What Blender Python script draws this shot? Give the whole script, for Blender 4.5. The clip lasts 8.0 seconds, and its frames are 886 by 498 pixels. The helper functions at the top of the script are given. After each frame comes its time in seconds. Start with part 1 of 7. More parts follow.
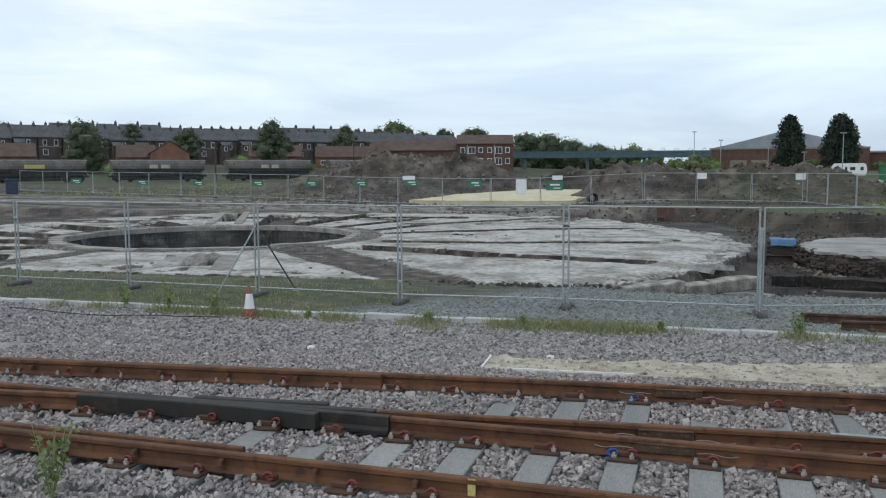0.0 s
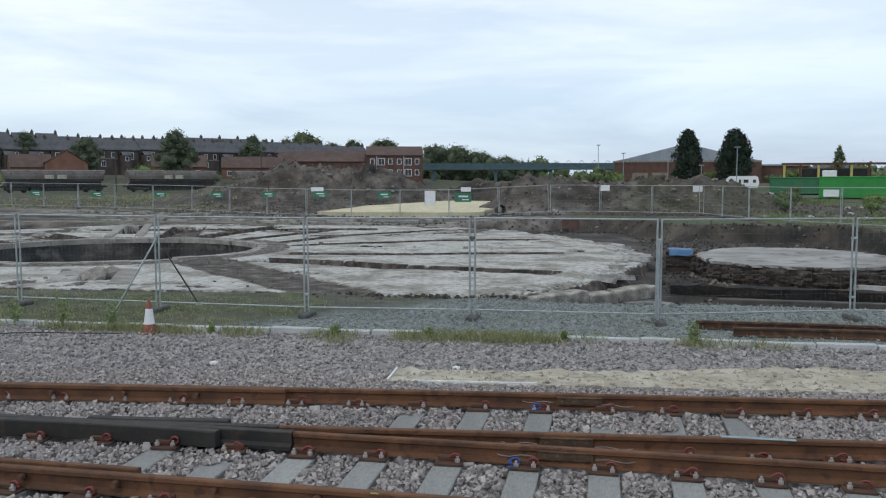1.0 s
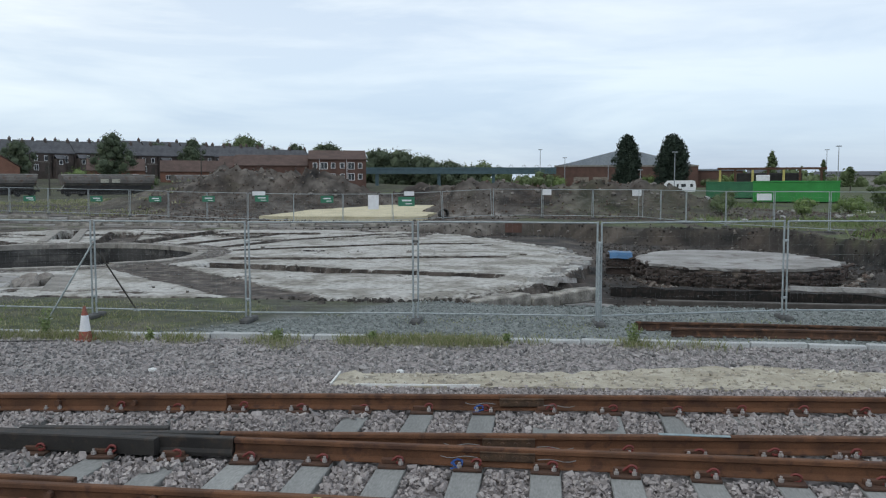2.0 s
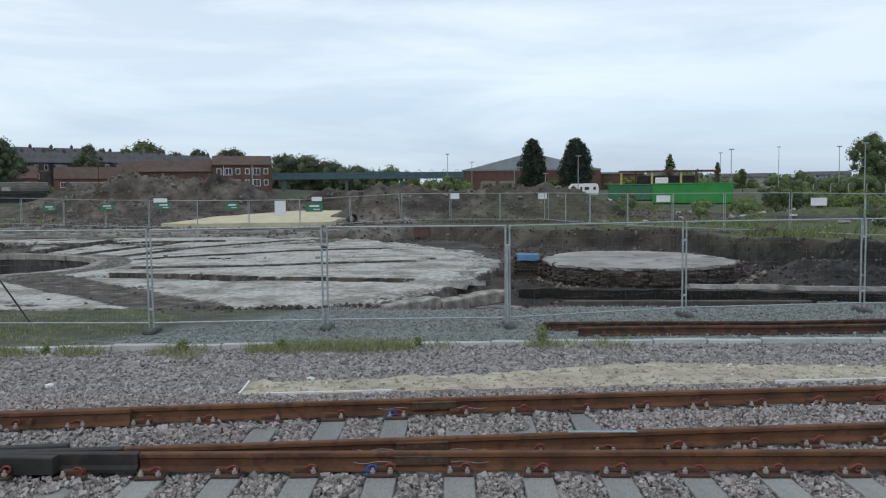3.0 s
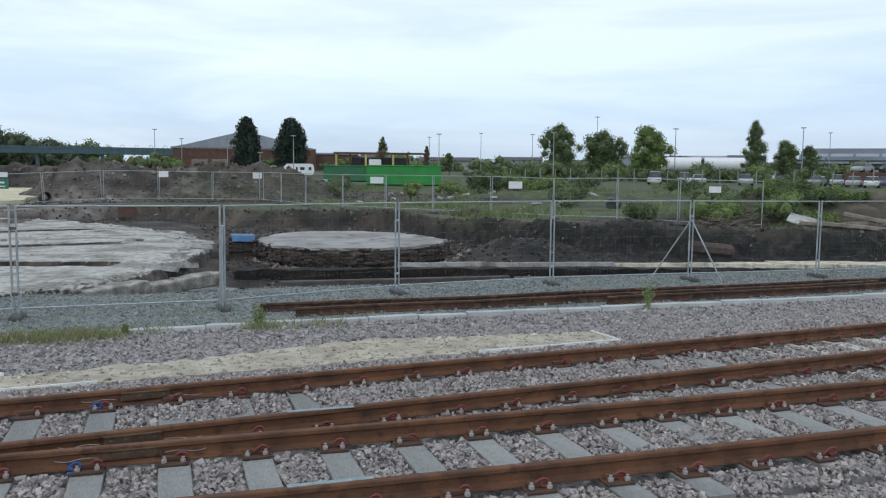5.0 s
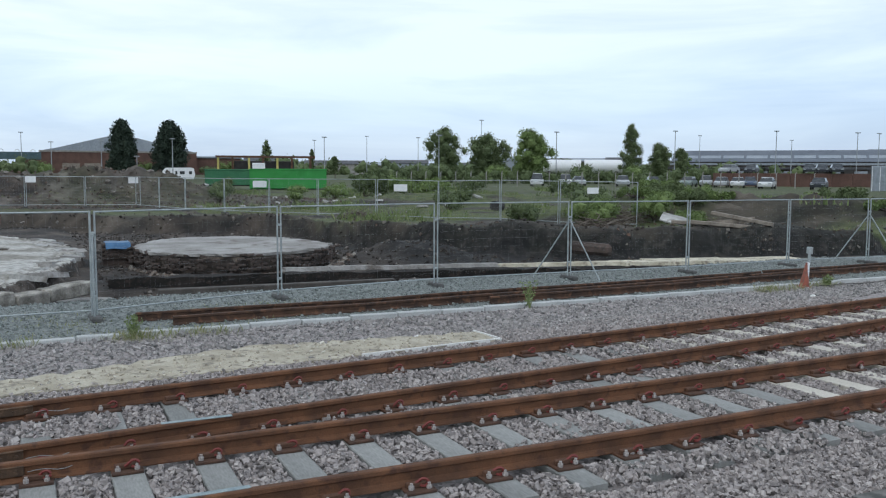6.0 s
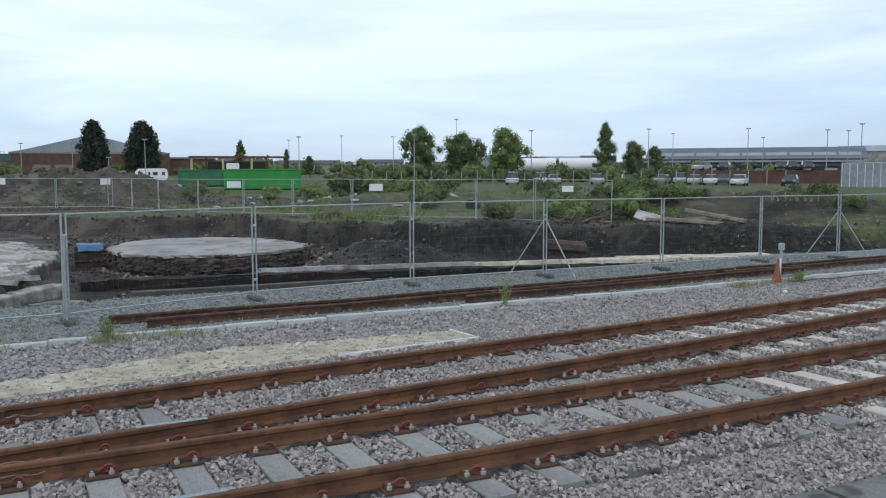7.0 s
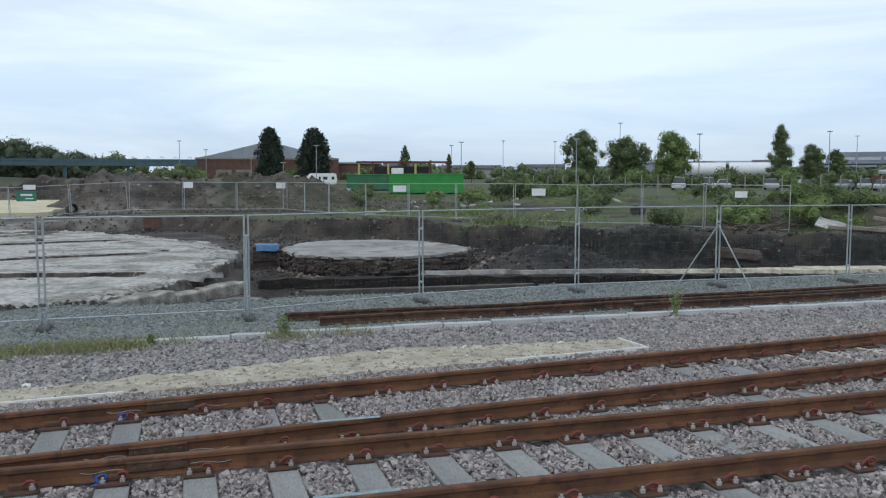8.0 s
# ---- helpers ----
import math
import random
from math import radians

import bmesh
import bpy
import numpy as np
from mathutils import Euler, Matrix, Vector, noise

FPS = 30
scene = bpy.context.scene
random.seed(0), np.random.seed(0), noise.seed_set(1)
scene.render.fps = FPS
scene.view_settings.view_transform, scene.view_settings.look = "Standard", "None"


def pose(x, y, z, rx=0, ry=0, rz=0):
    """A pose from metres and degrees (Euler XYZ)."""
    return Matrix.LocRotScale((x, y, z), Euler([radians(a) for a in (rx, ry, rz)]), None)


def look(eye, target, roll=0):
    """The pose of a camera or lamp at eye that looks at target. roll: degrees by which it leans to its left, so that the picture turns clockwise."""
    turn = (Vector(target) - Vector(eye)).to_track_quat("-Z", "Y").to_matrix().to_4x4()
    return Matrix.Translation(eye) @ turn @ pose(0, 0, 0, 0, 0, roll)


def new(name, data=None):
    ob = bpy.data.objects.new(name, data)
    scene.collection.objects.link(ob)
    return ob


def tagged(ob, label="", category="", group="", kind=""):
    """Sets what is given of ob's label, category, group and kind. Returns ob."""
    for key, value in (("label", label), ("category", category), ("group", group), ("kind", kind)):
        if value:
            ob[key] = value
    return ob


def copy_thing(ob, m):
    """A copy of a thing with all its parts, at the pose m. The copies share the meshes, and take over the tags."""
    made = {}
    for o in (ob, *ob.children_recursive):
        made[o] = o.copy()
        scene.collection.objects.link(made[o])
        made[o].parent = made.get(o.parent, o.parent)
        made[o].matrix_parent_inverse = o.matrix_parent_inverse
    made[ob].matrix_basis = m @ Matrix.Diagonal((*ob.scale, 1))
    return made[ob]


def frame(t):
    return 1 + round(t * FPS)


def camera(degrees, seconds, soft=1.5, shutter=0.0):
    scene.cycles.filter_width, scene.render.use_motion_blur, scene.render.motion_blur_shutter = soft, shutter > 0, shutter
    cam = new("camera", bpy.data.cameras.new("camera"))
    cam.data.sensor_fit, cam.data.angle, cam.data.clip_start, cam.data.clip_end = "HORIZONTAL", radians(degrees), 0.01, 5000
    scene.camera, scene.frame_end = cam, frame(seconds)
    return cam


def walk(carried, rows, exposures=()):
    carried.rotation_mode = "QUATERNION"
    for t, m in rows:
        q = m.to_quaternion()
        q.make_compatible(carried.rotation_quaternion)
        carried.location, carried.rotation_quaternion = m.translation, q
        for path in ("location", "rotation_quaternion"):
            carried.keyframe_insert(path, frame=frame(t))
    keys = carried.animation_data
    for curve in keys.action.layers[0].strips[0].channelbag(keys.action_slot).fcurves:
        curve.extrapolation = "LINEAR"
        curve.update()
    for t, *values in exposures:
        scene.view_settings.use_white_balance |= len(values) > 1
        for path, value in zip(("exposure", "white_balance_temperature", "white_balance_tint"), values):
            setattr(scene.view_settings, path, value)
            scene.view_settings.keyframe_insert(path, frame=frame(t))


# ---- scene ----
cam = camera(55.19, 8.0, 1.2)
PATH = [
    (0, pose(-0.070, -0.103, 2.286, 84.60, 0.22, 16.67)),
    (0.5, pose(-0.035, -0.082, 2.282, 85.33, 0.32, 13.71)),
    (1, pose(-0.001, -0.110, 2.301, 85.35, 0.03, 10.61)),
    (2.5, pose(0.017, -0.142, 2.289, 85.81, 0.33, 4.37)),
    (3, pose(0.008, -0.140, 2.288, 85.92, 0.53, 0.61)),
    (3.5, pose(-0.028, -0.143, 2.288, 85.61, -0.09, -3.44)),
    (4, pose(-0.032, -0.171, 2.296, 85.36, -0.34, -8.16)),
    (4.5, pose(-0.038, -0.146, 2.291, 84.91, -0.57, -13.98)),
    (5, pose(-0.016, -0.181, 2.295, 84.60, -0.61, -18.39)),
    (6.5, pose(0.085, -0.230, 2.291, 84.90, -0.04, -27.62)),
    (7, pose(0.069, -0.231, 2.297, 84.80, 0.09, -27.66)),
    (7.5, pose(0.052, -0.181, 2.285, 84.50, 0.02, -24.92)),
    (8, pose(-0.008, -0.084, 2.282, 85.14, 0.02, -16.89)),
]
walk(cam, PATH, [(0, -0.12, 6480, 8), (2.5, -0.22, 6470, 8), (3.2, -0.22, 6470, 8), (4.5, -0.12, 6350, 8), (6.5, -0.04, 6300, 8), (7.4, -0.04, 6290, 8), (8.0, -0.12, 6330, 8)])

# ---- world, sun ----
world = bpy.data.worlds.new("overcast_sky")
scene.world = world
world.use_nodes = True
wn, wl = world.node_tree.nodes, world.node_tree.links
wn.clear()
w_out = wn.new("ShaderNodeOutputWorld")
w_sky = wn.new("ShaderNodeTexSky")
w_sky.sky_type, w_sky.sun_disc = "NISHITA", False
w_sky.sun_elevation, w_sky.sun_rotation = radians(48), radians(200)
w_bg1 = wn.new("ShaderNodeBackground")
w_bg1.inputs[1].default_value = 0.05
wl.new(w_sky.outputs[0], w_bg1.inputs[0])
w_tc = wn.new("ShaderNodeTexCoord")
w_sep = wn.new("ShaderNodeSeparateXYZ")
wl.new(w_tc.outputs["Generated"], w_sep.inputs[0])
w_ramp = wn.new("ShaderNodeValToRGB")
wl.new(w_sep.outputs[2], w_ramp.inputs[0])
els = w_ramp.color_ramp.elements
els[0].position, els[0].color = 0.0, (0.55, 0.67, 0.85, 1)
els[1].position, els[1].color = 0.30, (0.93, 0.98, 1.0, 1)
for pos, col in ((0.035, (0.57, 0.68, 0.86, 1)), (0.065, (0.62, 0.72, 0.88, 1)), (0.12, (0.86, 0.92, 0.98, 1)), (0.17, (0.93, 0.97, 1.0, 1))):
    e = els.new(pos)
    e.color = col
w_map = wn.new("ShaderNodeMapping")
w_map.inputs["Scale"].default_value = (1.3, 1.3, 9.0)
w_map.inputs["Location"].default_value = (0.3, 0.1, 0.6)
wl.new(w_tc.outputs["Generated"], w_map.inputs[0])
w_noise = wn.new("ShaderNodeTexNoise")
w_noise.inputs["Scale"].default_value = 1.9
w_noise.inputs["Detail"].default_value = 6
w_noise.inputs["Roughness"].default_value = 0.55
w_noise.inputs["Distortion"].default_value = 0.4
wl.new(w_map.outputs[0], w_noise.inputs[0])
w_cr = wn.new("ShaderNodeValToRGB")
w_cr.color_ramp.elements[0].position, w_cr.color_ramp.elements[0].color = 0.36, (0.76, 0.81, 0.91, 1)
w_cr.color_ramp.elements[1].position, w_cr.color_ramp.elements[1].color = 0.60, (1.14, 1.12, 1.09, 1)
wl.new(w_noise.outputs[0], w_cr.inputs[0])
w_mul = wn.new("ShaderNodeMix")
w_mul.data_type, w_mul.blend_type = "RGBA", "MULTIPLY"
w_mul.inputs[0].default_value = 0.85
wl.new(w_ramp.outputs[0], w_mul.inputs[6])
wl.new(w_cr.outputs[0], w_mul.inputs[7])
w_side = wn.new("ShaderNodeValToRGB")
w_half = wn.new("ShaderNodeMapRange")
w_half.inputs[1].default_value, w_half.inputs[2].default_value = -0.75, 0.75
wl.new(w_sep.outputs[0], w_half.inputs[0])
wl.new(w_half.outputs[0], w_side.inputs[0])
w_side.color_ramp.elements[0].position, w_side.color_ramp.elements[0].color = 0.15, (1.10, 1.09, 1.07, 1)
w_side.color_ramp.elements[1].position, w_side.color_ramp.elements[1].color = 0.75, (0.86, 0.89, 0.95, 1)
w_tint = wn.new("ShaderNodeMix")
w_tint.data_type, w_tint.blend_type = "RGBA", "MULTIPLY"
w_tint.inputs[0].default_value = 1.0
wl.new(w_mul.outputs[2], w_tint.inputs[6])
wl.new(w_side.outputs[0], w_tint.inputs[7])
w_bg2 = wn.new("ShaderNodeBackground")
w_bg2.inputs[1].default_value = 0.85
wl.new(w_tint.outputs[2], w_bg2.inputs[0])
w_add = wn.new("ShaderNodeAddShader")
wl.new(w_bg1.outputs[0], w_add.inputs[0])
wl.new(w_bg2.outputs[0], w_add.inputs[1])
wl.new(w_add.outputs[0], w_out.inputs[0])

sun = new("sun", bpy.data.lights.new("sun", "SUN"))
sun.data.energy, sun.data.angle, sun.data.color = 0.4, radians(25), (1.0, 0.97, 0.92)
sun.matrix_world = look((0, 0, 50), (12, 34, 0))


# ---- materials ----
def mat(name, c1, c2, scale=4.0, rough=0.85, bump=0.3, fine=60.0, metal=0.0, c3=None, dist=0.01, rand=0.0, coords="Object", detail=6.0, lo=0.35, hi=0.65):
    """Two-scale noise colour, fine relief, optional third colour as blotches, optional spread from object to object."""
    m = bpy.data.materials.new(name)
    m.use_nodes = True
    n, l = m.node_tree.nodes, m.node_tree.links
    b = n["Principled BSDF"]
    tc = n.new("ShaderNodeTexCoord")
    big = n.new("ShaderNodeTexNoise")
    big.inputs["Scale"].default_value, big.inputs["Detail"].default_value = scale, detail
    small = n.new("ShaderNodeTexNoise")
    small.inputs["Scale"].default_value, small.inputs["Detail"].default_value = fine, 4.0
    for t in (big, small):
        l.new(tc.outputs[coords], t.inputs["Vector"])
    ramp = n.new("ShaderNodeValToRGB")
    ramp.color_ramp.elements[0].position, ramp.color_ramp.elements[0].color = lo, (*c1, 1)
    ramp.color_ramp.elements[1].position, ramp.color_ramp.elements[1].color = hi, (*c2, 1)
    l.new(big.outputs[0], ramp.inputs[0])
    out = ramp.outputs[0]
    if c3:
        blot = n.new("ShaderNodeTexNoise")
        blot.inputs["Scale"].default_value, blot.inputs["Detail"].default_value = scale * 2.7, 8.0
        l.new(tc.outputs[coords], blot.inputs["Vector"])
        br = n.new("ShaderNodeValToRGB")
        br.color_ramp.elements[0].position, br.color_ramp.elements[1].position = 0.54, 0.66
        l.new(blot.outputs[0], br.inputs[0])
        mx = n.new("ShaderNodeMix")
        mx.data_type = "RGBA"
        l.new(br.outputs[0], mx.inputs[0])
        l.new(out, mx.inputs[6])
        mx.inputs[7].default_value = (*c3, 1)
        out = mx.outputs[2]
    vary = n.new("ShaderNodeMix")
    vary.data_type, vary.blend_type = "RGBA", "OVERLAY"
    vary.inputs[0].default_value = 0.45
    l.new(out, vary.inputs[6])
    l.new(small.outputs[0], vary.inputs[7])
    out = vary.outputs[2]
    if rand:
        oi = n.new("ShaderNodeObjectInfo")
        mr = n.new("ShaderNodeMapRange")
        mr.inputs[3].default_value, mr.inputs[4].default_value = 1 - rand, 1 + rand
        l.new(oi.outputs["Random"], mr.inputs[0])
        hsv = n.new("ShaderNodeHueSaturation")
        l.new(mr.outputs[0], hsv.inputs["Value"])
        l.new(out, hsv.inputs["Color"])
        out = hsv.outputs[0]
    l.new(out, b.inputs["Base Color"])
    b.inputs["Roughness"].default_value, b.inputs["Metallic"].default_value = rough, metal
    if bump:
        bp = n.new("ShaderNodeBump")
        bp.inputs["Strength"].default_value, bp.inputs["Distance"].default_value = bump, dist
        l.new(small.outputs[0], bp.inputs["Height"])
        l.new(bp.outputs[0], b.inputs["Normal"])
    return m


def island_mat(name, cols, rough=0.9, fine=40.0, bump=0.3):
    """Loose pieces in one mesh, each with a tone of its own."""
    m = bpy.data.materials.new(name)
    m.use_nodes = True
    n, l = m.node_tree.nodes, m.node_tree.links
    b = n["Principled BSDF"]
    g = n.new("ShaderNodeNewGeometry")
    ramp = n.new("ShaderNodeValToRGB")
    e = ramp.color_ramp.elements
    e[0].color, e[1].color = (*cols[0], 1), (*cols[-1], 1)
    for i, c in enumerate(cols[1:-1]):
        e.new((i + 1) / (len(cols) - 1)).color = (*c, 1)
    l.new(g.outputs["Random Per Island"], ramp.inputs[0])
    tc = n.new("ShaderNodeTexCoord")
    sm = n.new("ShaderNodeTexNoise")
    sm.inputs["Scale"].default_value, sm.inputs["Detail"].default_value = fine, 4
    l.new(tc.outputs["Object"], sm.inputs["Vector"])
    mx = n.new("ShaderNodeMix")
    mx.data_type, mx.blend_type = "RGBA", "OVERLAY"
    mx.inputs[0].default_value = 0.5
    l.new(ramp.outputs[0], mx.inputs[6])
    l.new(sm.outputs[0], mx.inputs[7])
    l.new(mx.outputs[2], b.inputs["Base Color"])
    b.inputs["Roughness"].default_value = rough
    bp = n.new("ShaderNodeBump")
    bp.inputs["Strength"].default_value, bp.inputs["Distance"].default_value = bump, 0.01
    l.new(sm.outputs[0], bp.inputs["Height"])
    l.new(bp.outputs[0], b.inputs["Normal"])
    return m


M_RUST = mat("rusty_steel", (0.085, 0.040, 0.021), (0.165, 0.074, 0.035), 3.0, 0.85, 0.4, 90, c3=(0.075, 0.034, 0.02), metal=0.1)
M_RUST_DARK = mat("dark_rusty_steel", (0.055, 0.030, 0.020), (0.12, 0.055, 0.030), 4.0, 0.8, 0.4, 90)
M_CAST = mat("black_cast_steel", (0.012, 0.011, 0.010), (0.026, 0.023, 0.020), 3.0, 0.75, 0.3, 70, c3=(0.04, 0.028, 0.02))
M_CLIP = mat("red_oxide_clip", (0.15, 0.026, 0.022), (0.23, 0.045, 0.036), 8.0, 0.6, 0.2, 90)
M_BOLT = mat("galvanised_bolt", (0.38, 0.35, 0.33), (0.52, 0.48, 0.46), 20.0, 0.6, 0.2, 90, metal=0.6)
M_SLEEPER = mat("sleeper_concrete", (0.19, 0.193, 0.185), (0.27, 0.272, 0.26), 2.5, 0.9, 0.3, 60, c3=(0.19, 0.19, 0.18), rand=0.12)
M_SLEEPER_PALE = mat("pale_sleeper_concrete", (0.45, 0.42, 0.36), (0.55, 0.51, 0.45), 2.5, 0.9, 0.3, 60, rand=0.1)
M_KERB = mat("kerb_concrete", (0.36, 0.37, 0.37), (0.50, 0.51, 0.50), 1.5, 0.9, 0.3, 50, rand=0.08)
M_STONE = island_mat("granite_ballast", [(0.13, 0.118, 0.115), (0.27, 0.245, 0.236), (0.36, 0.322, 0.307), (0.20, 0.183, 0.178), (0.45, 0.41, 0.388), (0.30, 0.27, 0.259), (0.38, 0.34, 0.323)])
M_STONE_BLUE = island_mat("blue_grey_gravel", [(0.13, 0.147, 0.14), (0.21, 0.232, 0.222), (0.28, 0.30, 0.288), (0.175, 0.195, 0.187)])
M_CREAM = mat("cream_limestone_dust", (0.32, 0.285, 0.215), (0.46, 0.42, 0.335), 2.6, 0.95, 0.8, 45, c3=(0.22, 0.195, 0.155))
M_WHITE_EDGE = mat("white_edge_concrete", (0.62, 0.62, 0.60), (0.72, 0.72, 0.70), 5, 0.8, 0.2, 60)
M_PAD = mat("weathered_slab_concrete", (0.25, 0.245, 0.23), (0.54, 0.54, 0.52), 0.7, 0.95, 0.7, 16, c3=(0.17, 0.155, 0.14), detail=12, dist=0.03)
M_PAD_DULL = mat("dull_slab_concrete", (0.22, 0.21, 0.195), (0.36, 0.35, 0.335), 0.6, 0.95, 0.6, 18, c3=(0.15, 0.13, 0.115), detail=10, dist=0.03)
M_COPING = mat("worn_stone_coping", (0.20, 0.188, 0.168), (0.34, 0.318, 0.285), 1.6, 0.95, 0.6, 20, c3=(0.2, 0.18, 0.16), rand=0.15)
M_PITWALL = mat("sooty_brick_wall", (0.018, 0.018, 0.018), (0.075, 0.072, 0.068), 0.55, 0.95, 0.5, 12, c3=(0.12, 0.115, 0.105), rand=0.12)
M_SOIL = mat("dark_soil", (0.032, 0.027, 0.024), (0.075, 0.06, 0.05), 0.7, 1.0, 0.8, 9, c3=(0.16, 0.13, 0.105), detail=10, dist=0.05)
M_BRICK_OLD = mat("weathered_brick", (0.042, 0.032, 0.028), (0.10, 0.074, 0.062), 2.0, 0.95, 0.5, 20, c3=(0.05, 0.044, 0.04), rand=0.35)
M_GALV = mat("galvanised_tube", (0.30, 0.335, 0.345), (0.42, 0.455, 0.46), 6.0, 0.5, 0.1, 60, metal=0.55)
M_WIRE = mat("galvanised_wire", (0.24, 0.26, 0.265), (0.32, 0.34, 0.345), 6.0, 0.6, 0.0, 60, metal=0.4)
M_FOOT = mat("dark_rubber_foot", (0.06, 0.06, 0.06), (0.11, 0.11, 0.105), 6.0, 0.9, 0.3, 40)
M_ORANGE = mat("orange_red_plastic", (0.30, 0.085, 0.05), (0.22, 0.075, 0.05), 6.0, 0.6, 0.1, 40, c3=(0.15, 0.075, 0.055))
M_WHITE = mat("white_plastic", (0.68, 0.69, 0.70), (0.78, 0.79, 0.80), 4.0, 0.5, 0.05, 40)
M_BLUE = mat("blue_plastic_sheet", (0.025, 0.095, 0.20), (0.045, 0.14, 0.27), 3.0, 0.5, 0.3, 20)
M_GREEN_SKIP = mat("bright_green_paint", (0.02, 0.22, 0.035), (0.03, 0.28, 0.05), 0.8, 0.5, 0.1, 20, c3=(0.03, 0.25, 0.05))
M_GREEN_SIGN = mat("green_sign", (0.025, 0.15, 0.085), (0.04, 0.19, 0.11), 3, 0.5, 0.0)
M_GRASS = island_mat("grass_blades", [(0.10, 0.15, 0.04), (0.16, 0.21, 0.065), (0.27, 0.27, 0.13), (0.13, 0.18, 0.05), (0.36, 0.32, 0.20)], 0.8)
M_WEED = island_mat("weed_leaves", [(0.12, 0.18, 0.055), (0.17, 0.23, 0.08), (0.22, 0.26, 0.11), (0.14, 0.19, 0.075)], 0.7)
M_LEAF = island_mat("tree_leaves", [(0.072, 0.10, 0.042), (0.090, 0.12, 0.05), (0.108, 0.14, 0.058), (0.080, 0.11, 0.046)], 0.9)
M_LEAF_LIGHT = island_mat("light_tree_leaves", [(0.105, 0.155, 0.045), (0.125, 0.18, 0.055), (0.15, 0.20, 0.068), (0.115, 0.165, 0.05)], 0.9)
M_CYPRESS = island_mat("cypress_foliage", [(0.020, 0.034, 0.024), (0.026, 0.042, 0.028), (0.033, 0.050, 0.032)], 0.9)
M_BARK = mat("tree_bark", (0.06, 0.048, 0.038), (0.11, 0.09, 0.07), 5, 0.95, 0.5, 20)
M_BRICK = mat("red_brick_wall", (0.085, 0.048, 0.038), (0.125, 0.07, 0.055), 0.6, 0.95, 0.3, 6)
M_BRICK_BROWN = mat("brown_brick_wall", (0.062, 0.050, 0.045), (0.105, 0.083, 0.074), 0.6, 0.95, 0.3, 6)
M_BRICK_ORANGE = mat("orange_brick_wall", (0.17, 0.085, 0.06), (0.23, 0.12, 0.085), 0.6, 0.95, 0.3, 6)
M_SLATE = mat("slate_roof", (0.055, 0.057, 0.064), (0.09, 0.092, 0.10), 0.7, 0.8, 0.3, 5)
M_TILE = mat("clay_tile_roof", (0.075, 0.050, 0.042), (0.11, 0.072, 0.06), 0.7, 0.9, 0.3, 5)
M_FRAME = mat("white_window_frame", (0.70, 0.71, 0.72), (0.78, 0.78, 0.78), 5, 0.5, 0)
M_PANE = mat("dark_window_glass", (0.03, 0.035, 0.04), (0.06, 0.065, 0.07), 2, 0.12, 0)
M_METAL_ROOF = mat("grey_sheet_roof", (0.22, 0.25, 0.285), (0.28, 0.31, 0.345), 0.25, 0.6, 0.1, 3)
M_WAGON = mat("dusty_wagon_steel", (0.10, 0.092, 0.086), (0.17, 0.155, 0.142), 0.5, 0.8, 0.2, 4, c3=(0.11, 0.075, 0.055))
M_WAGON_DARK = mat("black_underframe", (0.02, 0.02, 0.02), (0.045, 0.042, 0.04), 0.8, 0.8, 0.2, 5)
M_YELLOW = mat("faded_yellow_paint", (0.42, 0.36, 0.10), (0.50, 0.44, 0.16), 2, 0.7, 0.1)
M_TEAL = mat("dark_teal_bridge_paint", (0.045, 0.085, 0.10), (0.065, 0.11, 0.13), 1, 0.6, 0.1)
M_LAMP = mat("grey_lamp_post", (0.26, 0.28, 0.30), (0.33, 0.35, 0.37), 3, 0.5, 0.0, metal=0.3)
M_DARKPOST = mat("dark_timber_post", (0.05, 0.045, 0.04), (0.09, 0.08, 0.07), 3, 0.9, 0.2)
M_TIMBER = mat("grey_weathered_timber", (0.16, 0.135, 0.11), (0.27, 0.235, 0.195), 4, 0.9, 0.4, 30)
M_TYRE = mat("black_tyre", (0.02, 0.02, 0.02), (0.035, 0.035, 0.035), 6, 0.9, 0.1)
M_ROPE = mat("blue_rope", (0.015, 0.07, 0.26), (0.03, 0.11, 0.36), 12, 0.7, 0.2)
M_STEELBRIGHT = mat("worn_rail_end_paint", (0.15, 0.20, 0.215), (0.25, 0.31, 0.32), 12, 0.5, 0.1)
M_ROCK = mat("rubble_stone", (0.12, 0.105, 0.092), (0.27, 0.25, 0.225), 3, 0.95, 0.5, 25, rand=0.3)


# ---- mesh helpers ----
def link_mesh(name, me, material, parent=None, label=""):
    ob = new(name, me)
    if material and not me.materials:
        me.materials.append(material)
    if parent is not None:
        ob.parent = parent
    if label:
        ob["label"] = label
    return ob


def part(name, bm, material, parent=None, label=""):
    me = bpy.data.meshes.new(name)
    bm.to_mesh(me)
    bm.free()
    return link_mesh(name, me, material, parent, label)


def arr_mesh(name, verts, faces):
    me = bpy.data.meshes.new(name)
    me.from_pydata(verts.tolist() if hasattr(verts, "tolist") else verts, [], faces.tolist() if hasattr(faces, "tolist") else faces)
    me.update()
    return me


def thing(name, m, label, category, group="", kind=""):
    ob = new(name)
    ob.matrix_basis = m
    return tagged(ob, label, category, group, kind)


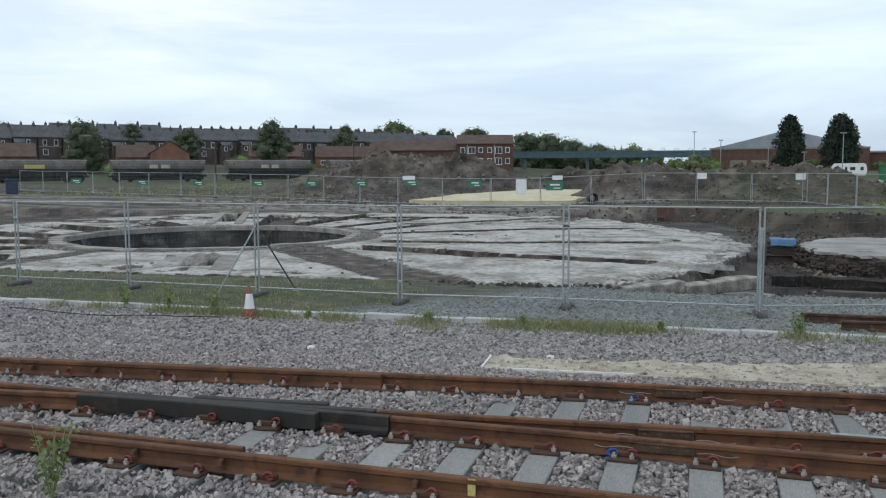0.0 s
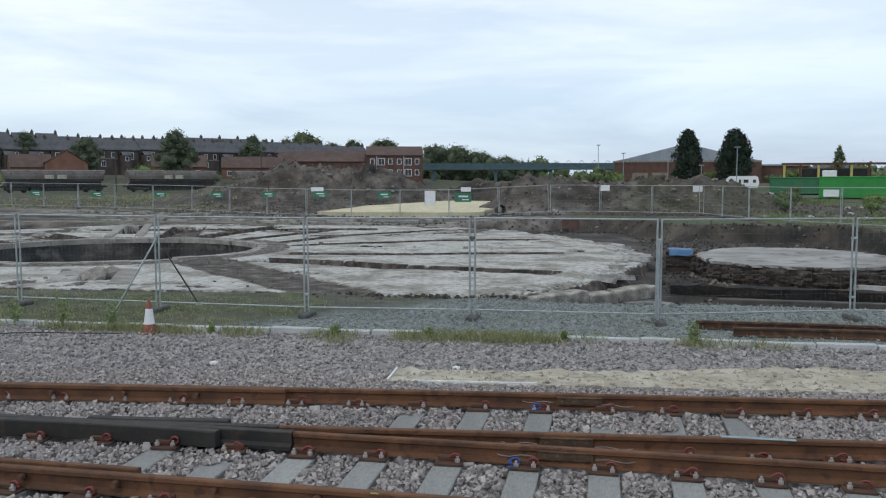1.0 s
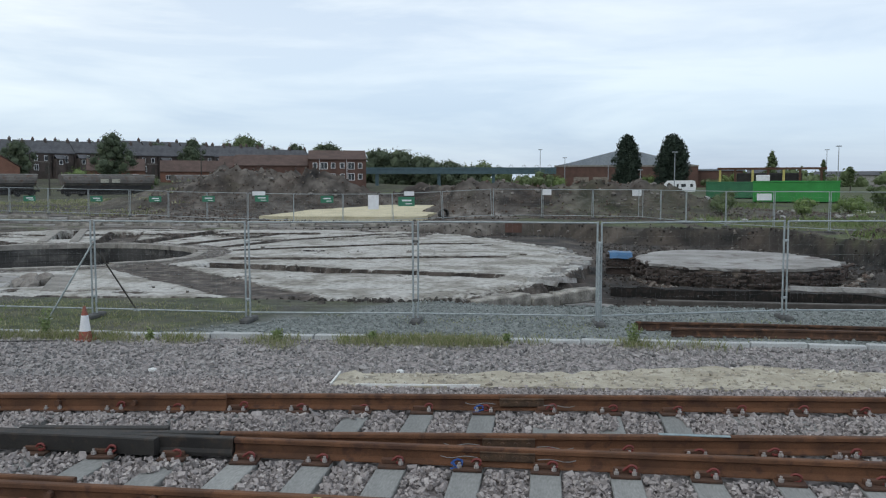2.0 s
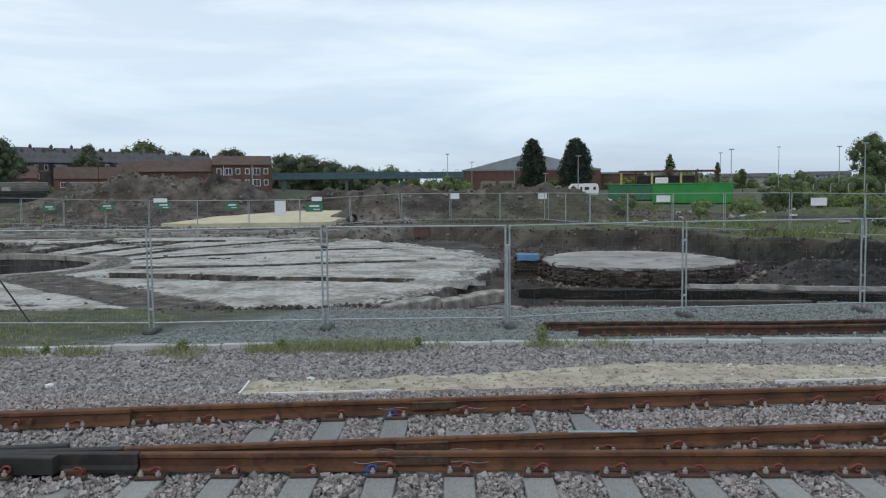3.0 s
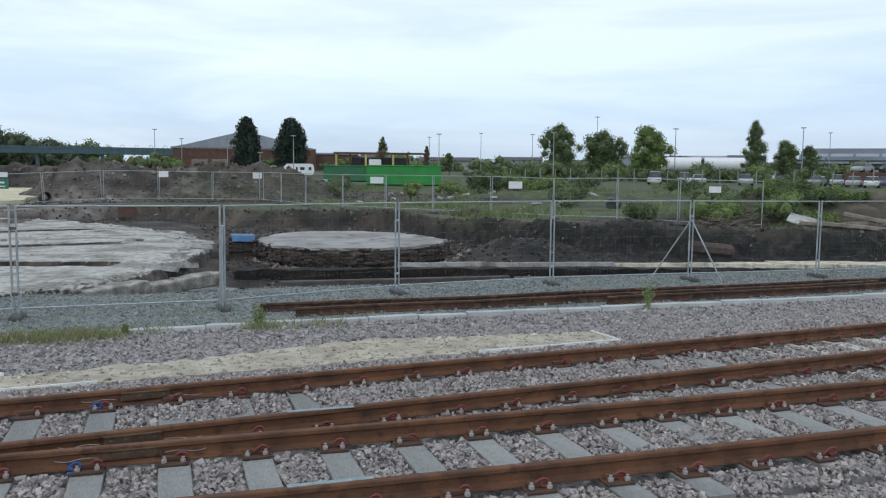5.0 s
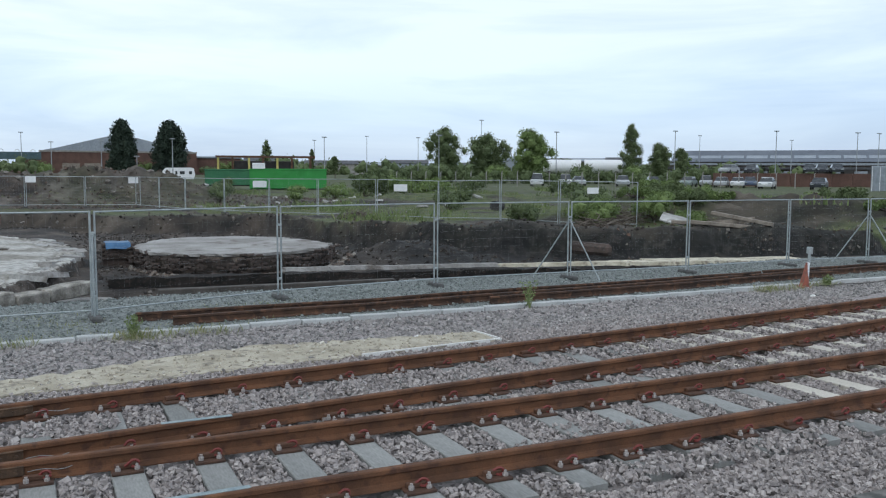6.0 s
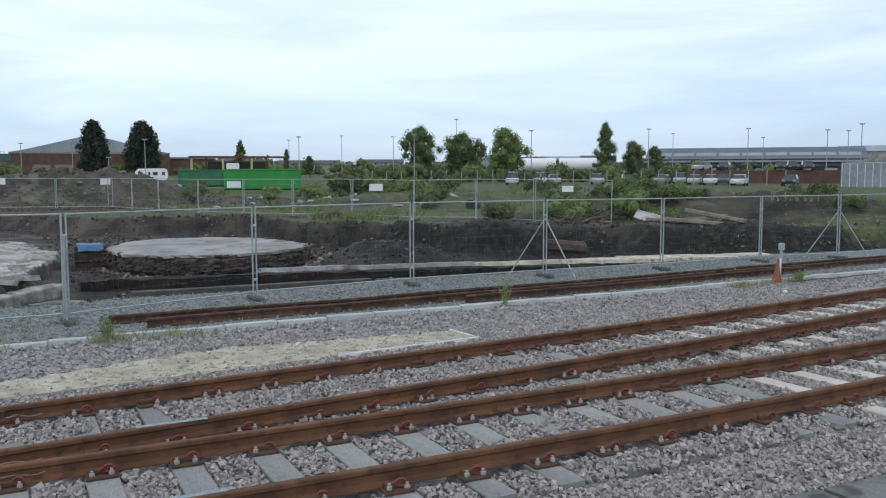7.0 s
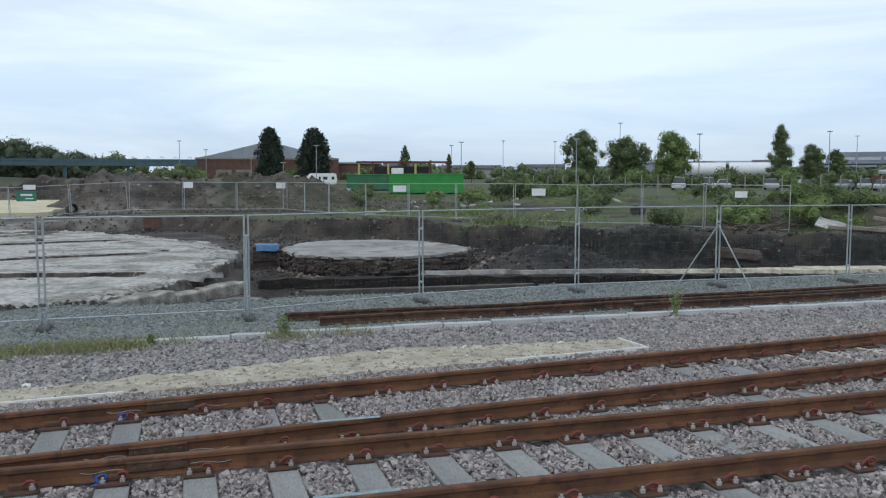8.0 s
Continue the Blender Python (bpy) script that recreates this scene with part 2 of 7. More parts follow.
def add_box(bm, x0, x1, y0, y1, z0, z1, m=None, bevel=0.0):
    r = bmesh.ops.create_cube(bm, size=1.0, matrix=Matrix.Translation(((x0 + x1) / 2, (y0 + y1) / 2, (z0 + z1) / 2)) @ Matrix.Diagonal((x1 - x0, y1 - y0, z1 - z0, 1)))
    if m is not None:
        bmesh.ops.transform(bm, matrix=m, verts=r["verts"])
    if bevel:
        ed = list({e for v in r["verts"] for e in v.link_edges})
        bmesh.ops.bevel(bm, geom=ed, offset=bevel, segments=1, affect="EDGES")
    return bm


def box(x0, x1, y0, y1, z0, z1, bevel=0.0):
    return add_box(bmesh.new(), x0, x1, y0, y1, z0, z1, None, bevel)


def add_tube(bm, a, b, r, seg=6, r2=None):
    a, b = Vector(a), Vector(b)
    d = b - a
    m = Matrix.Translation((a + b) / 2) @ d.to_track_quat("Z", "Y").to_matrix().to_4x4()
    bmesh.ops.create_cone(bm, cap_ends=True, segments=seg, radius1=r, radius2=r if r2 is None else r2, depth=d.length, matrix=m)
    return bm


def sweep(profile, path, cap=True):
    """A closed profile (offset to the left of the way, height) carried along a polyline."""
    bm = bmesh.new()
    rings = []
    n = len(path)
    for i, p in enumerate(path):
        a, b = Vector(path[max(i - 1, 0)]), Vector(path[min(i + 1, n - 1)])
        d = (b - a)
        d.z = 0
        d.normalize()
        s = Vector((-d.y, d.x, 0))
        rings.append([bm.verts.new(Vector(p) + s * u + Vector((0, 0, v))) for u, v in profile])
    k = len(profile)
    for r0, r1 in zip(rings, rings[1:]):
        for j in range(k):
            bm.faces.new((r0[j], r1[j], r1[(j + 1) % k], r0[(j + 1) % k]))
    if cap:
        bm.faces.new(rings[0])
        bm.faces.new(list(reversed(rings[-1])))
    bmesh.ops.recalc_face_normals(bm, faces=bm.faces)
    return bm


def tube_path(pts, r, seg=6):
    """One unbroken round bar along a list of points."""
    bm = bmesh.new()
    rings = []
    n = len(pts)
    for i, p in enumerate(pts):
        d = (Vector(pts[min(i + 1, n - 1)]) - Vector(pts[max(i - 1, 0)])).normalized()
        q = d.to_track_quat("Z", "Y").to_matrix()
        rings.append([bm.verts.new(Vector(p) + q @ Vector((r * math.cos(6.2832 * k / seg), r * math.sin(6.2832 * k / seg), 0))) for k in range(seg)])
    for a, b in zip(rings, rings[1:]):
        for k in range(seg):
            bm.faces.new((a[k], a[(k + 1) % seg], b[(k + 1) % seg], b[k]))
    bm.faces.new(rings[0])
    bm.faces.new(rings[-1])
    bmesh.ops.recalc_face_normals(bm, faces=bm.faces)
    return bm


def smooth(t):
    t = np.clip(t, 0, 1)
    return t * t * (3 - 2 * t)


def fbm(x, y, seed=0, octaves=4, base=1.0):
    """Smooth value noise of numpy arrays, about -1 to 1."""
    rs = np.random.RandomState(seed)
    tab = rs.rand(256, 256) * 2 - 1
    out, amp, tot = 0, 1.0, 0
    for o in range(octaves):
        fx, fy = x * base + 17.3 * o, y * base + 9.1 * o
        ix, iy = np.floor(fx).astype(int), np.floor(fy).astype(int)
        u, v = smooth(fx - ix), smooth(fy - iy)
        q = lambda i, j: tab[(ix + i) % 256, (iy + j) % 256]
        out = out + amp * ((q(0, 0) * (1 - u) + q(1, 0) * u) * (1 - v) + (q(0, 1) * (1 - u) + q(1, 1) * u) * v)
        tot += amp
        amp *= 0.5
        base *= 2
    return out / tot


def grow(pts, x):
    return np.interp(x, [p[0] for p in pts], [p[1] for p in pts])


# ---- plan: rail lines (x, y), rail heads at z = 0 ----
LINE_A = [(-14, 7.45), (-8.3, 8.16), (-5.4, 8.5), (-2.5, 8.79), (0, 9.03), (2.4, 9.25), (5.1, 9.48), (9.6, 9.83), (15.8, 10.48), (24, 11.5), (40, 13.6), (70, 18.0)]
LINE_B = [(-14, 6.05), (-7.2, 6.92), (-3.0, 7.28), (0, 7.57), (1.8, 7.72), (4.35, 7.97), (8.1, 8.24), (13.4, 8.9), (24, 10.1), (40, 12.2), (70, 16.6)]
LINE_C = [(-14, 7.25), (-7.3, 7.14), (-3.0, 7.13), (0, 7.15), (2, 7.09), (4, 7.06), (7, 7.08), (11, 7.09), (24, 7.5), (40, 8.2), (70, 10.5)]
LINE_D = [(-14, 5.92), (-6, 5.84), (-2, 5.82), (1, 5.8), (2.5, 5.73), (4.5, 5.66), (7, 5.68), (9, 5.75), (24, 6.15), (40, 6.85), (70, 9.1)]
KERB = [(-40, 14.0), (-14, 14.1), (-4.2, 14.4), (0, 14.6), (4, 14.6), (8, 14.5), (21.5, 14.55), (40, 15.3), (70, 19)]
DIG_BACK = [(-60, 47.2), (-14, 49.2), (-6, 51), (0, 52), (4, 48), (10.6, 44), (13.4, 34.7), (16, 29.5), (19.5, 26.5), (25.6, 23.7), (33, 21), (45, 19.6), (70, 19.2)]
PIT = (-19.3, 30.7)
PIT_R = 5.75


def dense(line, step=0.5, x0=None, x1=None):
    a = line[0][0] if x0 is None else x0
    b = line[-1][0] if x1 is None else x1
    xs = np.linspace(a, b, max(2, int((b - a) / step) + 1))
    ys = grow(line, xs)
    k = 7
    pad = np.pad(ys, k, mode="reflect", reflect_type="odd")
    ys = np.convolve(pad, np.ones(2 * k + 1) / (2 * k + 1), "valid")
    return [(float(x), float(y), 0.0) for x, y in zip(xs, ys)]


# ---- ground ----
def ground_z(x, y):
    x, y = np.asarray(x, float), np.asarray(y, float)
    n1, n2 = fbm(x, y, 3, 4, 0.35), fbm(x, y, 5, 4, 1.6)
    ya, yk, yd = grow(LINE_A, x), grow(KERB, x), grow(LINE_D, x)
    z = np.full(np.broadcast(x, y).shape, -0.24)
    z = z + 0.012 * n2
    z = z + (-0.46 + 0.24) * smooth((y - (ya + 1.0)) / 2.6) + 0.02 * n1 * smooth((y - ya - 1) / 2)
    z = np.where(y < yd - 1.2, -0.26 + 0.02 * n1, z)
    # beyond the kerb: gravel, then the dig
    back = grow(DIG_BACK, x)
    floor = -0.80 - 0.16 * smooth((x - 0.9 + 0.16 * np.maximum(0, 30 - y) * (y < 26)) / 1.6) + (0.05 + 0.06 * (x > 1)) * n1 + 0.04 * n2
    floor = floor - 0.9 * smooth((-x - 3) / 2) * smooth((y - 21) / 1.0) * smooth((47.5 - y) / 1.0) * smooth((x + 32) / 2)
    front = 19.3 + 0.5 * n1
    dig = smooth((y - front) / 0.8)
    z = z * (1 - dig) + floor * dig
    # long trench in front of the pale strip
    ty = grow([(0, 23.5), (4, 23.8), (8, 23.4), (12, 22.6), (16, 21.6), (22, 20.0), (40, 19.4)], x)
    z = z - 0.28 * np.exp(-((y - ty) / 0.75) ** 2) * smooth((x - 0.5) / 2) * dig
    plateau = -0.10 + 0.06 * n1 + 0.03 * n2
    dist = np.hypot(x, y)
    plateau = plateau + 0.55 * smooth((dist - 62) / 40) + 1.0 * smooth((dist - 165) / 60) + 2.2 * smooth((dist - 175) / 60) * smooth((-x - 20) / 60) + 4 * smooth((dist - 320) / 500)
    plateau = plateau - 0.1 * smooth((-x - 38) / 22) * smooth((dist - 72) / 25) * (1 - smooth((dist - 178) / 40))
    plateau = plateau - 0.30 * smooth((-x - 3) / 9) * (1 - smooth((dist - 58) / 14))
    bank = smooth((y - back + 0.9 + 0.9 * n1 + 0.5 * n2) / 1.2)
    z = z * (1 - bank) + plateau * bank
    # soil heaped along the lip of the bank
    z = z + (0.12 + 0.3 * smooth((x - 10) / 4)) * np.exp(-((y - back - 0.8) / 1.5) ** 2) * (0.55 + 1.3 * n1) * smooth((x + 6) / 6)
    # mound between the grey slab and the bank
    z = z + 0.75 * np.exp(-((x - 12.6) / 2.2) ** 2 - ((y - 28.0) / 2.4) ** 2) * (1 + 0.35 * n2)
    # turntable pit
    r = np.hypot(x - PIT[0], y - PIT[1])
    z = np.where(r < PIT_R + 0.35, -1.75 + 0.05 * n1, z)
    # spoil heaps behind the far fence
    for hx, hy, sx, sy, hh in ((-29, 72, 4.0, 3.5, 2.5), (-24.5, 72, 3.4, 3.5, 2.3), (-20.5, 72.3, 3.2, 3.5, 2.4), (-16.8, 73.5, 3, 3, 2.0), (-11.5, 77, 3.2, 3, 1.9), (-7.8, 75, 2.6, 3, 1.5), (-36.5, 72, 3.0, 3, 1.0), (-33.5, 74, 3.2, 4, 1.2), (-3, 66, 4.5, 3, 2.1), (4, 67, 4.5, 3, 2.2), (-6.2, 64.5, 2.4, 2, 1.2), (9.0, 66, 3.2, 3, 1.7), (14.5, 66, 3.5, 3, 0.5), (31, 62, 9, 4, 0.7), (44, 46, 7, 5, 0.8), (25.3, 34.8, 2.6, 2.2, 1.0), (27.6, 32.9, 2.0, 2.2, 0.8), (29.9, 30.9, 2.4, 2.2, 1.15), (32.0, 28.8, 2.2, 2.0, 0.95), (33.9, 26.5, 2.6, 2.2, 1.1), (35.6, 24.0, 2.4, 2.2, 0.9)):
        z = z + hh * np.exp(-((x - hx) / sx) ** 2 - ((y - hy) / sy) ** 2) * (1 + 0.28 * n2 + 0.2 * n1)
    return z


def axis(*runs):
    out = [runs[0][0]]
    for a, b, step in runs:
        k = max(1, int(round((b - a) / step)))
        out += list(np.linspace(a, b, k + 1)[1:])
    return np.array(out)


def build_ground():
    xs = axis((-2500, -400, 300), (-400, -90, 15), (-90, -32, 2.0), (-32, 36, 0.25), (36, 110, 2.0), (110, 400, 15), (400, 2500, 300))
    ys = axis((-60, 2, 4), (2, 9.5, 0.3), (9.5, 35, 0.2), (35, 56, 0.35), (56, 82, 0.5), (82, 200, 4), (200, 500, 20), (500, 3500, 300))
    gx, gy = np.meshgrid(xs, ys)
    gz = ground_z(gx, gy)
    v = np.stack([gx.ravel(), gy.ravel(), gz.ravel()], 1)
    nx, ny = len(xs), len(ys)
    i = np.arange(nx * ny).reshape(ny, nx)
    f = np.stack([i[:-1, :-1].ravel(), i[:-1, 1:].ravel(), i[1:, 1:].ravel(), i[1:, :-1].ravel()], 1)
    me = arr_mesh("ground", v, f)
    me.polygons.foreach_set("use_smooth", np.ones(len(f), bool))
    x, y = v[:, 0], v[:, 1]
    n1, n2 = fbm(x, y, 11, 4, 0.3), fbm(x, y, 12, 4, 1.1)
    yk, back = grow(KERB, x), grow(DIG_BACK, x)
    gravel = (y > yk) * (1 - smooth((y - 19.3 - 0.6 * n2) / 0.5))
    left_green = 0.85 * smooth((-x - 5.0 + 1.2 * n2 + (y - 16) * 0.9) / 2.0) * (y > yk)
    grass = np.where(y < back, gravel * left_green * (0.55 + 0.75 * n2 + 0.35 * n1), smooth((0.15 + n1 * 1.1 + n2 * 0.5 + 0.35 * smooth((x - 4) / 10) - 0.5 * (x < 0)) / 0.5))
    grass = np.where((y > back) & (np.hypot(x, y) > 85), 0.8 + 0.4 * n1, grass)
    grass = np.where((y > 60) & (x < -32), 0.45 + 0.5 * n1 + 0.2 * n2, grass)
    grass = np.where((y > back - 0.6) & (x > -2) & (x < 30), np.clip(grass + 0.6 * smooth((back + 9 - y) / 4), 0, 1) * (0.05 + 0.95 * smooth((y - back - 1.0 - 1.3 * n1) / 1.0)), grass)
    grass = np.where((y > 60) & (y < 82) & (x < 20), grass * 0.2, grass)
    # bare trodden tracks and turned earth on the rough ground
    bare = smooth((fbm(x, y, 14, 4, 0.16) - 0.02) / 0.2) * (x > 8) * (y > back + 3) * (np.hypot(x, y) < 75)
    bare = np.maximum(bare, smooth(1.6 * np.exp(-((x - 31) / 3.6) ** 2 - ((y - 28) / 3.2) ** 2)))
    grass = grass * (1 - 0.9 * bare)
    # mask that turns the right of the dig and its bank face near black
    bank_dark = smooth((x - 9.5 + 1.5 * n1) / 3.0) * smooth((y - 19.8) / 0.8) * smooth((back + 0.5 + 0.7 * n1 + 0.4 * n2 - y) / 0.5) * smooth((n2 * 0.6 + 0.75) / 0.5)
    pale = smooth((-x + 1 + 2 * n1) / 5) * smooth((y - 46) / 3) * (1 - smooth((y - 60 - 2 * n1) / 4)) * smooth((fbm(x * 0.35, y * 1.6, 15, 4, 0.5) + 0.28) / 0.35)
    pale = np.maximum(pale, 0.38 * smooth((y - 60) / 3) * (1 - smooth((y - 80) / 4)) * (x > -40) * (1 - smooth((x - 16) / 8)) * smooth((fbm(x, y, 16, 4, 0.6) + 0.25) / 0.4))
    for key, val in (("bank_dark", bank_dark), ("pale", pale), ("gravel", gravel * (1 - left_green)), ("grass", np.clip(grass, 0, 1)), ("stone", (y < yk).astype(float))):
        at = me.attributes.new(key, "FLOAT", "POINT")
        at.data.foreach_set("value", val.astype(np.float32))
    m = bpy.data.materials.new("ground_soil_gravel_grass")
    m.use_nodes = True
    n, l = m.node_tree.nodes, m.node_tree.links
    b = n["Principled BSDF"]
    b.inputs["Roughness"].default_value = 1.0
    tc = n.new("ShaderNodeTexCoord")

    def tex(scale, detail=8.0):
        t = n.new("ShaderNodeTexNoise")
        t.inputs["Scale"].default_value, t.inputs["Detail"].default_value = scale, detail
        l.new(tc.outputs["Object"], t.inputs["Vector"])
        return t.outputs[0]

    def ramp(src, *stops):
        r = n.new("ShaderNodeValToRGB")
        e = r.color_ramp.elements
        e[0].position, e[0].color = stops[0][0], (*stops[0][1], 1)
        e[1].position, e[1].color = stops[-1][0], (*stops[-1][1], 1)
        for p, c in stops[1:-1]:
            e.new(p).color = (*c, 1)
        l.new(src, r.inputs[0])
        return r.outputs[0]

    def mix(f, a, c):
        x = n.new("ShaderNodeMix")
        x.data_type = "RGBA"
        l.new(f, x.inputs[0])
        l.new(a, x.inputs[6])
        l.new(c, x.inputs[7])
        return x.outputs[2]

    def attr(k):
        a = n.new("ShaderNodeAttribute")
        a.attribute_name = k
        return a.outputs["Fac"]

    soil = ramp(tex(0.55, 12), (0.34, (0.012, 0.011, 0.010)), (0.46, (0.034, 0.028, 0.024)), (0.57, (0.060, 0.048, 0.039)), (0.70, (0.115, 0.096, 0.08)))
    vor = n.new("ShaderNodeTexVoronoi")
    vor.inputs["Scale"].default_value = 22
    l.new(tc.outputs["Object"], vor.inputs["Vector"])
    grav = ramp(vor.outputs["Color"], (0.1, (0.09, 0.10, 0.097)), (0.5, (0.17, 0.188, 0.18)), (0.9, (0.25, 0.268, 0.257)))
    vor2 = n.new("ShaderNodeTexVoronoi")
    vor2.inputs["Scale"].default_value = 20
    l.new(tc.outputs["Object"], vor2.inputs["Vector"])
    ston = ramp(vor2.outputs["Color"], (0.1, (0.12, 0.11, 0.107)), (0.5, (0.27, 0.243, 0.236)), (0.9, (0.38, 0.342, 0.33)))
    gras = ramp(tex(2.2, 10), (0.3, (0.030, 0.038, 0.016)), (0.5, (0.066, 0.085, 0.029)), (0.7, (0.12, 0.13, 0.055)))
    # near-black ramp laid over the soil by that mask
    blackish = ramp(tex(3.0, 12), (0.36, (0.007, 0.007, 0.007)), (0.56, (0.018, 0.017, 0.016)), (0.72, (0.05, 0.045, 0.04)))
    c = mix(attr("bank_dark"), soil, blackish)
    clay = ramp(tex(1.1, 12), (0.34, (0.075, 0.064, 0.054)), (0.5, (0.15, 0.135, 0.118)), (0.68, (0.27, 0.25, 0.225)))
    c = mix(attr("pale"), c, clay)
    c = mix(attr("gravel"), c, grav)
    c = mix(attr("stone"), c, ston)
    c = mix(attr("grass"), c, gras)
    l.new(c, b.inputs["Base Color"])
    bp = n.new("ShaderNodeBump")
    bp.inputs["Strength"].default_value, bp.inputs["Distance"].default_value = 0.8, 0.06
    l.new(tex(6.0, 10), bp.inputs["Height"])
    l.new(bp.outputs[0], b.inputs["Normal"])
    ob = link_mesh("ground", me, m)
    return tagged(ob, "rough open site of dark soil, gravel and grass", "ground", kind="structure")


build_ground()


# ---- kerb beyond the track ----
def build_kerb():
    base = thing("kerb_line", Matrix.Identity(4), "long line of pale concrete edging blocks sunk in ballast", "kerb", kind="structure")
    bm = box(-0.455, 0.455, -0.075, 0.075, -0.20, 0.0, 0.012)
    first = part("kerb_block", bm, M_KERB, base)
    me = first.data
    rnd = random.Random(4)
    path = dense(KERB, 0.93, -20, 42)
    for i, (p, q) in enumerate(zip(path, path[1:])):
        ob = first if i == 0 else link_mesh("kerb_block", me, None, base)
        ang = math.degrees(math.atan2(q[1] - p[1], q[0] - p[0]))
        ob.matrix_basis = pose((p[0] + q[0]) / 2, (p[1] + q[1]) / 2 + rnd.uniform(-0.012, 0.012), -0.372 + rnd.uniform(-0.012, 0.012), rnd.uniform(-1.5, 1.5), rnd.uniform(-0.6, 0.6), ang + rnd.uniform(-0.4, 0.4))


build_kerb()

# ---- railway track ----
RAIL = [(-0.07, -0.159), (0.07, -0.159), (0.07, -0.148), (0.022, -0.132), (0.010, -0.12), (0.010, -0.055), (0.036, -0.040), (0.036, -0.010), (0.026, 0.0), (-0.026, 0.0), (-0.036, -0.010), (-0.036, -0.040), (-0.010, -0.055), (-0.010, -0.12), (-0.022, -0.132), (-0.07, -0.148)]


def line_y(line, x):
    return float(grow(line, x))


def rail(line, x0, x1, label, material=None, name="rail", off=0.0, drop=0.0):
    path = [(x, y + off, -drop) for x, y, z in dense(line, 0.5, x0, x1)]
    ob = part(name, sweep(RAIL, path), material or M_RUST)
    return tagged(ob, label, "rail", "running rails")


rail_a = rail(LINE_A, -14, 70, "rusty running rail with joints, on the diverging track beside ballast shoulder")
rail_b = rail(LINE_B, -2.95, 70, "rusty running rail leading out of the crossing")
rail_c = rail(LINE_C, -2.75, 70, "rusty running rail beside the crossing nose")
rail_d = rail(LINE_D, -14, 70, "rusty running rail beside the worn concrete slab edge")
rail_b2 = rail(LINE_B, -14, -6.12, "rusty rail ending at the black cast crossing")
rail_c2 = rail(LINE_C, -14, -5.95, "rusty rail running into the black cast crossing")

# cast crossing: two black arms that swap sides, with wing rails
crossing = thing("cast_crossing", Matrix.Identity(4), "black cast steel railway crossing between rusty rails", "crossing")
CAST = [(-0.075, -0.159), (0.075, -0.159), (0.075, -0.13), (0.045, -0.10), (0.045, -0.008), (0.036, 0.0), (-0.036, 0.0), (-0.045, -0.008), (-0.045, -0.10), (-0.075, -0.13)]
part("crossing_arm", sweep(CAST, dense(LINE_B, 0.4, -6.11, -2.96)), M_CAST, crossing)
part("crossing_arm", sweep(CAST, [(x, y, 0.002) for x, y, z in dense(LINE_C, 0.4, -5.94, -2.76)]), M_CAST, crossing)
WING = [(-0.05, -0.15), (0.05, -0.15), (0.05, -0.012), (0.04, 0.0), (-0.04, 0.0), (-0.05, -0.012)]
part("wing_rail", sweep(WING, [(-6.11, 7.0, 0.004), (-5.6, 7.03, 0.004), (-5.0, 7.055, 0.004), (-4.4, 7.06, 0.004), (-3.8, 7.045, 0.004), (-3.45, 7.02, 0.004)]), M_CAST, crossing)
part("wing_rail", sweep(WING, [(-4.9, 7.24, 0.003), (-4.2, 7.29, 0.003), (-3.5, 7.38, 0.003)]), M_CAST, crossing)

# check rails beside the two outer rails
CHECK = [(u * 0.8, v + 0.012 if v > -0.1 else v) for u, v in RAIL]
for line, x0, x1, off in ((LINE_A, -8.0, -3.4, -0.105), (LINE_D, -9.0, -3.6, 0.105)):
    pth = [(x, y + off, 0.0) for x, y, z in dense(line, 0.4, x0, x1)]
    tagged(part("check_rail", sweep(CHECK, pth), M_RUST), "short rusty check rail bolted beside a running rail", "rail")
# spacer blocks of the check rails
for line, x0, x1, off in ((LINE_D, -8.7, -1.4, -0.05), (LINE_A, -7.7, -3.7, -0.155)):
    for x in np.arange(x0, x1, 0.83):
        y = line_y(line, x) + off
        nut = bmesh.new()
        add_tube(nut, (0, 0.02, 0), (0, -0.04, 0), 0.03, 6)
        ob = tagged(part("track_bolt", nut, M_RUST_DARK), "rusty hexagonal nut on the web of a rail", "bolt", "track bolts")
        ob.matrix_basis = pose(float(x), y, -0.07)

# fishplates at the joints
plate_bm = bmesh.new()
add_box(plate_bm, -0.24, 0.24, -0.040, 0.0, -0.120, -0.040, None, 0.006)
add_box(plate_bm, -0.24, 0.24, -0.052, 0.0, -0.045, -0.030, None, 0.004)
for k in range(4):
    add_tube(plate_bm, (-0.18 + 0.12 * k, -0.03, -0.082), (-0.18 + 0.12 * k, -0.066, -0.082), 0.020, 6)
fish = part("fishplate", plate_bm, mat("grimy_fishplate_steel", (0.05, 0.032, 0.021), (0.13, 0.075, 0.042), 9, 0.8, 0.4, 90))
tagged(fish, "dark rusty fishplate with four bolts on a rail joint", "fishplate", "fishplates")
first = True
for line, x in ((LINE_A, -0.21), (LINE_B, -0.29), (LINE_C, -0.28), (LINE_A, 17.6), (LINE_B, 19.0)):
    slope = math.degrees(math.atan(line_y(line, x + 0.5) - line_y(line, x - 0.5)))
    m = pose(x, line_y(line, x) - 0.02, 0, 0, 0, slope)
    if first:
        fish.matrix_basis = m
        first = False
    else:
        copy_thing(fish, m)
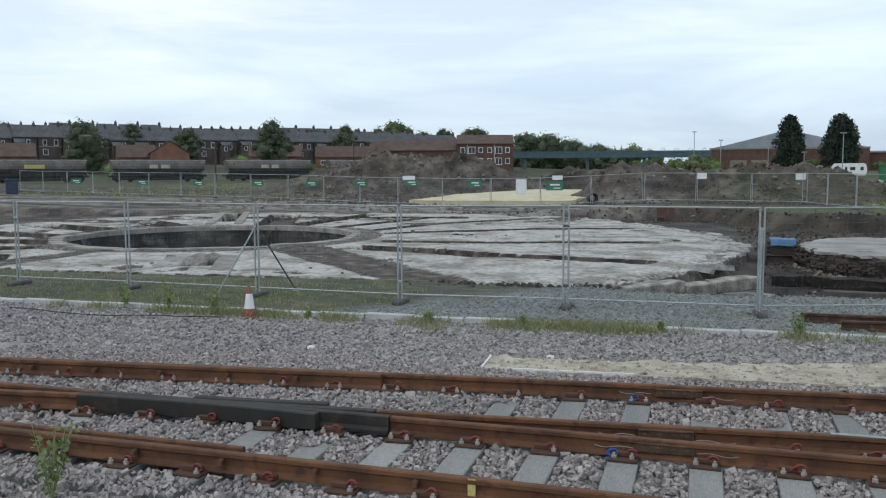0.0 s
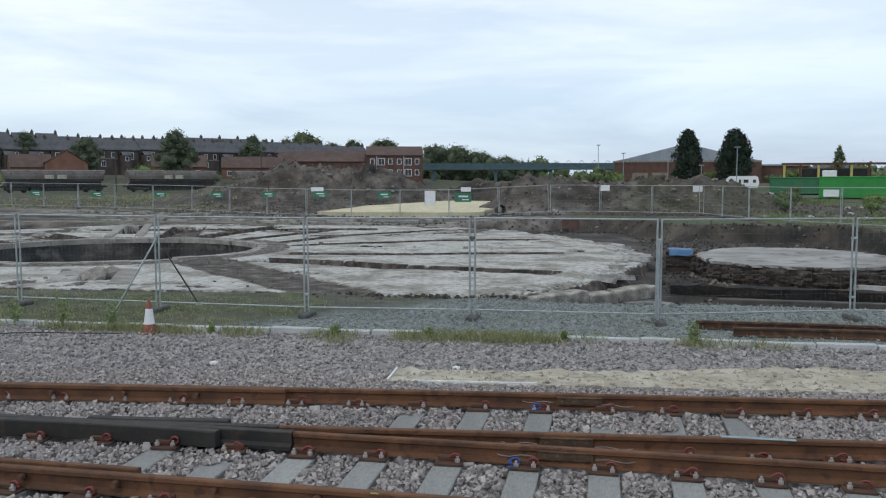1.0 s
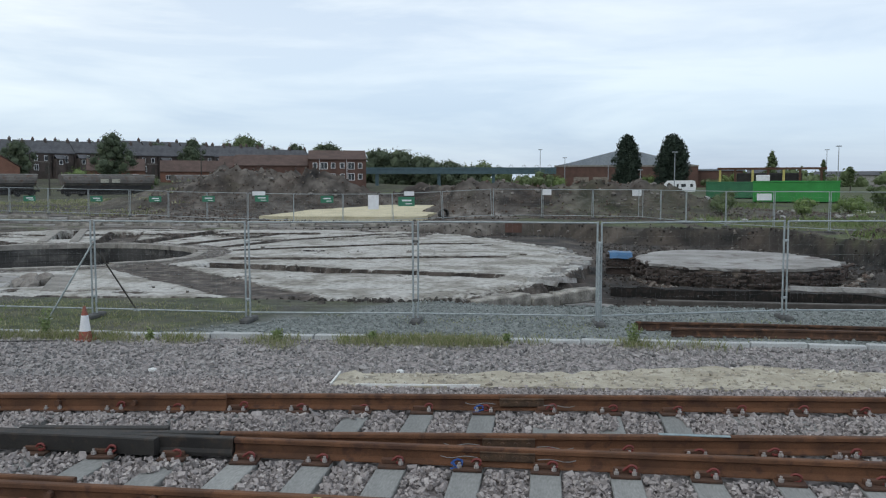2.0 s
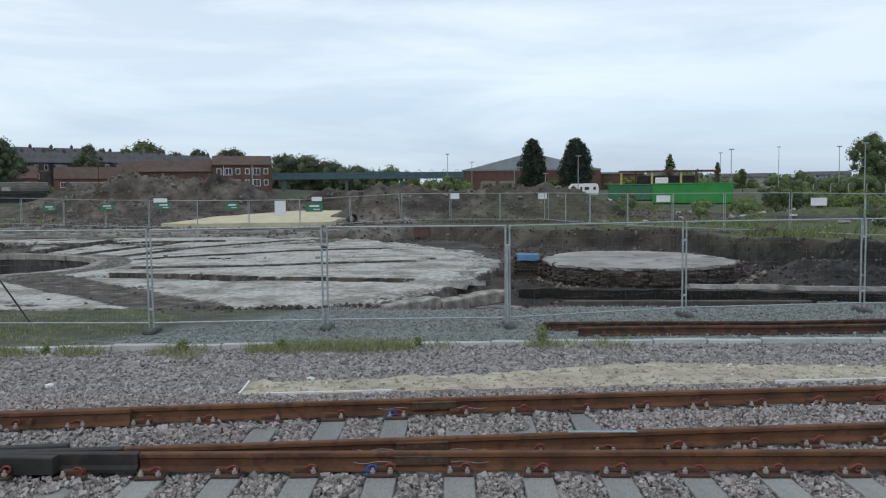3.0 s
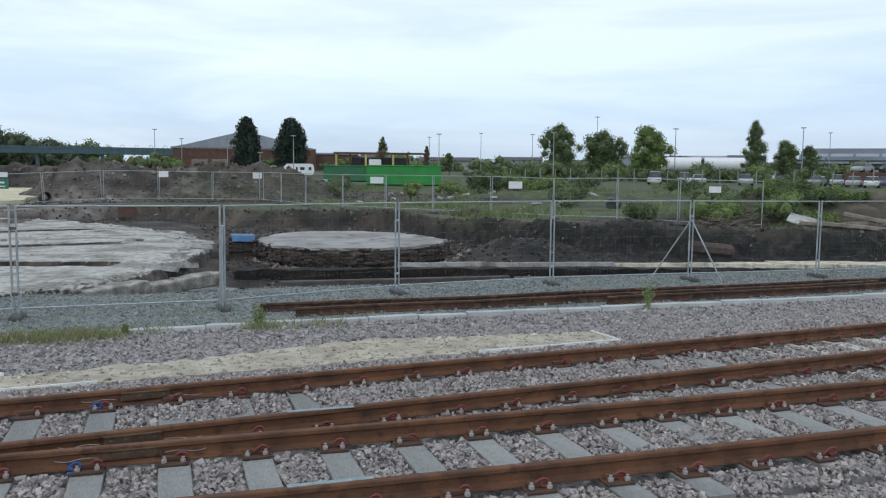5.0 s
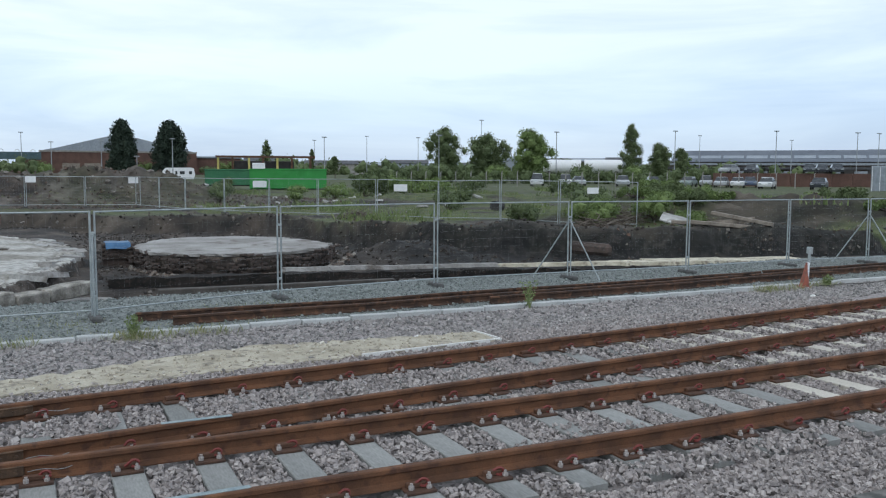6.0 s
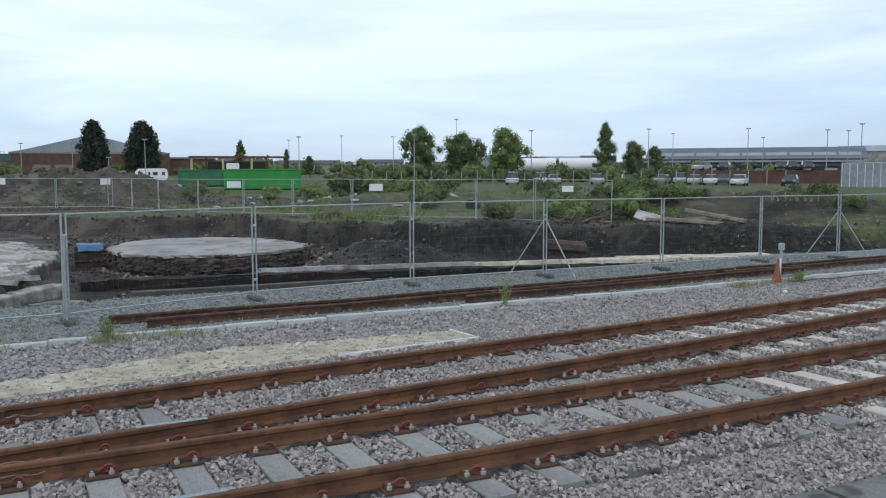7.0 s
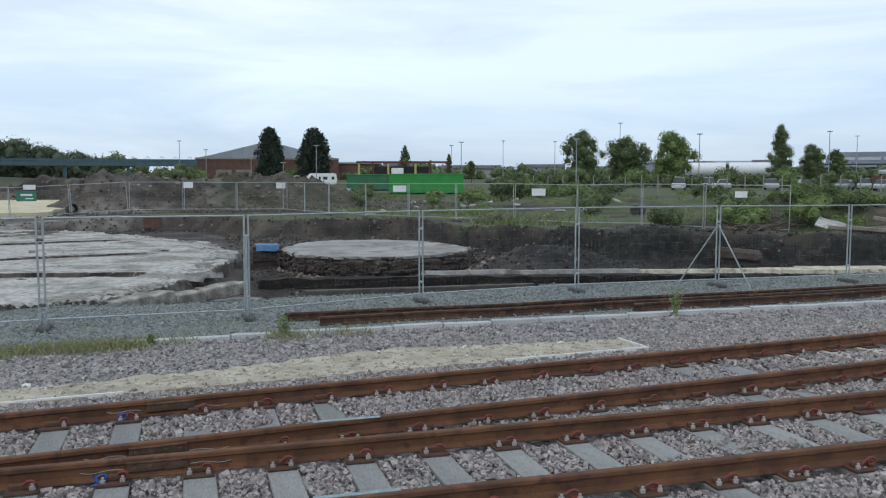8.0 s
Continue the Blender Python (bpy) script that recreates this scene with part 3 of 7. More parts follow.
# bond wires and blue ropes at the joints
for line, x in ((LINE_A, -0.66), (LINE_B, -0.72), (LINE_C, -0.71)):
    y = line_y(line, x)
    bm = tube_path([(0.042 * math.cos(k * 0.8) * (1 + 0.3 * math.sin(k * 2)), 0.02 * math.sin(k * 0.9), 0.026 * math.sin(k * 0.8)) for k in range(13)] + [(0.0, -0.03, -0.035), (-0.06, -0.04, -0.04)], 0.0085, 5)
    ob = tagged(part("blue_rope", bm, M_ROPE), "loop of bright blue rope lying against a rail", "rope", "blue ropes")
    ob.matrix_basis = pose(x, y - 0.13, -0.115)
    for s in (-1, 1):
        bm = tube_path([(s * (0.26 + 0.055 * k), -0.065 - 0.008 * math.sin(k * 1.7), -0.085 + 0.010 * math.sin(k * 1.1)) for k in range(7)], 0.003, 4)
        ob = tagged(part("bond_wire", bm, M_WIRE), "thin bare bond wire along a rail joint", "wire", "bond wires")
        ob.matrix_basis = pose(x + 0.43, y, 0)
# worn rail ends with paint
for line, x in ((LINE_B, 1.40), (LINE_D, 1.13)):
    bm = box(-0.32, 0.32, -0.029, 0.029, -0.004, 0.003, 0.001)
    ob = tagged(part("paint_mark", bm, M_STEELBRIGHT), "pale blue-grey paint streak on a rail head", "paint mark")
    ob.matrix_basis = pose(x, line_y(line, x), 0.001)
bm = box(-0.03, 0.03, -0.0365, -0.0355, -0.13, 0.002)
ob = tagged(part("paint_mark", bm, M_YELLOW), "yellow paint smear down the side of a rail", "paint mark")
ob.matrix_basis = pose(-1.62, line_y(LINE_D, -1.62) - 0.002, 0)

# bearers and sleepers
bed = thing("sleeper_bed", Matrix.Identity(4), "grey concrete bearers and pale sleepers set in ballast", "sleepers", kind="structure")
slp = bmesh.new()
add_box(slp, -0.13, 0.13, -0.5, 0.5, -0.2, 0.0)
slp_me = bpy.data.meshes.new("sleeper")
bmesh.ops.bevel(slp, geom=list(slp.edges), offset=0.008, segments=1, affect="EDGES")
slp.to_mesh(slp_me)
slp.free()
slp_me.materials.append(M_SLEEPER)
slp_pale = slp_me.copy()
slp_pale.materials[0] = M_SLEEPER_PALE
SPOTS = []
rnd = random.Random(7)
x = -11.974
while x < 8.0:
    y0, y1 = line_y(LINE_D, x) - 0.55, line_y(LINE_A, x) + 0.55
    ob = link_mesh("sleeper", slp_me, None, bed)
    ob.matrix_basis = pose(x, (y0 + y1) / 2, -0.176 + rnd.uniform(-0.004, 0.004), 0, 0, rnd.uniform(-0.6, 0.6)) @ Matrix.Diagonal((1, y1 - y0, 1, 1))
    for line in (LINE_A, LINE_B, LINE_C, LINE_D):
        if line in (LINE_B, LINE_C) and x < -2.6:
            if line is LINE_B:
                SPOTS.append((line, x))
            continue
        SPOTS.append((line, x))
    x += 0.668
while x < 40:
    for la, lb in ((LINE_D, LINE_C), (LINE_B, LINE_A)):
        yc = (line_y(la, x) + line_y(lb, x)) / 2
        slope = math.degrees(math.atan(line_y(la, x + 0.5) - line_y(la, x - 0.5)))
        ob = link_mesh("sleeper", slp_pale, None, bed)
        ob.matrix_basis = pose(x, yc, -0.176 + rnd.uniform(-0.004, 0.004), 0, 0, slope + rnd.uniform(-0.6, 0.6)) @ Matrix.Diagonal((0.95, 2.5, 1, 1))
        if x < 17:
            SPOTS += [(la, x), (lb, x)]
    x += 0.668

# baseplates with red clips and bolts, on the near side of every rail
bp_me = bpy.data.meshes.new("baseplate")
bm = box(-0.125, 0.125, -0.20, 0.17, -0.176, -0.150, 0.006)
add_box(bm, -0.10, 0.10, -0.12, -0.072, -0.152, -0.105, None, 0.008)
bm.to_mesh(bp_me)
bm.free()
bp_me.materials.append(M_RUST_DARK)
clip_me = bpy.data.meshes.new("spring_clip")
pts = [(0.045 + 0.036 * math.cos(a), -0.11 - 0.02 * math.cos(a * 0.5), -0.110 + 0.030 * math.sin(a)) for a in [i * 0.62 - 2.3 for i in range(9)]]
pts.append((-0.03, -0.10, -0.135))
bm = tube_path(pts, 0.012, 5)
bm.to_mesh(clip_me)
bm.free()
clip_me.materials.append(M_CLIP)
bolt_me = bpy.data.meshes.new("bolt")
bm = bmesh.new()
add_tube(bm, (0, -0.15, -0.15), (0, -0.15, -0.122), 0.024, 6)
add_tube(bm, (0, -0.15, -0.124), (0, -0.15, -0.100), 0.013, 6)
bm.to_mesh(bolt_me)
bm.free()
bolt_me.materials.append(M_BOLT)
OWNER = {id(LINE_A): rail_a, id(LINE_B): rail_b, id(LINE_C): rail_c, id(LINE_D): rail_d}
for line, x in SPOTS:
    own = OWNER[id(line)] if x > -2.6 or line in (LINE_A, LINE_D) else crossing
    slope = math.degrees(math.atan(line_y(line, x + 0.5) - line_y(line, x - 0.5)))
    pl = link_mesh("baseplate", bp_me, None, own)
    y = line_y(line, x)
    if own is crossing and x > -6:
        y = min(line_y(LINE_B, x), line_y(LINE_C, x)) - 0.03
    pl.matrix_basis = pose(x, y, 0, 0, 0, slope + rnd.uniform(-2, 2))
    link_mesh("spring_clip", clip_me, None, pl).matrix_basis = pose(rnd.uniform(0, 0.03), rnd.uniform(-0.01, 0.01), 0, rnd.uniform(-4, 4), rnd.uniform(-12, 12), 0)
    for s in (-0.075, 0.075):
        if rnd.random() < (0.9 if x < 4.5 or (line in (LINE_C, LINE_D) and x < 6.5) else 0.12):
            link_mesh("bolt", bolt_me, None, pl).matrix_basis = pose(s, rnd.uniform(-0.005, 0.005), rnd.uniform(-0.008, 0.006))


# ---- loose stones ----
def stones(name, spots, size, material, label, category):
    """Many broken stones, each a squashed and sheared eight-cornered lump."""
    n = len(spots)
    rs = np.random.RandomState(n % 1000 + 5)
    cube = np.array([(x, y, z) for z in (-1, 1) for y in (-1, 1) for x in (-1, 1)], float)
    faces = np.array([(0, 2, 3, 1), (4, 5, 7, 6), (0, 1, 5, 4), (2, 6, 7, 3), (0, 4, 6, 2), (1, 3, 7, 5)])
    v = cube[None] * (0.55 + 0.6 * rs.rand(n, 8, 3))
    v *= np.array([1.0, 0.75, 0.6]) * (0.65 + 0.7 * rs.rand(n, 1, 3))
    q = rs.randn(n, 4)
    q /= np.linalg.norm(q, axis=1)[:, None]
    w, a, b, c = q.T
    R = np.stack([1 - 2 * (b * b + c * c), 2 * (a * b - c * w), 2 * (a * c + b * w), 2 * (a * b + c * w), 1 - 2 * (a * a + c * c), 2 * (b * c - a * w), 2 * (a * c - b * w), 2 * (b * c + a * w), 1 - 2 * (a * a + b * b)], 1).reshape(n, 3, 3)
    v = np.einsum("nij,nkj->nki", R, v) * (size * 0.5 * np.exp(0.28 * rs.randn(n)))[:, None, None]
    v += np.asarray(spots)[:, None, :]
    f = (faces[None] + 8 * np.arange(n)[:, None, None]).reshape(-1, 4)
    me = arr_mesh(name, v.reshape(-1, 3), f)
    ob = link_mesh(name, me, material)
    return tagged(ob, label, category, kind="stuff")


def scatter(x0, x1, y0, y1, density, seed):
    rs = np.random.RandomState(seed)
    n = int((x1 - x0) * (y1 - y0) * density)
    return rs.uniform(x0, x1, n), rs.uniform(y0, y1, n), rs


def near_sleeper(x, y):
    k = np.abs((x + 11.974 + 0.334) % 0.668 - 0.334)
    return k < 0.15


def build_ballast():
    x, y, rs = scatter(-9.5, 15, 4.2, 12.2, 800, 1)
    keep = y < grow(LINE_A, x) + 2.2
    far = np.hypot(x, y) > 11
    keep &= ~(far & (rs.rand(len(x)) < 0.5))
    on_bed = (y > grow(LINE_D, x) - 0.6) & (y < grow(LINE_A, x) + 0.6)
    slp_hit = near_sleeper(x, y) & on_bed & (x < 9)
    bare = fbm(x, y, 31, 3, 0.8)
    keep &= ~(slp_hit & (bare > -0.45 + 0.5 * smooth((y - 7.2) / 1.2) * smooth((x - 1.0) / 1) + 0.30 * (y > 7.3) + 0.30 * smooth((-x - 1) / 3) + 0.55 * (y < 5.6)))
    keep &= ~(slp_hit & (y < 7.0) & (y > 5.75) & (x > -2) & (rs.rand(len(x)) < 0.7))
    for line in (LINE_A, LINE_B, LINE_C, LINE_D):
        keep &= np.abs(y - grow(line, x)) > 0.10
        keep &= ~((np.abs(y - grow(line, x) + 0.13) < 0.12) & near_sleeper(x, y) & (x < 9) & (rs.rand(len(x)) < 0.93))
    x, y = x[keep], y[keep]
    slp_hit = slp_hit[keep]
    on_bed = on_bed[keep]
    z = ground_z(x, y) + rs.uniform(0.0, 0.028, len(x)) + 0.035 * on_bed + 0.028 * slp_hit
    stones("ballast", np.stack([x, y, z], 1), 0.037, M_STONE, "pinkish grey broken granite ballast between rusty rails", "ballast")
    # darker stones on the shoulder up to the kerb
    x, y, rs = scatter(-14, 22, 10.4, 14.6, 165, 2)
    keep = (y > grow(LINE_A, x) + 1.3 + 0.6 * fbm(x, y, 9, 3, 0.5)) & (y < grow(KERB, x) - 0.1)
    x, y = x[keep], y[keep]
    z = ground_z(x, y) + rs.uniform(0.0, 0.025, len(x))
    stones("shoulder_stones", np.stack([x, y, z], 1), 0.044, island_mat("grey_shoulder_stone", [(0.11, 0.108, 0.106), (0.25, 0.24, 0.233), (0.345, 0.322, 0.309), (0.18, 0.174, 0.17), (0.43, 0.405, 0.388), (0.29, 0.272, 0.263)]), "grey broken stone on the shoulder beside the kerb", "ballast")
    x, y, rs = scatter(-7.5, 24, 14.6, 19.6, 120, 3)
    keep = (y > grow(KERB, x) + 0.12) & ((x > -6.0 + (y - 16) * 0.9 + 0.8 * fbm(x, y, 8, 3, 0.7)))
    x, y = x[keep], y[keep]
    z = ground_z(x, y) + rs.uniform(0.0, 0.02, len(x))
    stones("gravel", np.stack([x, y, z], 1), 0.038, M_STONE_BLUE, "blue-grey gravel along the temporary fence", "gravel")


build_ballast()


# ---- cream strip with white edge ----
def strip_outline():
    rs = np.random.RandomState(2)
    pts = []
    for x in np.linspace(-2.6, 6.35, 60):
        pts.append((x, grow([(-2.6, 10.05), (6.35, 10.72)], x) + 0.03 * rs.randn()))
    top = []
    for x in np.linspace(6.35, -2.65, 60):
        top.append((x, grow([(-2.65, 10.75), (-1, 10.9), (0.5, 11.15), (2, 11.6), (3, 11.8), (4.3, 11.6), (6.3, 11.45)], x) + 0.06 * rs.randn()))
    return pts + top


def slab_poly(outline, z_top, thick, jitter=0.0, seed=1):
    bm = bmesh.new()
    rs = np.random.RandomState(seed)
    vs = [bm.verts.new((x, y, z_top)) for x, y in outline]
    f = bm.faces.new(vs)
    f.normal_update()
    if f.normal.z < 0:
        bmesh.ops.reverse_faces(bm, faces=[f])
    r = bmesh.ops.extrude_face_region(bm, geom=[f])
    for v in r["geom"]:
        if isinstance(v, bmesh.types.BMVert):
            v.co.z -= thick
            v.co.x += jitter * rs.randn()
            v.co.y += jitter * rs.randn()
    bmesh.ops.recalc_face_normals(bm, faces=bm.faces)
    return bm


strip = tagged(part("concrete_strip", slab_poly([(x, y) for x, y in strip_outline()], -0.205, 0.3), M_CREAM), "cream limestone strip with white edging beside the track", "strip")
for a, b in (((-2.62, 10.08), (-2.66, 10.75)), ((-2.3, 10.07), (-0.75, 10.2)), ((4.1, 10.55), (6.38, 10.74)), ((6.40, 10.72), (6.33, 11.48))):
    d = Vector(b) - Vector(a)
    bm = box(0, d.length, -0.013, 0.013, -0.06, -0.006, 0.003)
    ob = part("edge_board", bm, M_WHITE_EDGE, strip, "white edge board")
    ob.matrix_basis = pose(a[0], a[1], -0.18, 0, 0, math.degrees(math.atan2(d.y, d.x)))

px_, py_, rs_ = scatter(-2.55, 6.3, 10.1, 11.75, 70, 44)
in_ = (py_ > grow([(-2.6, 10.1), (6.35, 10.78)], px_)) & (py_ < grow([(-2.65, 10.7), (-1, 10.85), (0.5, 11.1), (2, 11.55), (3, 11.75), (4.3, 11.55), (6.3, 11.4)], px_))
px_, py_ = px_[in_], py_[in_]
stones("strip_pebbles", np.stack([px_, py_, np.full(len(px_), -0.203)], 1), 0.034, island_mat("cream_pebbles", [(0.22, 0.19, 0.15), (0.38, 0.34, 0.27), (0.5, 0.46, 0.37), (0.30, 0.27, 0.21), (0.6, 0.57, 0.5)]), "cream and brown pebbles strewn over the limestone strip", "gravel")

# slab at the near edge
M_DARKSLAB = mat("dark_worn_concrete", (0.095, 0.092, 0.086), (0.17, 0.164, 0.152), 1.5, 0.9, 0.5, 30, c3=(0.06, 0.06, 0.055))
bm = slab_poly([(3.6, 4.12), (5.6, 4.07), (5.62, 3.3), (3.6, 3.3)], -0.16, 0.35)
near_a = tagged(part("concrete_slab", bm, M_DARKSLAB), "worn grey concrete slab edge beside the ballast", "slab", "edge slabs")
bm = slab_poly([(5.66, 4.06), (9.5, 3.92), (9.5, 3.2), (5.66, 3.28)], -0.158, 0.35)
tagged(part("concrete_slab", bm, M_DARKSLAB), "worn grey concrete slab edge beside the ballast", "slab", "edge slabs")

# ---- stored rails lying by the fence ----
M_RUST_STORE = mat("dark_stored_rail_rust", (0.035, 0.021, 0.015), (0.088, 0.046, 0.028), 3.0, 0.9, 0.4, 90, c3=(0.14, 0.07, 0.04))
STORE = [(-0.07, 0.0), (0.07, 0.0), (0.07, 0.012), (0.022, 0.027), (0.012, 0.04), (0.012, 0.105), (0.036, 0.12), (0.036, 0.15), (0.026, 0.16), (-0.026, 0.16), (-0.036, 0.15), (-0.036, 0.12), (-0.012, 0.105), (-0.012, 0.04), (-0.022, 0.027), (-0.07, 0.012)]
for pts, lab in (([(1.75, 16.05), (6, 16.0), (12, 16.1), (17.6, 16.3)], "rusty spare rail lying on gravel along the fence"), ([(2.32, 15.42), (8, 15.5), (14, 15.75), (16.5, 15.9)], "rusty spare rail lying on gravel next to the kerb"), ([(8.7, 15.18), (12.5, 15.32), (17.0, 15.55), (19.5, 15.6)], "rusty spare rail with orange stain"), ([(16.8, 15.9), (22, 16.0), (30, 16.2)], "rusty spare rail far along the kerb"), ([(17.8, 16.4), (24, 16.5), (30, 16.6)], "rusty spare rail far along the fence")):
    bm = sweep(STORE, [(x, y, float(ground_z(x, y)) + 0.012) for x, y in [(float(a), float(grow(pts, a))) for a in np.linspace(pts[0][0], pts[-1][0], 24)]])
    tagged(part("spare_rail", bm, M_RUST_STORE), lab, "rail", "spare rails")


# ---- temporary mesh fence ----
def fence_panel(w, h=2.0, spacing=0.10, wire=0.0004, tube=0.019):
    root = new("fence_panel")
    for sx in (0.02, w - 0.02):
        bm = add_tube(bmesh.new(), (sx, 0, 0.02), (sx, 0, h), tube, 8)
        part("post", bm, M_GALV, root)
    for z in (0.16, h - 0.02):
        bm = add_tube(bmesh.new(), (0.02, 0, z), (w - 0.02, 0, z), tube * 0.85, 8)
        part("rail_tube", bm, M_GALV, root)
    n = int((w - 0.08) / spacing)
    vs, fs = [], []
    for i in range(n + 1):
        x = 0.04 + i * (w - 0.08) / n
        k = len(vs)
        for z in (0.17, h - 0.03):
            vs += [(x - wire, 0, z), (x + wire, 0.001, z), (x, -wire * 1.5, z)]
        fs += [(k, k + 1, k + 4, k + 3), (k + 1, k + 2, k + 5, k + 4), (k + 2, k, k + 3, k + 5)]
    for z in np.arange(0.30, h - 0.1, 0.2):
        k = len(vs)
        for x in (0.03, w - 0.03):
            vs += [(x, 0.002, z - wire), (x, 0.003, z + wire), (x, -wire, z)]
        fs += [(k, k + 1, k + 4, k + 3), (k + 1, k + 2, k + 5, k + 4), (k + 2, k, k + 3, k + 5)]
    link_mesh("mesh_infill", arr_mesh("mesh_infill", vs, fs), M_WIRE, root, "fine welded wire mesh")
    return root


front_fence = thing("temporary_fence", Matrix.Identity(4), "galvanised wire-mesh fence panels standing in dark rubber feet", "fence", "temporary fences")
far_fence = thing("temporary_fence", Matrix.Identity(4), "far line of galvanised mesh fence panels with signs", "fence", "temporary fences")


def fence_foot(x, y, z, turn, parent):
    bm = box(-0.10, 0.10, -0.32, 0.32, 0, 0.11, 0.03)
    ob = part("fence_foot", bm, M_FOOT, parent, "dark rubber foot block")
    ob.matrix_basis = pose(x, y, z, 0, 0, turn)
    return ob


JOINTS = [(-22.4, 16.75), (-19.0, 16.6), (-15.75, 16.45), (-12.6, 16.42), (-9.25, 16.36), (-5.9, 16.25), (-2.5, 16.38), (1.09, 16.55), (4.9, 17.75), (8.85, 18.15), (12.65, 18.05), (16.5, 17.9), (20.6, 18.1), (23.5, 17.6), (26.9, 17.7), (30.4, 17.8)]
for i, (p, q) in enumerate(zip(JOINTS, JOINTS[1:])):
    w = math.hypot(q[0] - p[0], q[1] - p[1]) - 0.05
    root = fence_panel(w)
    root.parent = front_fence
    zg = float(ground_z(np.array(p[0]), np.array(p[1])))
    zq = float(ground_z(np.array(q[0]), np.array(q[1])))
    root.matrix_basis = pose(p[0] + 0.025, p[1], zg + 0.03, 0, -math.degrees(math.atan((zq - zg) / w)), math.degrees(math.atan2(q[1] - p[1], q[0] - p[0])))
    fence_foot(p[0] + 0.01, p[1], zg - 0.015, -4 + (i * 37) % 9, front_fence)
# couplers between posts
for i, p in enumerate(JOINTS):
    zg = float(ground_z(np.array(p[0]), np.array(p[1])))
    for z in (0.45, 1.62):
        bm = box(-0.055, 0.055, -0.03, 0.03, -0.025, 0.025, 0.008)
        add_tube(bm, (0, -0.05, 0), (0, 0.04, 0), 0.012, 6)
        ob = part("fence_clamp", bm, M_FOOT if i in (6,) else M_GALV, front_fence)
        ob.matrix_basis = pose(p[0], p[1], zg + z)
# braces
for i, pts in ((4, ((-10.05, 16.0), (-8.8, 17.3))), (10, ((12.1, 18.9), (13.05, 17.25))), (13, ((23.1, 18.5), (24.2, 17.0)))):
    x, y = JOINTS[i]
    zg = float(ground_z(np.array(x), np.array(y)))
    root = thing("fence_brace", pose(x, y, zg), "pair of galvanised braces propping a fence post", "fence brace", "fence braces")
    for (a, b), mt in zip(pts, (M_GALV, M_DARKPOST)):
        if i != 4:
            mt = M_GALV
        part("strut", add_tube(bmesh.new(), (0.0, 0.0, 1.55), (a - x, b - y, 0.02), 0.018, 8), mt, root)
        part("foot_plate", box(a - x - 0.06, a - x + 0.06, b - y - 0.05, b - y + 0.05, -0.01, 0.015), M_GALV, root)
# pale upright pole tied to the middle joint
bm = add_tube(bmesh.new(), (0, 0, 0), (0, 0, 1.62), 0.021, 8)
add_tube(bm, (0, 0, 1.60), (0, 0, 1.64), 0.026, 8)
ob = tagged(part("prop_pole", bm, M_GALV), "pale galvanised pole standing against a fence joint", "pole")
ob.matrix_basis = pose(1.08, 16.42, -0.50)


# ---- traffic cones ----
def cone(x, y, lean=0.0, sleeve=True, torn=False):
    z = float(ground_z(np.array(x), np.array(y)))
    root = thing("traffic_cone", pose(x, y, z, lean, lean * 0.5), "weathered orange and white traffic cone near the kerb", "traffic cone", "traffic cones")
    k = 0.56 if torn else 1.0
    part("base", box(-0.15, 0.15, -0.15, 0.15, 0, 0.04, 0.015), M_ORANGE, root)
    part("lower_body", add_tube(bmesh.new(), (0, 0, 0.04), (0, 0, 0.18), 0.115, 16, 0.096), M_ORANGE, root)
    part("white_sleeve", add_tube(bmesh.new(), (0, 0, 0.18), (0, 0, 0.18 + 0.28 * k), 0.097, 16, 0.06), M_WHITE if not torn else M_ORANGE, root, "" if torn else "white reflective sleeve")
    part("tip", add_tube(bmesh.new(), (0, 0, 0.18 + 0.28 * k), (0, 0, 0.62), 0.06, 16, 0.022), M_ORANGE, root)
    if torn:
        part("torn_sleeve", add_tube(bmesh.new(), (0.02, 0.01, 0.20), (0.05, 0.0, 0.62), 0.07, 12, 0.04), M_WHITE, root, "torn white reflective sleeve")
    return root


cone(-8.03, 13.85, 1.5)
cone(17.0, 14.35, 3.0, torn=True)
bm = add_tube(bmesh.new(), (0, 0, 0), (0, 0, 0.98), 0.035, 8)
add_tube(bm, (0, 0, 0.84), (0, 0, 1.0), 0.075, 10)
ob = tagged(part("marker_post", bm, M_GALV), "grey marker post with a capped head beside a cone", "post")
ob.matrix_basis = pose(17.15, 14.4, -0.47, 2, 1, 0)


# ---- excavated engine-shed floor ----
def ring_part(name, r0, r1, z0, z1, n0, n1, total, material, parent):
    bm = bmesh.new()
    rows = []
    for i in range(n0, n1 + 1):
        a = 2 * math.pi * i / total
        c, s = math.cos(a), math.sin(a)
        rows.append([bm.verts.new((PIT[0] + r * c, PIT[1] + r * s, z)) for r, z in ((r0, z0), (r1, z0), (r1, z1), (r0, z1))])
    for p, q in zip(rows, rows[1:]):
        for j in range(4):
            bm.faces.new((p[j], q[j], q[(j + 1) % 4], p[(j + 1) % 4]))
    bm.faces.new(rows[0])
    bm.faces.new(rows[-1])
    bmesh.ops.recalc_face_normals(bm, faces=bm.faces)
    return part(name, bm, material, parent)


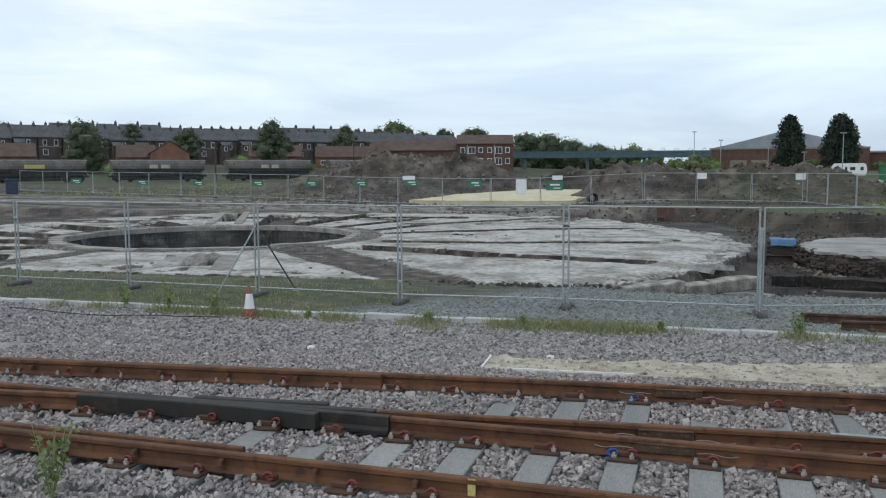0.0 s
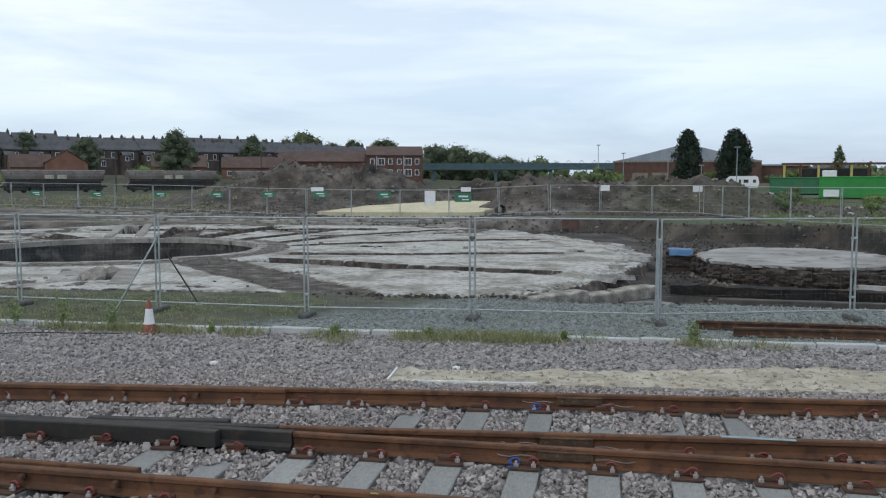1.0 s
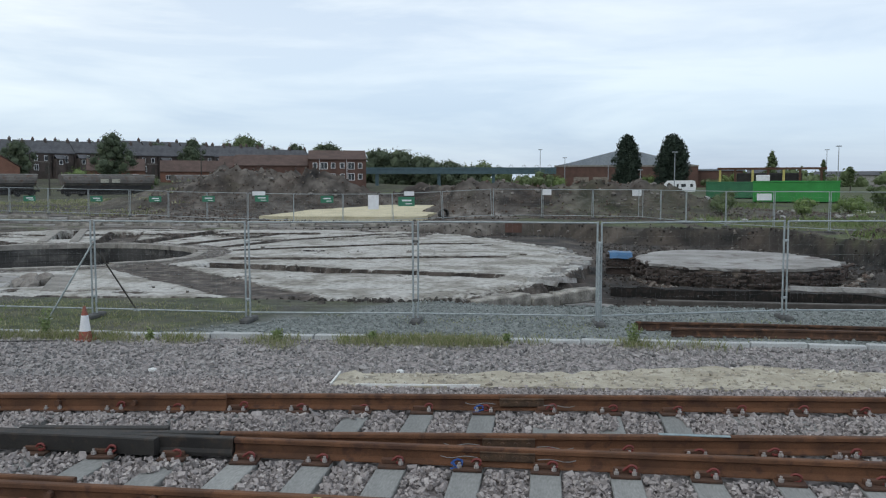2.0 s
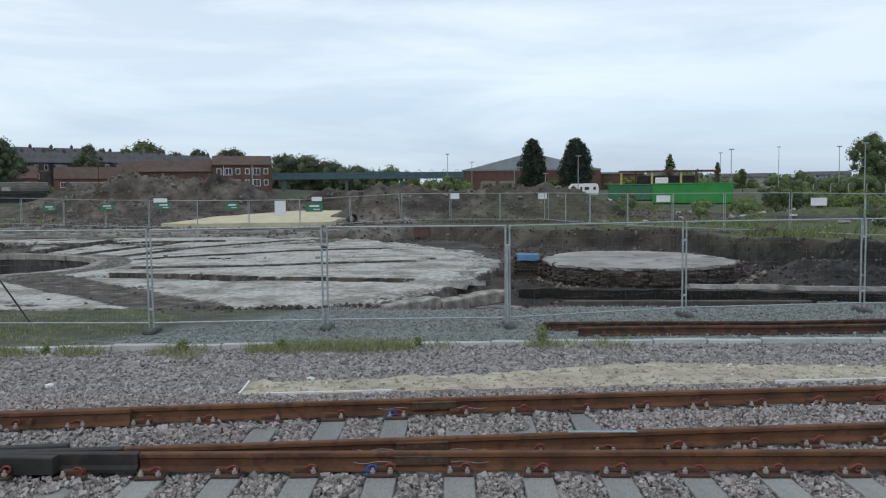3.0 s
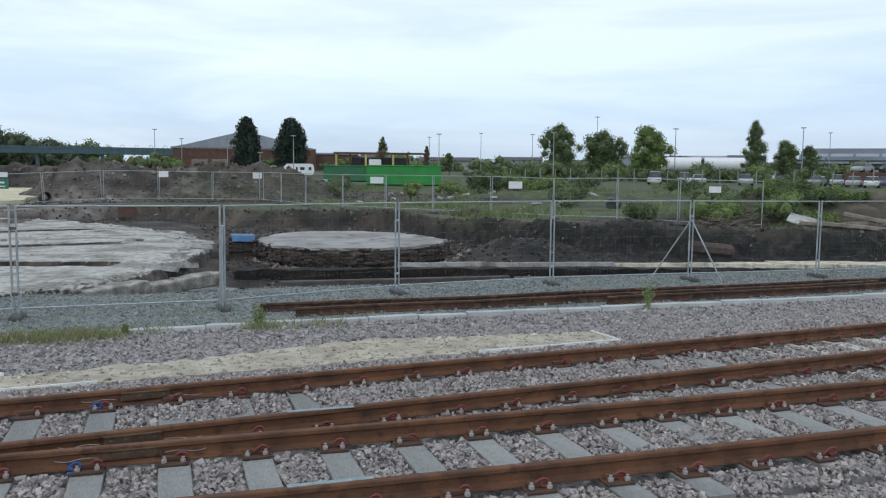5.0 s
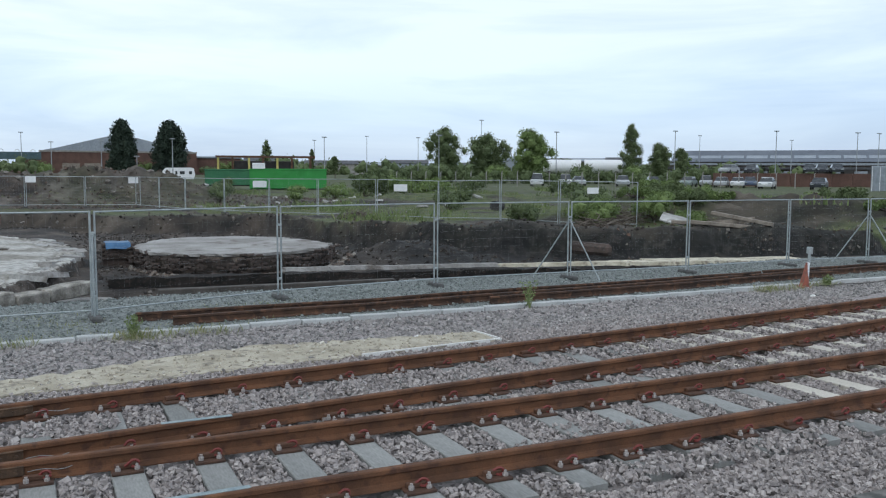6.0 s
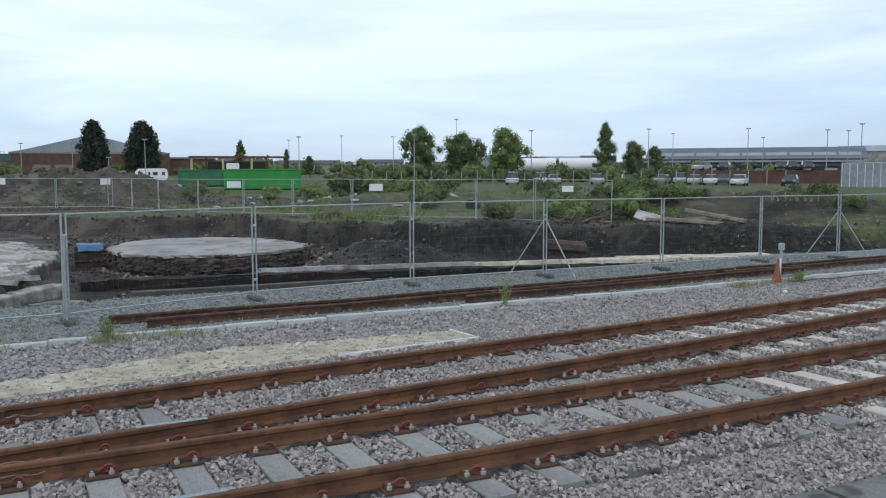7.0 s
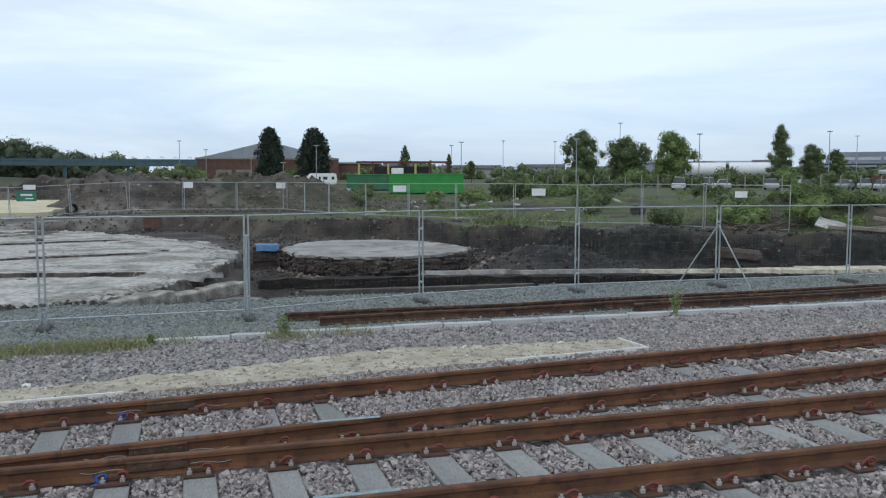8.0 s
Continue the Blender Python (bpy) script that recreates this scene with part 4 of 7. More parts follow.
pit = thing("turntable_pit", Matrix.Identity(4), "round excavated turntable pit with sooty brick wall and stone coping", "pit")
TOTAL = 144
rnd = random.Random(3)
for k in range(48):
    dz = rnd.uniform(-0.03, 0.03)
    ring_part("coping_stone", PIT_R - 0.04 + rnd.uniform(-0.05, 0.05), PIT_R + 0.42 + rnd.uniform(-0.12, 0.12), -0.62, -0.41 + dz, k * 3, k * 3 + 3, TOTAL, M_COPING, pit)
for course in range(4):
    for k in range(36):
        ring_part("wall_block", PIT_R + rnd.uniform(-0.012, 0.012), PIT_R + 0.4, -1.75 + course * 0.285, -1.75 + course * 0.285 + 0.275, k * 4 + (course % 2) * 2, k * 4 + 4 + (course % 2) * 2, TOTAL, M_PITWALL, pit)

def rough_line(pts, step, amp, seed, closed=True):
    rs = np.random.RandomState(seed)
    out = []
    seq = pts + pts[:1] if closed else pts
    for p, q in zip(seq, seq[1:]):
        n = max(1, int(math.hypot(q[0] - p[0], q[1] - p[1]) / step))
        for i in range(n):
            out.append((p[0] + (q[0] - p[0]) * i / n + amp * rs.randn(), p[1] + (q[1] - p[1]) * i / n + amp * rs.randn()))
    return out


# the fan of concrete bays that radiates from the pit
EDGE = [(-7.6, 19.5), (-5.5, 19.35), (-3.9, 19.45), (-2.1, 19.95), (-0.6, 21.6), (0.0, 23.6), (1.1, 27.5), (1.55, 30.7), (1.2, 34.2), (0.5, 37.2), (-2.0, 42.0), (-4.9, 46.2), (-9.7, 49.2), (-15.9, 49.5), (-22, 49.5), (-29, 47), (-33, 40), (-34, 31), (-32, 24), (-27, 20.5), (-20, 19.2), (-16.7, 18.9), (-12, 19.3)]


def edge_radius(a):
    """How far the floor reaches from the pit's centre in the direction a."""
    best = 40.0
    d = Vector((math.cos(a), math.sin(a)))
    for p, q in zip(EDGE, EDGE[1:] + EDGE[:1]):
        px, py = p[0] - PIT[0], p[1] - PIT[1]
        ex, ey = q[0] - p[0], q[1] - p[1]
        det = -d.x * ey + ex * d.y
        if abs(det) < 1e-9:
            continue
        r = (-px * ey + ex * py) / det
        s = (d.x * py - d.y * px) / det
        if r > 0 and 0 <= s <= 1:
            best = min(best, r)
    return best


def build_floor():
    """The uncovered floor: concrete with rail channels, soil patches and a broken rim."""
    xs, ys = np.arange(-36, 2.6, 0.10), np.arange(18.4, 51, 0.14)
    gx, gy = np.meshgrid(xs, ys)
    dx, dy = gx - PIT[0], gy - PIT[1]
    r, ang = np.hypot(dx, dy), np.arctan2(dy, dx)
    tab = np.linspace(-math.pi, math.pi, 721)
    reach = np.interp(ang, tab, [edge_radius(a) for a in tab])
    n1, n2, n3 = fbm(gx, gy, 51, 4, 0.45), fbm(gx, gy, 52, 4, 1.7), fbm(gx, gy, 53, 3, 5.0)
    rim = r - reach - 0.45 * n1 - 0.22 * n2
    ad = np.degrees(ang)

    def band(p, q, half, wob=0.10):
        vx, vy = q[0] - p[0], q[1] - p[1]
        L = math.hypot(vx, vy)
        t = ((gx - p[0]) * vx + (gy - p[1]) * vy) / L
        d = np.abs((gx - p[0]) * vy - (gy - p[1]) * vx) / L + wob * n2
        return smooth((half - d) / 0.08) * smooth((t + 0.2) / 0.3) * smooth((L - t + 0.6 * n1) / 0.5)

    groove, sides = np.zeros_like(gx), np.zeros_like(gx)
    for p, q, h in CHANNELS:
        groove = np.maximum(groove, band(p, q, h))
        sides = np.maximum(sides, band(p, q, h + 0.15))
    # soil over the worn parts
    back = smooth((gy - 36.5 + 1.5 * n1 - 0.35 * (gx + 16)) / 2) * (gx < -6) + smooth((-gx - 22) / 2)
    back = np.clip(back, 0, 1)
    soil = smooth((n1 + 0.6 * n2 - 0.62 + 0.52 * back) / 0.22)
    # a tongue of soil that runs from the pit to the gravel, between two straight edges
    def side(p, q):
        return ((gy - p[1]) * (q[0] - p[0]) - (gx - p[0]) * (q[1] - p[1])) / math.hypot(q[0] - p[0], q[1] - p[1]) + 0.25 * n2

    soil = np.maximum(soil, 0.92 * smooth((0.1 - side((-12.46, 27.23), (-5.63, 20.2))) / 0.3) * smooth((0.1 + side((-13.43, 25.09), (-7.61, 19.45))) / 0.3) * (gx > -13.93))
    soil = np.maximum(soil, 0.7 * smooth((5 - np.abs(ad + 93)) / 2))
    soil = np.maximum(soil, 0.55 * smooth((PIT_R + 1.5 + 0.4 * n1 - r) / 0.3))
    hole = np.zeros_like(gx)
    for cx, cy, hw, hd, turn in HOLES:
        c, s = math.cos(turn), math.sin(turn)
        u, w = (gx - cx) * c + (gy - cy) * s, -(gx - cx) * s + (gy - cy) * c
        hole = np.maximum(hole, smooth((hw - np.abs(u)) / 0.12) * smooth((hd - np.abs(w)) / 0.12))
    rough_rim = smooth((rim + 1.1) / 1.0) * smooth((n3 + 0.25) / 0.3) * (gx > -6)
    gzz = -0.425 + 0.022 * n1 + 0.008 * n2 + 0.002 * n3 - 0.34 * groove - 0.05 * soil * (1 + n2) - 1.0 * hole - 0.10 * rough_rim
    gzz = gzz - 0.5 * smooth((rim - 0.02) / 0.28)
    # soil patches, plus channels, channel sides and holes darkened with the same colour
    soil_dark = np.clip(np.maximum.reduce([sides, soil, hole, smooth((rim + 0.05) / 0.15), 0.45 * rough_rim]), 0, 1)
    keep = (r > PIT_R + 0.22) & (rim < 0.45)
    ny, nx = gx.shape
    idx = np.arange(nx * ny).reshape(ny, nx)
    f = np.stack([idx[:-1, :-1].ravel(), idx[:-1, 1:].ravel(), idx[1:, 1:].ravel(), idx[1:, :-1].ravel()], 1)
    f = f[keep.ravel()[f].all(1)]
    used = np.unique(f)
    remap = np.full(nx * ny, -1)
    remap[used] = np.arange(len(used))
    v = np.stack([gx.ravel(), gy.ravel(), gzz.ravel()], 1)[used]
    me = arr_mesh("floor_surface", v, remap[f])
    me.attributes.new("soil_dark", "FLOAT", "POINT").data.foreach_set("value", soil_dark.ravel()[used].astype(np.float32))
    return me


CHANNELS = [((-11.6, 27.4), (-5.8, 25.75), 0.66), ((-6.9, 26.05), (-1.0, 24.85), 0.5), ((-11.6, 29.9), (-8.0, 30.0), 0.34), ((-8.8, 29.9), (-0.9, 32.0), 0.32), ((-12.6, 33.6), (-6.7, 38.0), 0.36), ((-7.4, 37.7), (-2.4, 38.8), 0.38), ((-13.7, 35.4), (-12.6, 40.0), 0.34), ((-12.6, 40.0), (-8.4, 46.0), 0.34), ((-16.2, 37.0), (-14.2, 46.1), 0.36), ((-18.9, 36.8), (-18.8, 48.1), 0.6), ((-9.8, 33.7), (-8.7, 33.6), 0.3), ((-1.1, 33.0), (-0.4, 32.6), 0.3),
            ((-21.6, 33.4), (-28.5, 38.6), 0.85), ((-22.8, 31.0), (-32, 35.0), 0.84), ((-23.5, 28.6), (-33, 30.0), 0.84), ((-23.4, 26.6), (-33, 25.0), 0.85), ((-22.6, 24.3), (-30, 20.6), 0.85), ((-19.5, 36.2), (-24, 46.5), 0.85), ((-27.5, 42.0), (-12, 46.0), 0.68), ((-21, 21.4), (-24.5, 18.9), 0.84)]
HOLES = [(-25.8, 43.2, 0.42, 4.3, 0.475), (-14.1, 21.8, 0.5, 1.2, 0.5)]
floor = thing("shed_floor", Matrix.Identity(4), "pale weathered concrete floor with dark channels fanning from the pit", "concrete floor")
M_FLOOR = bpy.data.materials.new("soiled_floor_concrete")
M_FLOOR.use_nodes = True
fn, fl = M_FLOOR.node_tree.nodes, M_FLOOR.node_tree.links
f_b = fn["Principled BSDF"]
f_b.inputs["Roughness"].default_value = 0.97
f_tc = fn.new("ShaderNodeTexCoord")


def floor_noise(scale, detail):
    t = fn.new("ShaderNodeTexNoise")
    t.inputs["Scale"].default_value, t.inputs["Detail"].default_value = scale, detail
    fl.new(f_tc.outputs["Object"], t.inputs["Vector"])
    return t.outputs[0]


def floor_ramp(src, *stops):
    r = fn.new("ShaderNodeValToRGB")
    e = r.color_ramp.elements
    e[0].position, e[0].color = stops[0][0], (*stops[0][1], 1)
    e[1].position, e[1].color = stops[-1][0], (*stops[-1][1], 1)
    for p, c in stops[1:-1]:
        e.new(p).color = (*c, 1)
    fl.new(src, r.inputs[0])
    return r.outputs[0]


f_pale = floor_ramp(floor_noise(6.0, 14), (0.28, (0.20, 0.19, 0.17)), (0.42, (0.36, 0.35, 0.325)), (0.55, (0.46, 0.45, 0.425)), (0.70, (0.56, 0.55, 0.52)))
f_stain = floor_ramp(floor_noise(0.8, 12), (0.40, (0.56, 0.54, 0.50)), (0.52, (0.92, 0.91, 0.89)), (0.62, (1.0, 1.0, 1.0)))
f_tone = fn.new("ShaderNodeMix")
f_tone.data_type, f_tone.blend_type = "RGBA", "MULTIPLY"
f_tone.inputs[0].default_value = 1.0
fl.new(f_pale, f_tone.inputs[6])
fl.new(f_stain, f_tone.inputs[7])
f_con = f_tone.outputs[2]
f_soil = floor_ramp(floor_noise(2.2, 14), (0.32, (0.022, 0.019, 0.016)), (0.5, (0.065, 0.053, 0.044)), (0.62, (0.12, 0.10, 0.085)), (0.74, (0.24, 0.215, 0.19)))
f_at = fn.new("ShaderNodeAttribute")
f_at.attribute_name = "soil_dark"
f_brk = fn.new("ShaderNodeMath")
f_brk.operation = "MULTIPLY_ADD"
fl.new(floor_noise(7.0, 12), f_brk.inputs[0])
f_brk.inputs[1].default_value = 1.6
f_brk.inputs[2].default_value = -0.75
f_sum = fn.new("ShaderNodeMath")
f_sum.operation = "ADD"
f_sum.use_clamp = True
fl.new(f_at.outputs["Fac"], f_sum.inputs[0])
fl.new(f_brk.outputs[0], f_sum.inputs[1])
f_step = floor_ramp(f_sum.outputs[0], (0.25, (0, 0, 0)), (0.6, (1, 1, 1)))
f_mix = fn.new("ShaderNodeMix")
f_mix.data_type = "RGBA"
fl.new(f_step, f_mix.inputs[0])
fl.new(f_con, f_mix.inputs[6])
fl.new(f_soil, f_mix.inputs[7])
fl.new(f_mix.outputs[2], f_b.inputs["Base Color"])
f_bp = fn.new("ShaderNodeBump")
f_bp.inputs["Strength"].default_value, f_bp.inputs["Distance"].default_value = 0.7, 0.035
fl.new(floor_noise(20, 12), f_bp.inputs["Height"])
fl.new(f_bp.outputs[0], f_b.inputs["Normal"])
link_mesh("floor_surface", build_floor(), M_FLOOR, floor)
deg = math.radians
# loose broken slabs along the broken rim
rnd = random.Random(15)
for k in range(20):
    t = k / 19
    x, y = grow([(0, 0.0), (0.5, 1.35), (1, 0.4)], t), 24.0 + 13 * t
    w, d = rnd.uniform(0.2, 0.5), rnd.uniform(0.15, 0.3)
    bm = slab_poly(rough_line([(-w, -d), (w, -d), (w, d), (-w, d)], 0.25, 0.06, k), 0.05, 0.14, 0.02, k)
    ob = part("broken_slab", bm, M_PAD_DULL if k % 3 else M_PAD, floor)
    ob.matrix_basis = pose(float(x) + rnd.uniform(-0.5, 0.25), y, -0.45 - rnd.uniform(0, 0.08), rnd.uniform(-9, 9), rnd.uniform(-6, 10), rnd.uniform(0, 180))

# stone sill at the corner of the floor
sill = thing("stone_sill", Matrix.Identity(4), "row of worn stone blocks edging the concrete floor", "stone wall")
rnd = random.Random(9)
M_SILL = mat("grimy_sill_stone", (0.11, 0.10, 0.085), (0.36, 0.34, 0.30), 2.5, 0.95, 0.6, 20)
px, py = -1.7, 20.15
for k in range(3):
    L = (1.7, 0.9, 1.4)[k]
    bm = box(0, L - 0.012, -0.26, 0.26, -0.34, rnd.uniform(-0.05, 0.0), 0.03)
    bmesh.ops.subdivide_edges(bm, edges=[e for e in bm.edges if abs(e.verts[0].co.x - e.verts[1].co.x) > 0.5], cuts=9)
    for v in bm.verts:
        v.co += 0.035 * noise.noise_vector(v.co * 2.3 + Vector((k * 5.0, 0, 0)))
    ob = part("stone_block", bm, M_SILL, sill)
    ob.matrix_basis = pose(px, py, -0.47, rnd.uniform(-2, 2), rnd.uniform(-2, 2), 40 + rnd.uniform(-3, 3))
    px += L * math.cos(deg(40))
    py += L * math.sin(deg(40))


# grey slab island beyond the trench
ISLE = [(3.15, 30.4), (3.6, 28.2), (4.4, 27.2), (6.0, 26.5), (7.6, 26.6), (9.2, 27.8), (9.9, 29.4), (9.6, 31.4), (8.9, 33.2), (7.4, 34.0), (5.6, 34.2), (4.1, 33.0)]


isle = thing("slab_island", Matrix.Identity(4), "flat grey concrete slab standing on a crumbling brick edge", "concrete slab")
part("slab_top", slab_poly(rough_line(ISLE, 0.22, 0.085, 5), -0.29, 0.09, 0.03), M_PAD_DULL, isle)
rnd = random.Random(12)
brick_me = bpy.data.meshes.new("brick")
bm = box(-0.112, 0.112, -0.05, 0.05, -0.034, 0.034, 0.006)
bm.to_mesh(brick_me)
bm.free()
brick_me.materials.append(M_BRICK_OLD)
front = rough_line([(3.1, 30.6), (3.5, 28.1), (4.35, 27.05), (6.0, 26.35), (7.7, 26.45), (9.35, 27.7), (10.1, 29.5)], 0.235, 0.02, 6, False)
for course in range(5):
    for p, q in zip(front, front[1:]):
        if rnd.random() < 0.22:
            continue
        a = math.degrees(math.atan2(q[1] - p[1], q[0] - p[0]))
        ob = link_mesh("brick", brick_me, None, isle)
        s = (course % 2) * 0.11
        ob.matrix_basis = pose(p[0] + s * math.cos(deg(a)), p[1] + s * math.sin(deg(a)) + rnd.uniform(-0.10, 0.05), -0.47 - course * 0.074 + rnd.uniform(-0.02, 0.02), rnd.uniform(-9, 9), rnd.uniform(-8, 8), a + rnd.uniform(-12, 12))
for k in range(46):
    p = front[(k * 7) % len(front)]
    ob = link_mesh("brick", brick_me, None, isle)
    ob.matrix_basis = pose(p[0] + rnd.uniform(-0.2, 0.2), p[1] + rnd.uniform(-0.45, 0.25), -0.33 - 0.55 * (rnd.random() < 0.5) * 1.0, rnd.uniform(-20, 20), rnd.uniform(-20, 20), rnd.uniform(0, 180))
part("rubble_core", slab_poly([(x * 0.985 + 0.1, y * 0.99 + 0.3) for x, y in ISLE], -0.40, 0.8, 0.05), M_SOIL, isle)

# pale concrete strip along the far side of the trench
WALL = [(6.9, 24.75), (9, 24.45), (12, 23.75), (15, 22.9), (18, 21.9), (22, 20.7), (27, 19.9)]
M_LIME = mat("pale_lime_concrete", (0.40, 0.36, 0.27), (0.60, 0.56, 0.45), 2.0, 0.95, 0.7, 30, c3=(0.24, 0.21, 0.16))
strip2 = thing("foundation_strip", Matrix.Identity(4), "long cream and grey concrete foundation strip in the dig", "foundation")
for i in range(15):
    x0 = 6.9 + i * 1.32
    x1 = x0 + 1.42
    y0, y1 = float(grow(WALL, x0)), float(grow(WALL, x1))
    wdt = 0.20 + 0.9 * float(smooth((x0 - 15) / 4)) * (x0 < 23)
    pts = rough_line([(x0, y0), (x1, y1), (x1, y1 + wdt), (x0, y0 + wdt)], 0.2, 0.035, i)
    part("strip_piece", slab_poly(pts, -0.60 + 0.012 * math.sin(i * 2.1), 0.12, 0.03), M_LIME if x0 > 12.5 else M_PAD_DULL, strip2)
M_NEAR_BLACK = mat("near_black_timber", (0.006, 0.0055, 0.005), (0.02, 0.017, 0.015), 3.0, 1.0, 0.8, 14, c3=(0.04, 0.03, 0.024))
# timber baulk in the trench and pale flat stones
for x, y, L, a, lab in ((3.0, 22.6, 6.5, -3, "dark soaked timber baulk in the trench"), (9.5, 21.9, 6.0, -14, "dark soaked timber baulk lying in the dig")):
    bm = box(0, L, -0.12, 0.12, -0.1, 0.12, 0.02)
    ob = tagged(part("timber_baulk", bm, M_DARKPOST), lab, "timber", "trench timbers")
    ob.matrix_basis = pose(x, y, float(ground_z(np.array(x), np.array(y))) + 0.10, 0, 0, a)
# near-black uneven baulks added for the dark bands along the trench
for x, y, L, a in ((2.0, 25.25, 5.0, -6), (6.9, 24.5, 5.6, -11), (12.4, 23.4, 5.6, -16), (17.8, 21.8, 5.6, -15)):
    bm = box(0, L, -0.16, 0.16, -0.55, 0.0)
    bmesh.ops.subdivide_edges(bm, edges=[e for e in bm.edges if abs(e.verts[0].co.x - e.verts[1].co.x) > 1], cuts=24)
    for v in bm.verts:
        v.co.z += 0.09 * noise.noise(Vector((v.co.x * 1.6 + x, v.co.y, 0))) * (v.co.z > -0.3)
        v.co.y += 0.10 * noise.noise(Vector((v.co.x * 1.1, x, v.co.z * 2)))
    ob = tagged(part("timber_baulk", bm, M_NEAR_BLACK), "near-black baulk set on edge along the trench", "timber", "trench timbers")
    ob.matrix_basis = pose(x, y, -0.72, 1.5, 0.4, a)
for x, y, w, d, a in ((5.4, 20.5, 1.6, 0.4, 4), (3.5, 20.3, 0.9, 0.5, -8), (2.0, 21.2, 1.2, 0.5, 10), (1.2, 22.8, 1.3, 0.45, -5)):
    bm = slab_poly(rough_line([(-w / 2, -d / 2), (w / 2, -d / 2), (w / 2, d / 2), (-w / 2, d / 2)], 0.2, 0.03, int(x * 10)), 0.05, 0.25, 0.02)
    ob = tagged(part("flat_stone", bm, M_PAD_DULL), "broken flat piece of pale concrete on the soil", "stone", "flat stones")
    ob.matrix_basis = pose(x, y, float(ground_z(np.array(x), np.array(y))) + 0.04, 3, 2, a)
# low foundation walls uncovered behind the floor
for pts in ([(-36, 53.2), (-30, 54.6), (-24, 55.6)], [(-33, 51.2), (-26, 52.2), (-19, 53.0)], [(-22, 51.2), (-15, 52.4), (-9, 53.2)], [(-40, 56.8), (-33, 57.2), (-27, 57.4)]):
    low = thing("foundation_wall", Matrix.Identity(4), "low broken brown masonry footing behind the concrete floor", "foundation", "foundation walls")
    n = int((pts[-1][0] - pts[0][0]) / 1.5)
    for i in range(n):
        x0 = pts[0][0] + 1.5 * i
        y0, y1 = float(grow(pts, x0)), float(grow(pts, x0 + 1.5))
        zt = float(ground_z(np.array(x0 + 0.7), np.array(y0 + 0.3))) + 0.14 + 0.06 * math.sin(i * 2.7 + x0)
        part("footing_piece", slab_poly(rough_line([(x0, y0), (x0 + 1.46, y1), (x0 + 1.46, y1 + 0.5), (x0, y0 + 0.5)], 0.4, 0.06, i), zt, 0.4, 0.03), M_SILL if i % 3 else M_PAD_DULL, low)
# blue sheet over a brick pier
pier = thing("brick_pier", pose(2.75, 30.9, -0.71), "short brick pier under a blue plastic sheet", "pier")
for c in range(7):
    for k in range(4):
        ob = link_mesh("brick", brick_me, None, pier)
        ob.matrix_basis = pose(-0.4 + k * 0.235 + (c % 2) * 0.1, -0.3, 0.04 + c * 0.075, 0, 0, rnd.uniform(-3, 3))
part("pier_core", box(-0.5, 0.55, -0.26, 0.4, -0.4, 0.52, 0.03), M_BRICK_OLD, pier)
bm = bmesh.new()
bmesh.ops.create_grid(bm, x_segments=14, y_segments=10, size=0.5, matrix=Matrix.Diagonal((0.8, 1.0, 1, 1)))
for v in bm.verts:
    v.co.z = 0.012 * math.sin(v.co.x * 9) * math.cos(v.co.y * 7) - 1.2 * max(0, -v.co.y - 0.34)
bmesh.ops.solidify(bm, geom=list(bm.faces), thickness=0.012)
ob = tagged(part("plastic_sheet", bm, M_BLUE), "crumpled bright blue plastic sheet on a brick pier", "sheet")
ob.matrix_basis = pose(2.75, 30.9, -0.14)

# cheek walls of a small inspection pit and flat slabs beside a drain
for x, y, w, d, h, a, lab, mt in ((-25.95, 41.95, 0.42, 10.6, 0.10, 27.5, "narrow stone cheek wall of a small inspection pit", M_COPING), (-24.75, 42.7, 0.42, 11.4, 0.10, 27.5, "narrow stone cheek wall of a small inspection pit", M_COPING), (-13.3, 21.75, 0.6, 3.9, 0.07, 27, "flat stone slab beside a broken drain", M_COPING), (-15.05, 21.7, 0.66, 3.0, 0.07, 25, "tilted stone slab beside a broken drain", M_PAD_DULL)):
    bm = box(-w / 2, w / 2, -d / 2, d / 2, -0.3, h - 0.02, 0.03)
    ob = tagged(part("stone_slab", bm, mt), lab, "stone slab", "stone slabs")
    ob.matrix_basis = pose(x, y, -0.44, 0, 2, a)
for x, y, r in ((-14.5, 22.3, 0.34), (-14.25, 21.9, 0.26), (-14.6, 21.9, 0.24), (-13.9, 21.5, 0.15), (-14.3, 22.75, 0.3), (-15.7, 22.6, 0.2), (-14.0, 20.6, 0.13)):
    bm = bmesh.new()
    bmesh.ops.create_icosphere(bm, subdivisions=2, radius=r)
    for v in bm.verts:
        v.co *= 1 + 0.4 * noise.noise(v.co / r + Vector((x, y, 0)))
    ob = tagged(part("drain_stone", bm, M_ROCK), "broken stone lying in the mouth of a drain", "stone", "drain stones")
    ob.matrix_basis = pose(x, y, -0.55)


# ---- rubble ----
def rock(x, y, r, seed, lift=0.3, material=None):
    bm = bmesh.new()
    bmesh.ops.create_icosphere(bm, subdivisions=2, radius=r)
    off = Vector((seed * 3.1, seed * 1.7, 0))
    for v in bm.verts:
        v.co *= 1 + 0.45 * noise.noise(v.co / r * 1.1 + off)
        v.co.z *= 0.7
    ob = tagged(part("rubble_stone", bm, material or M_ROCK), "pale broken lump of rubble on the soil heap", "rubble", "rubble stones")
    ob.matrix_basis = pose(x, y, float(ground_z(np.array(x), np.array(y))) + r * lift, 0, 0, seed * 50)


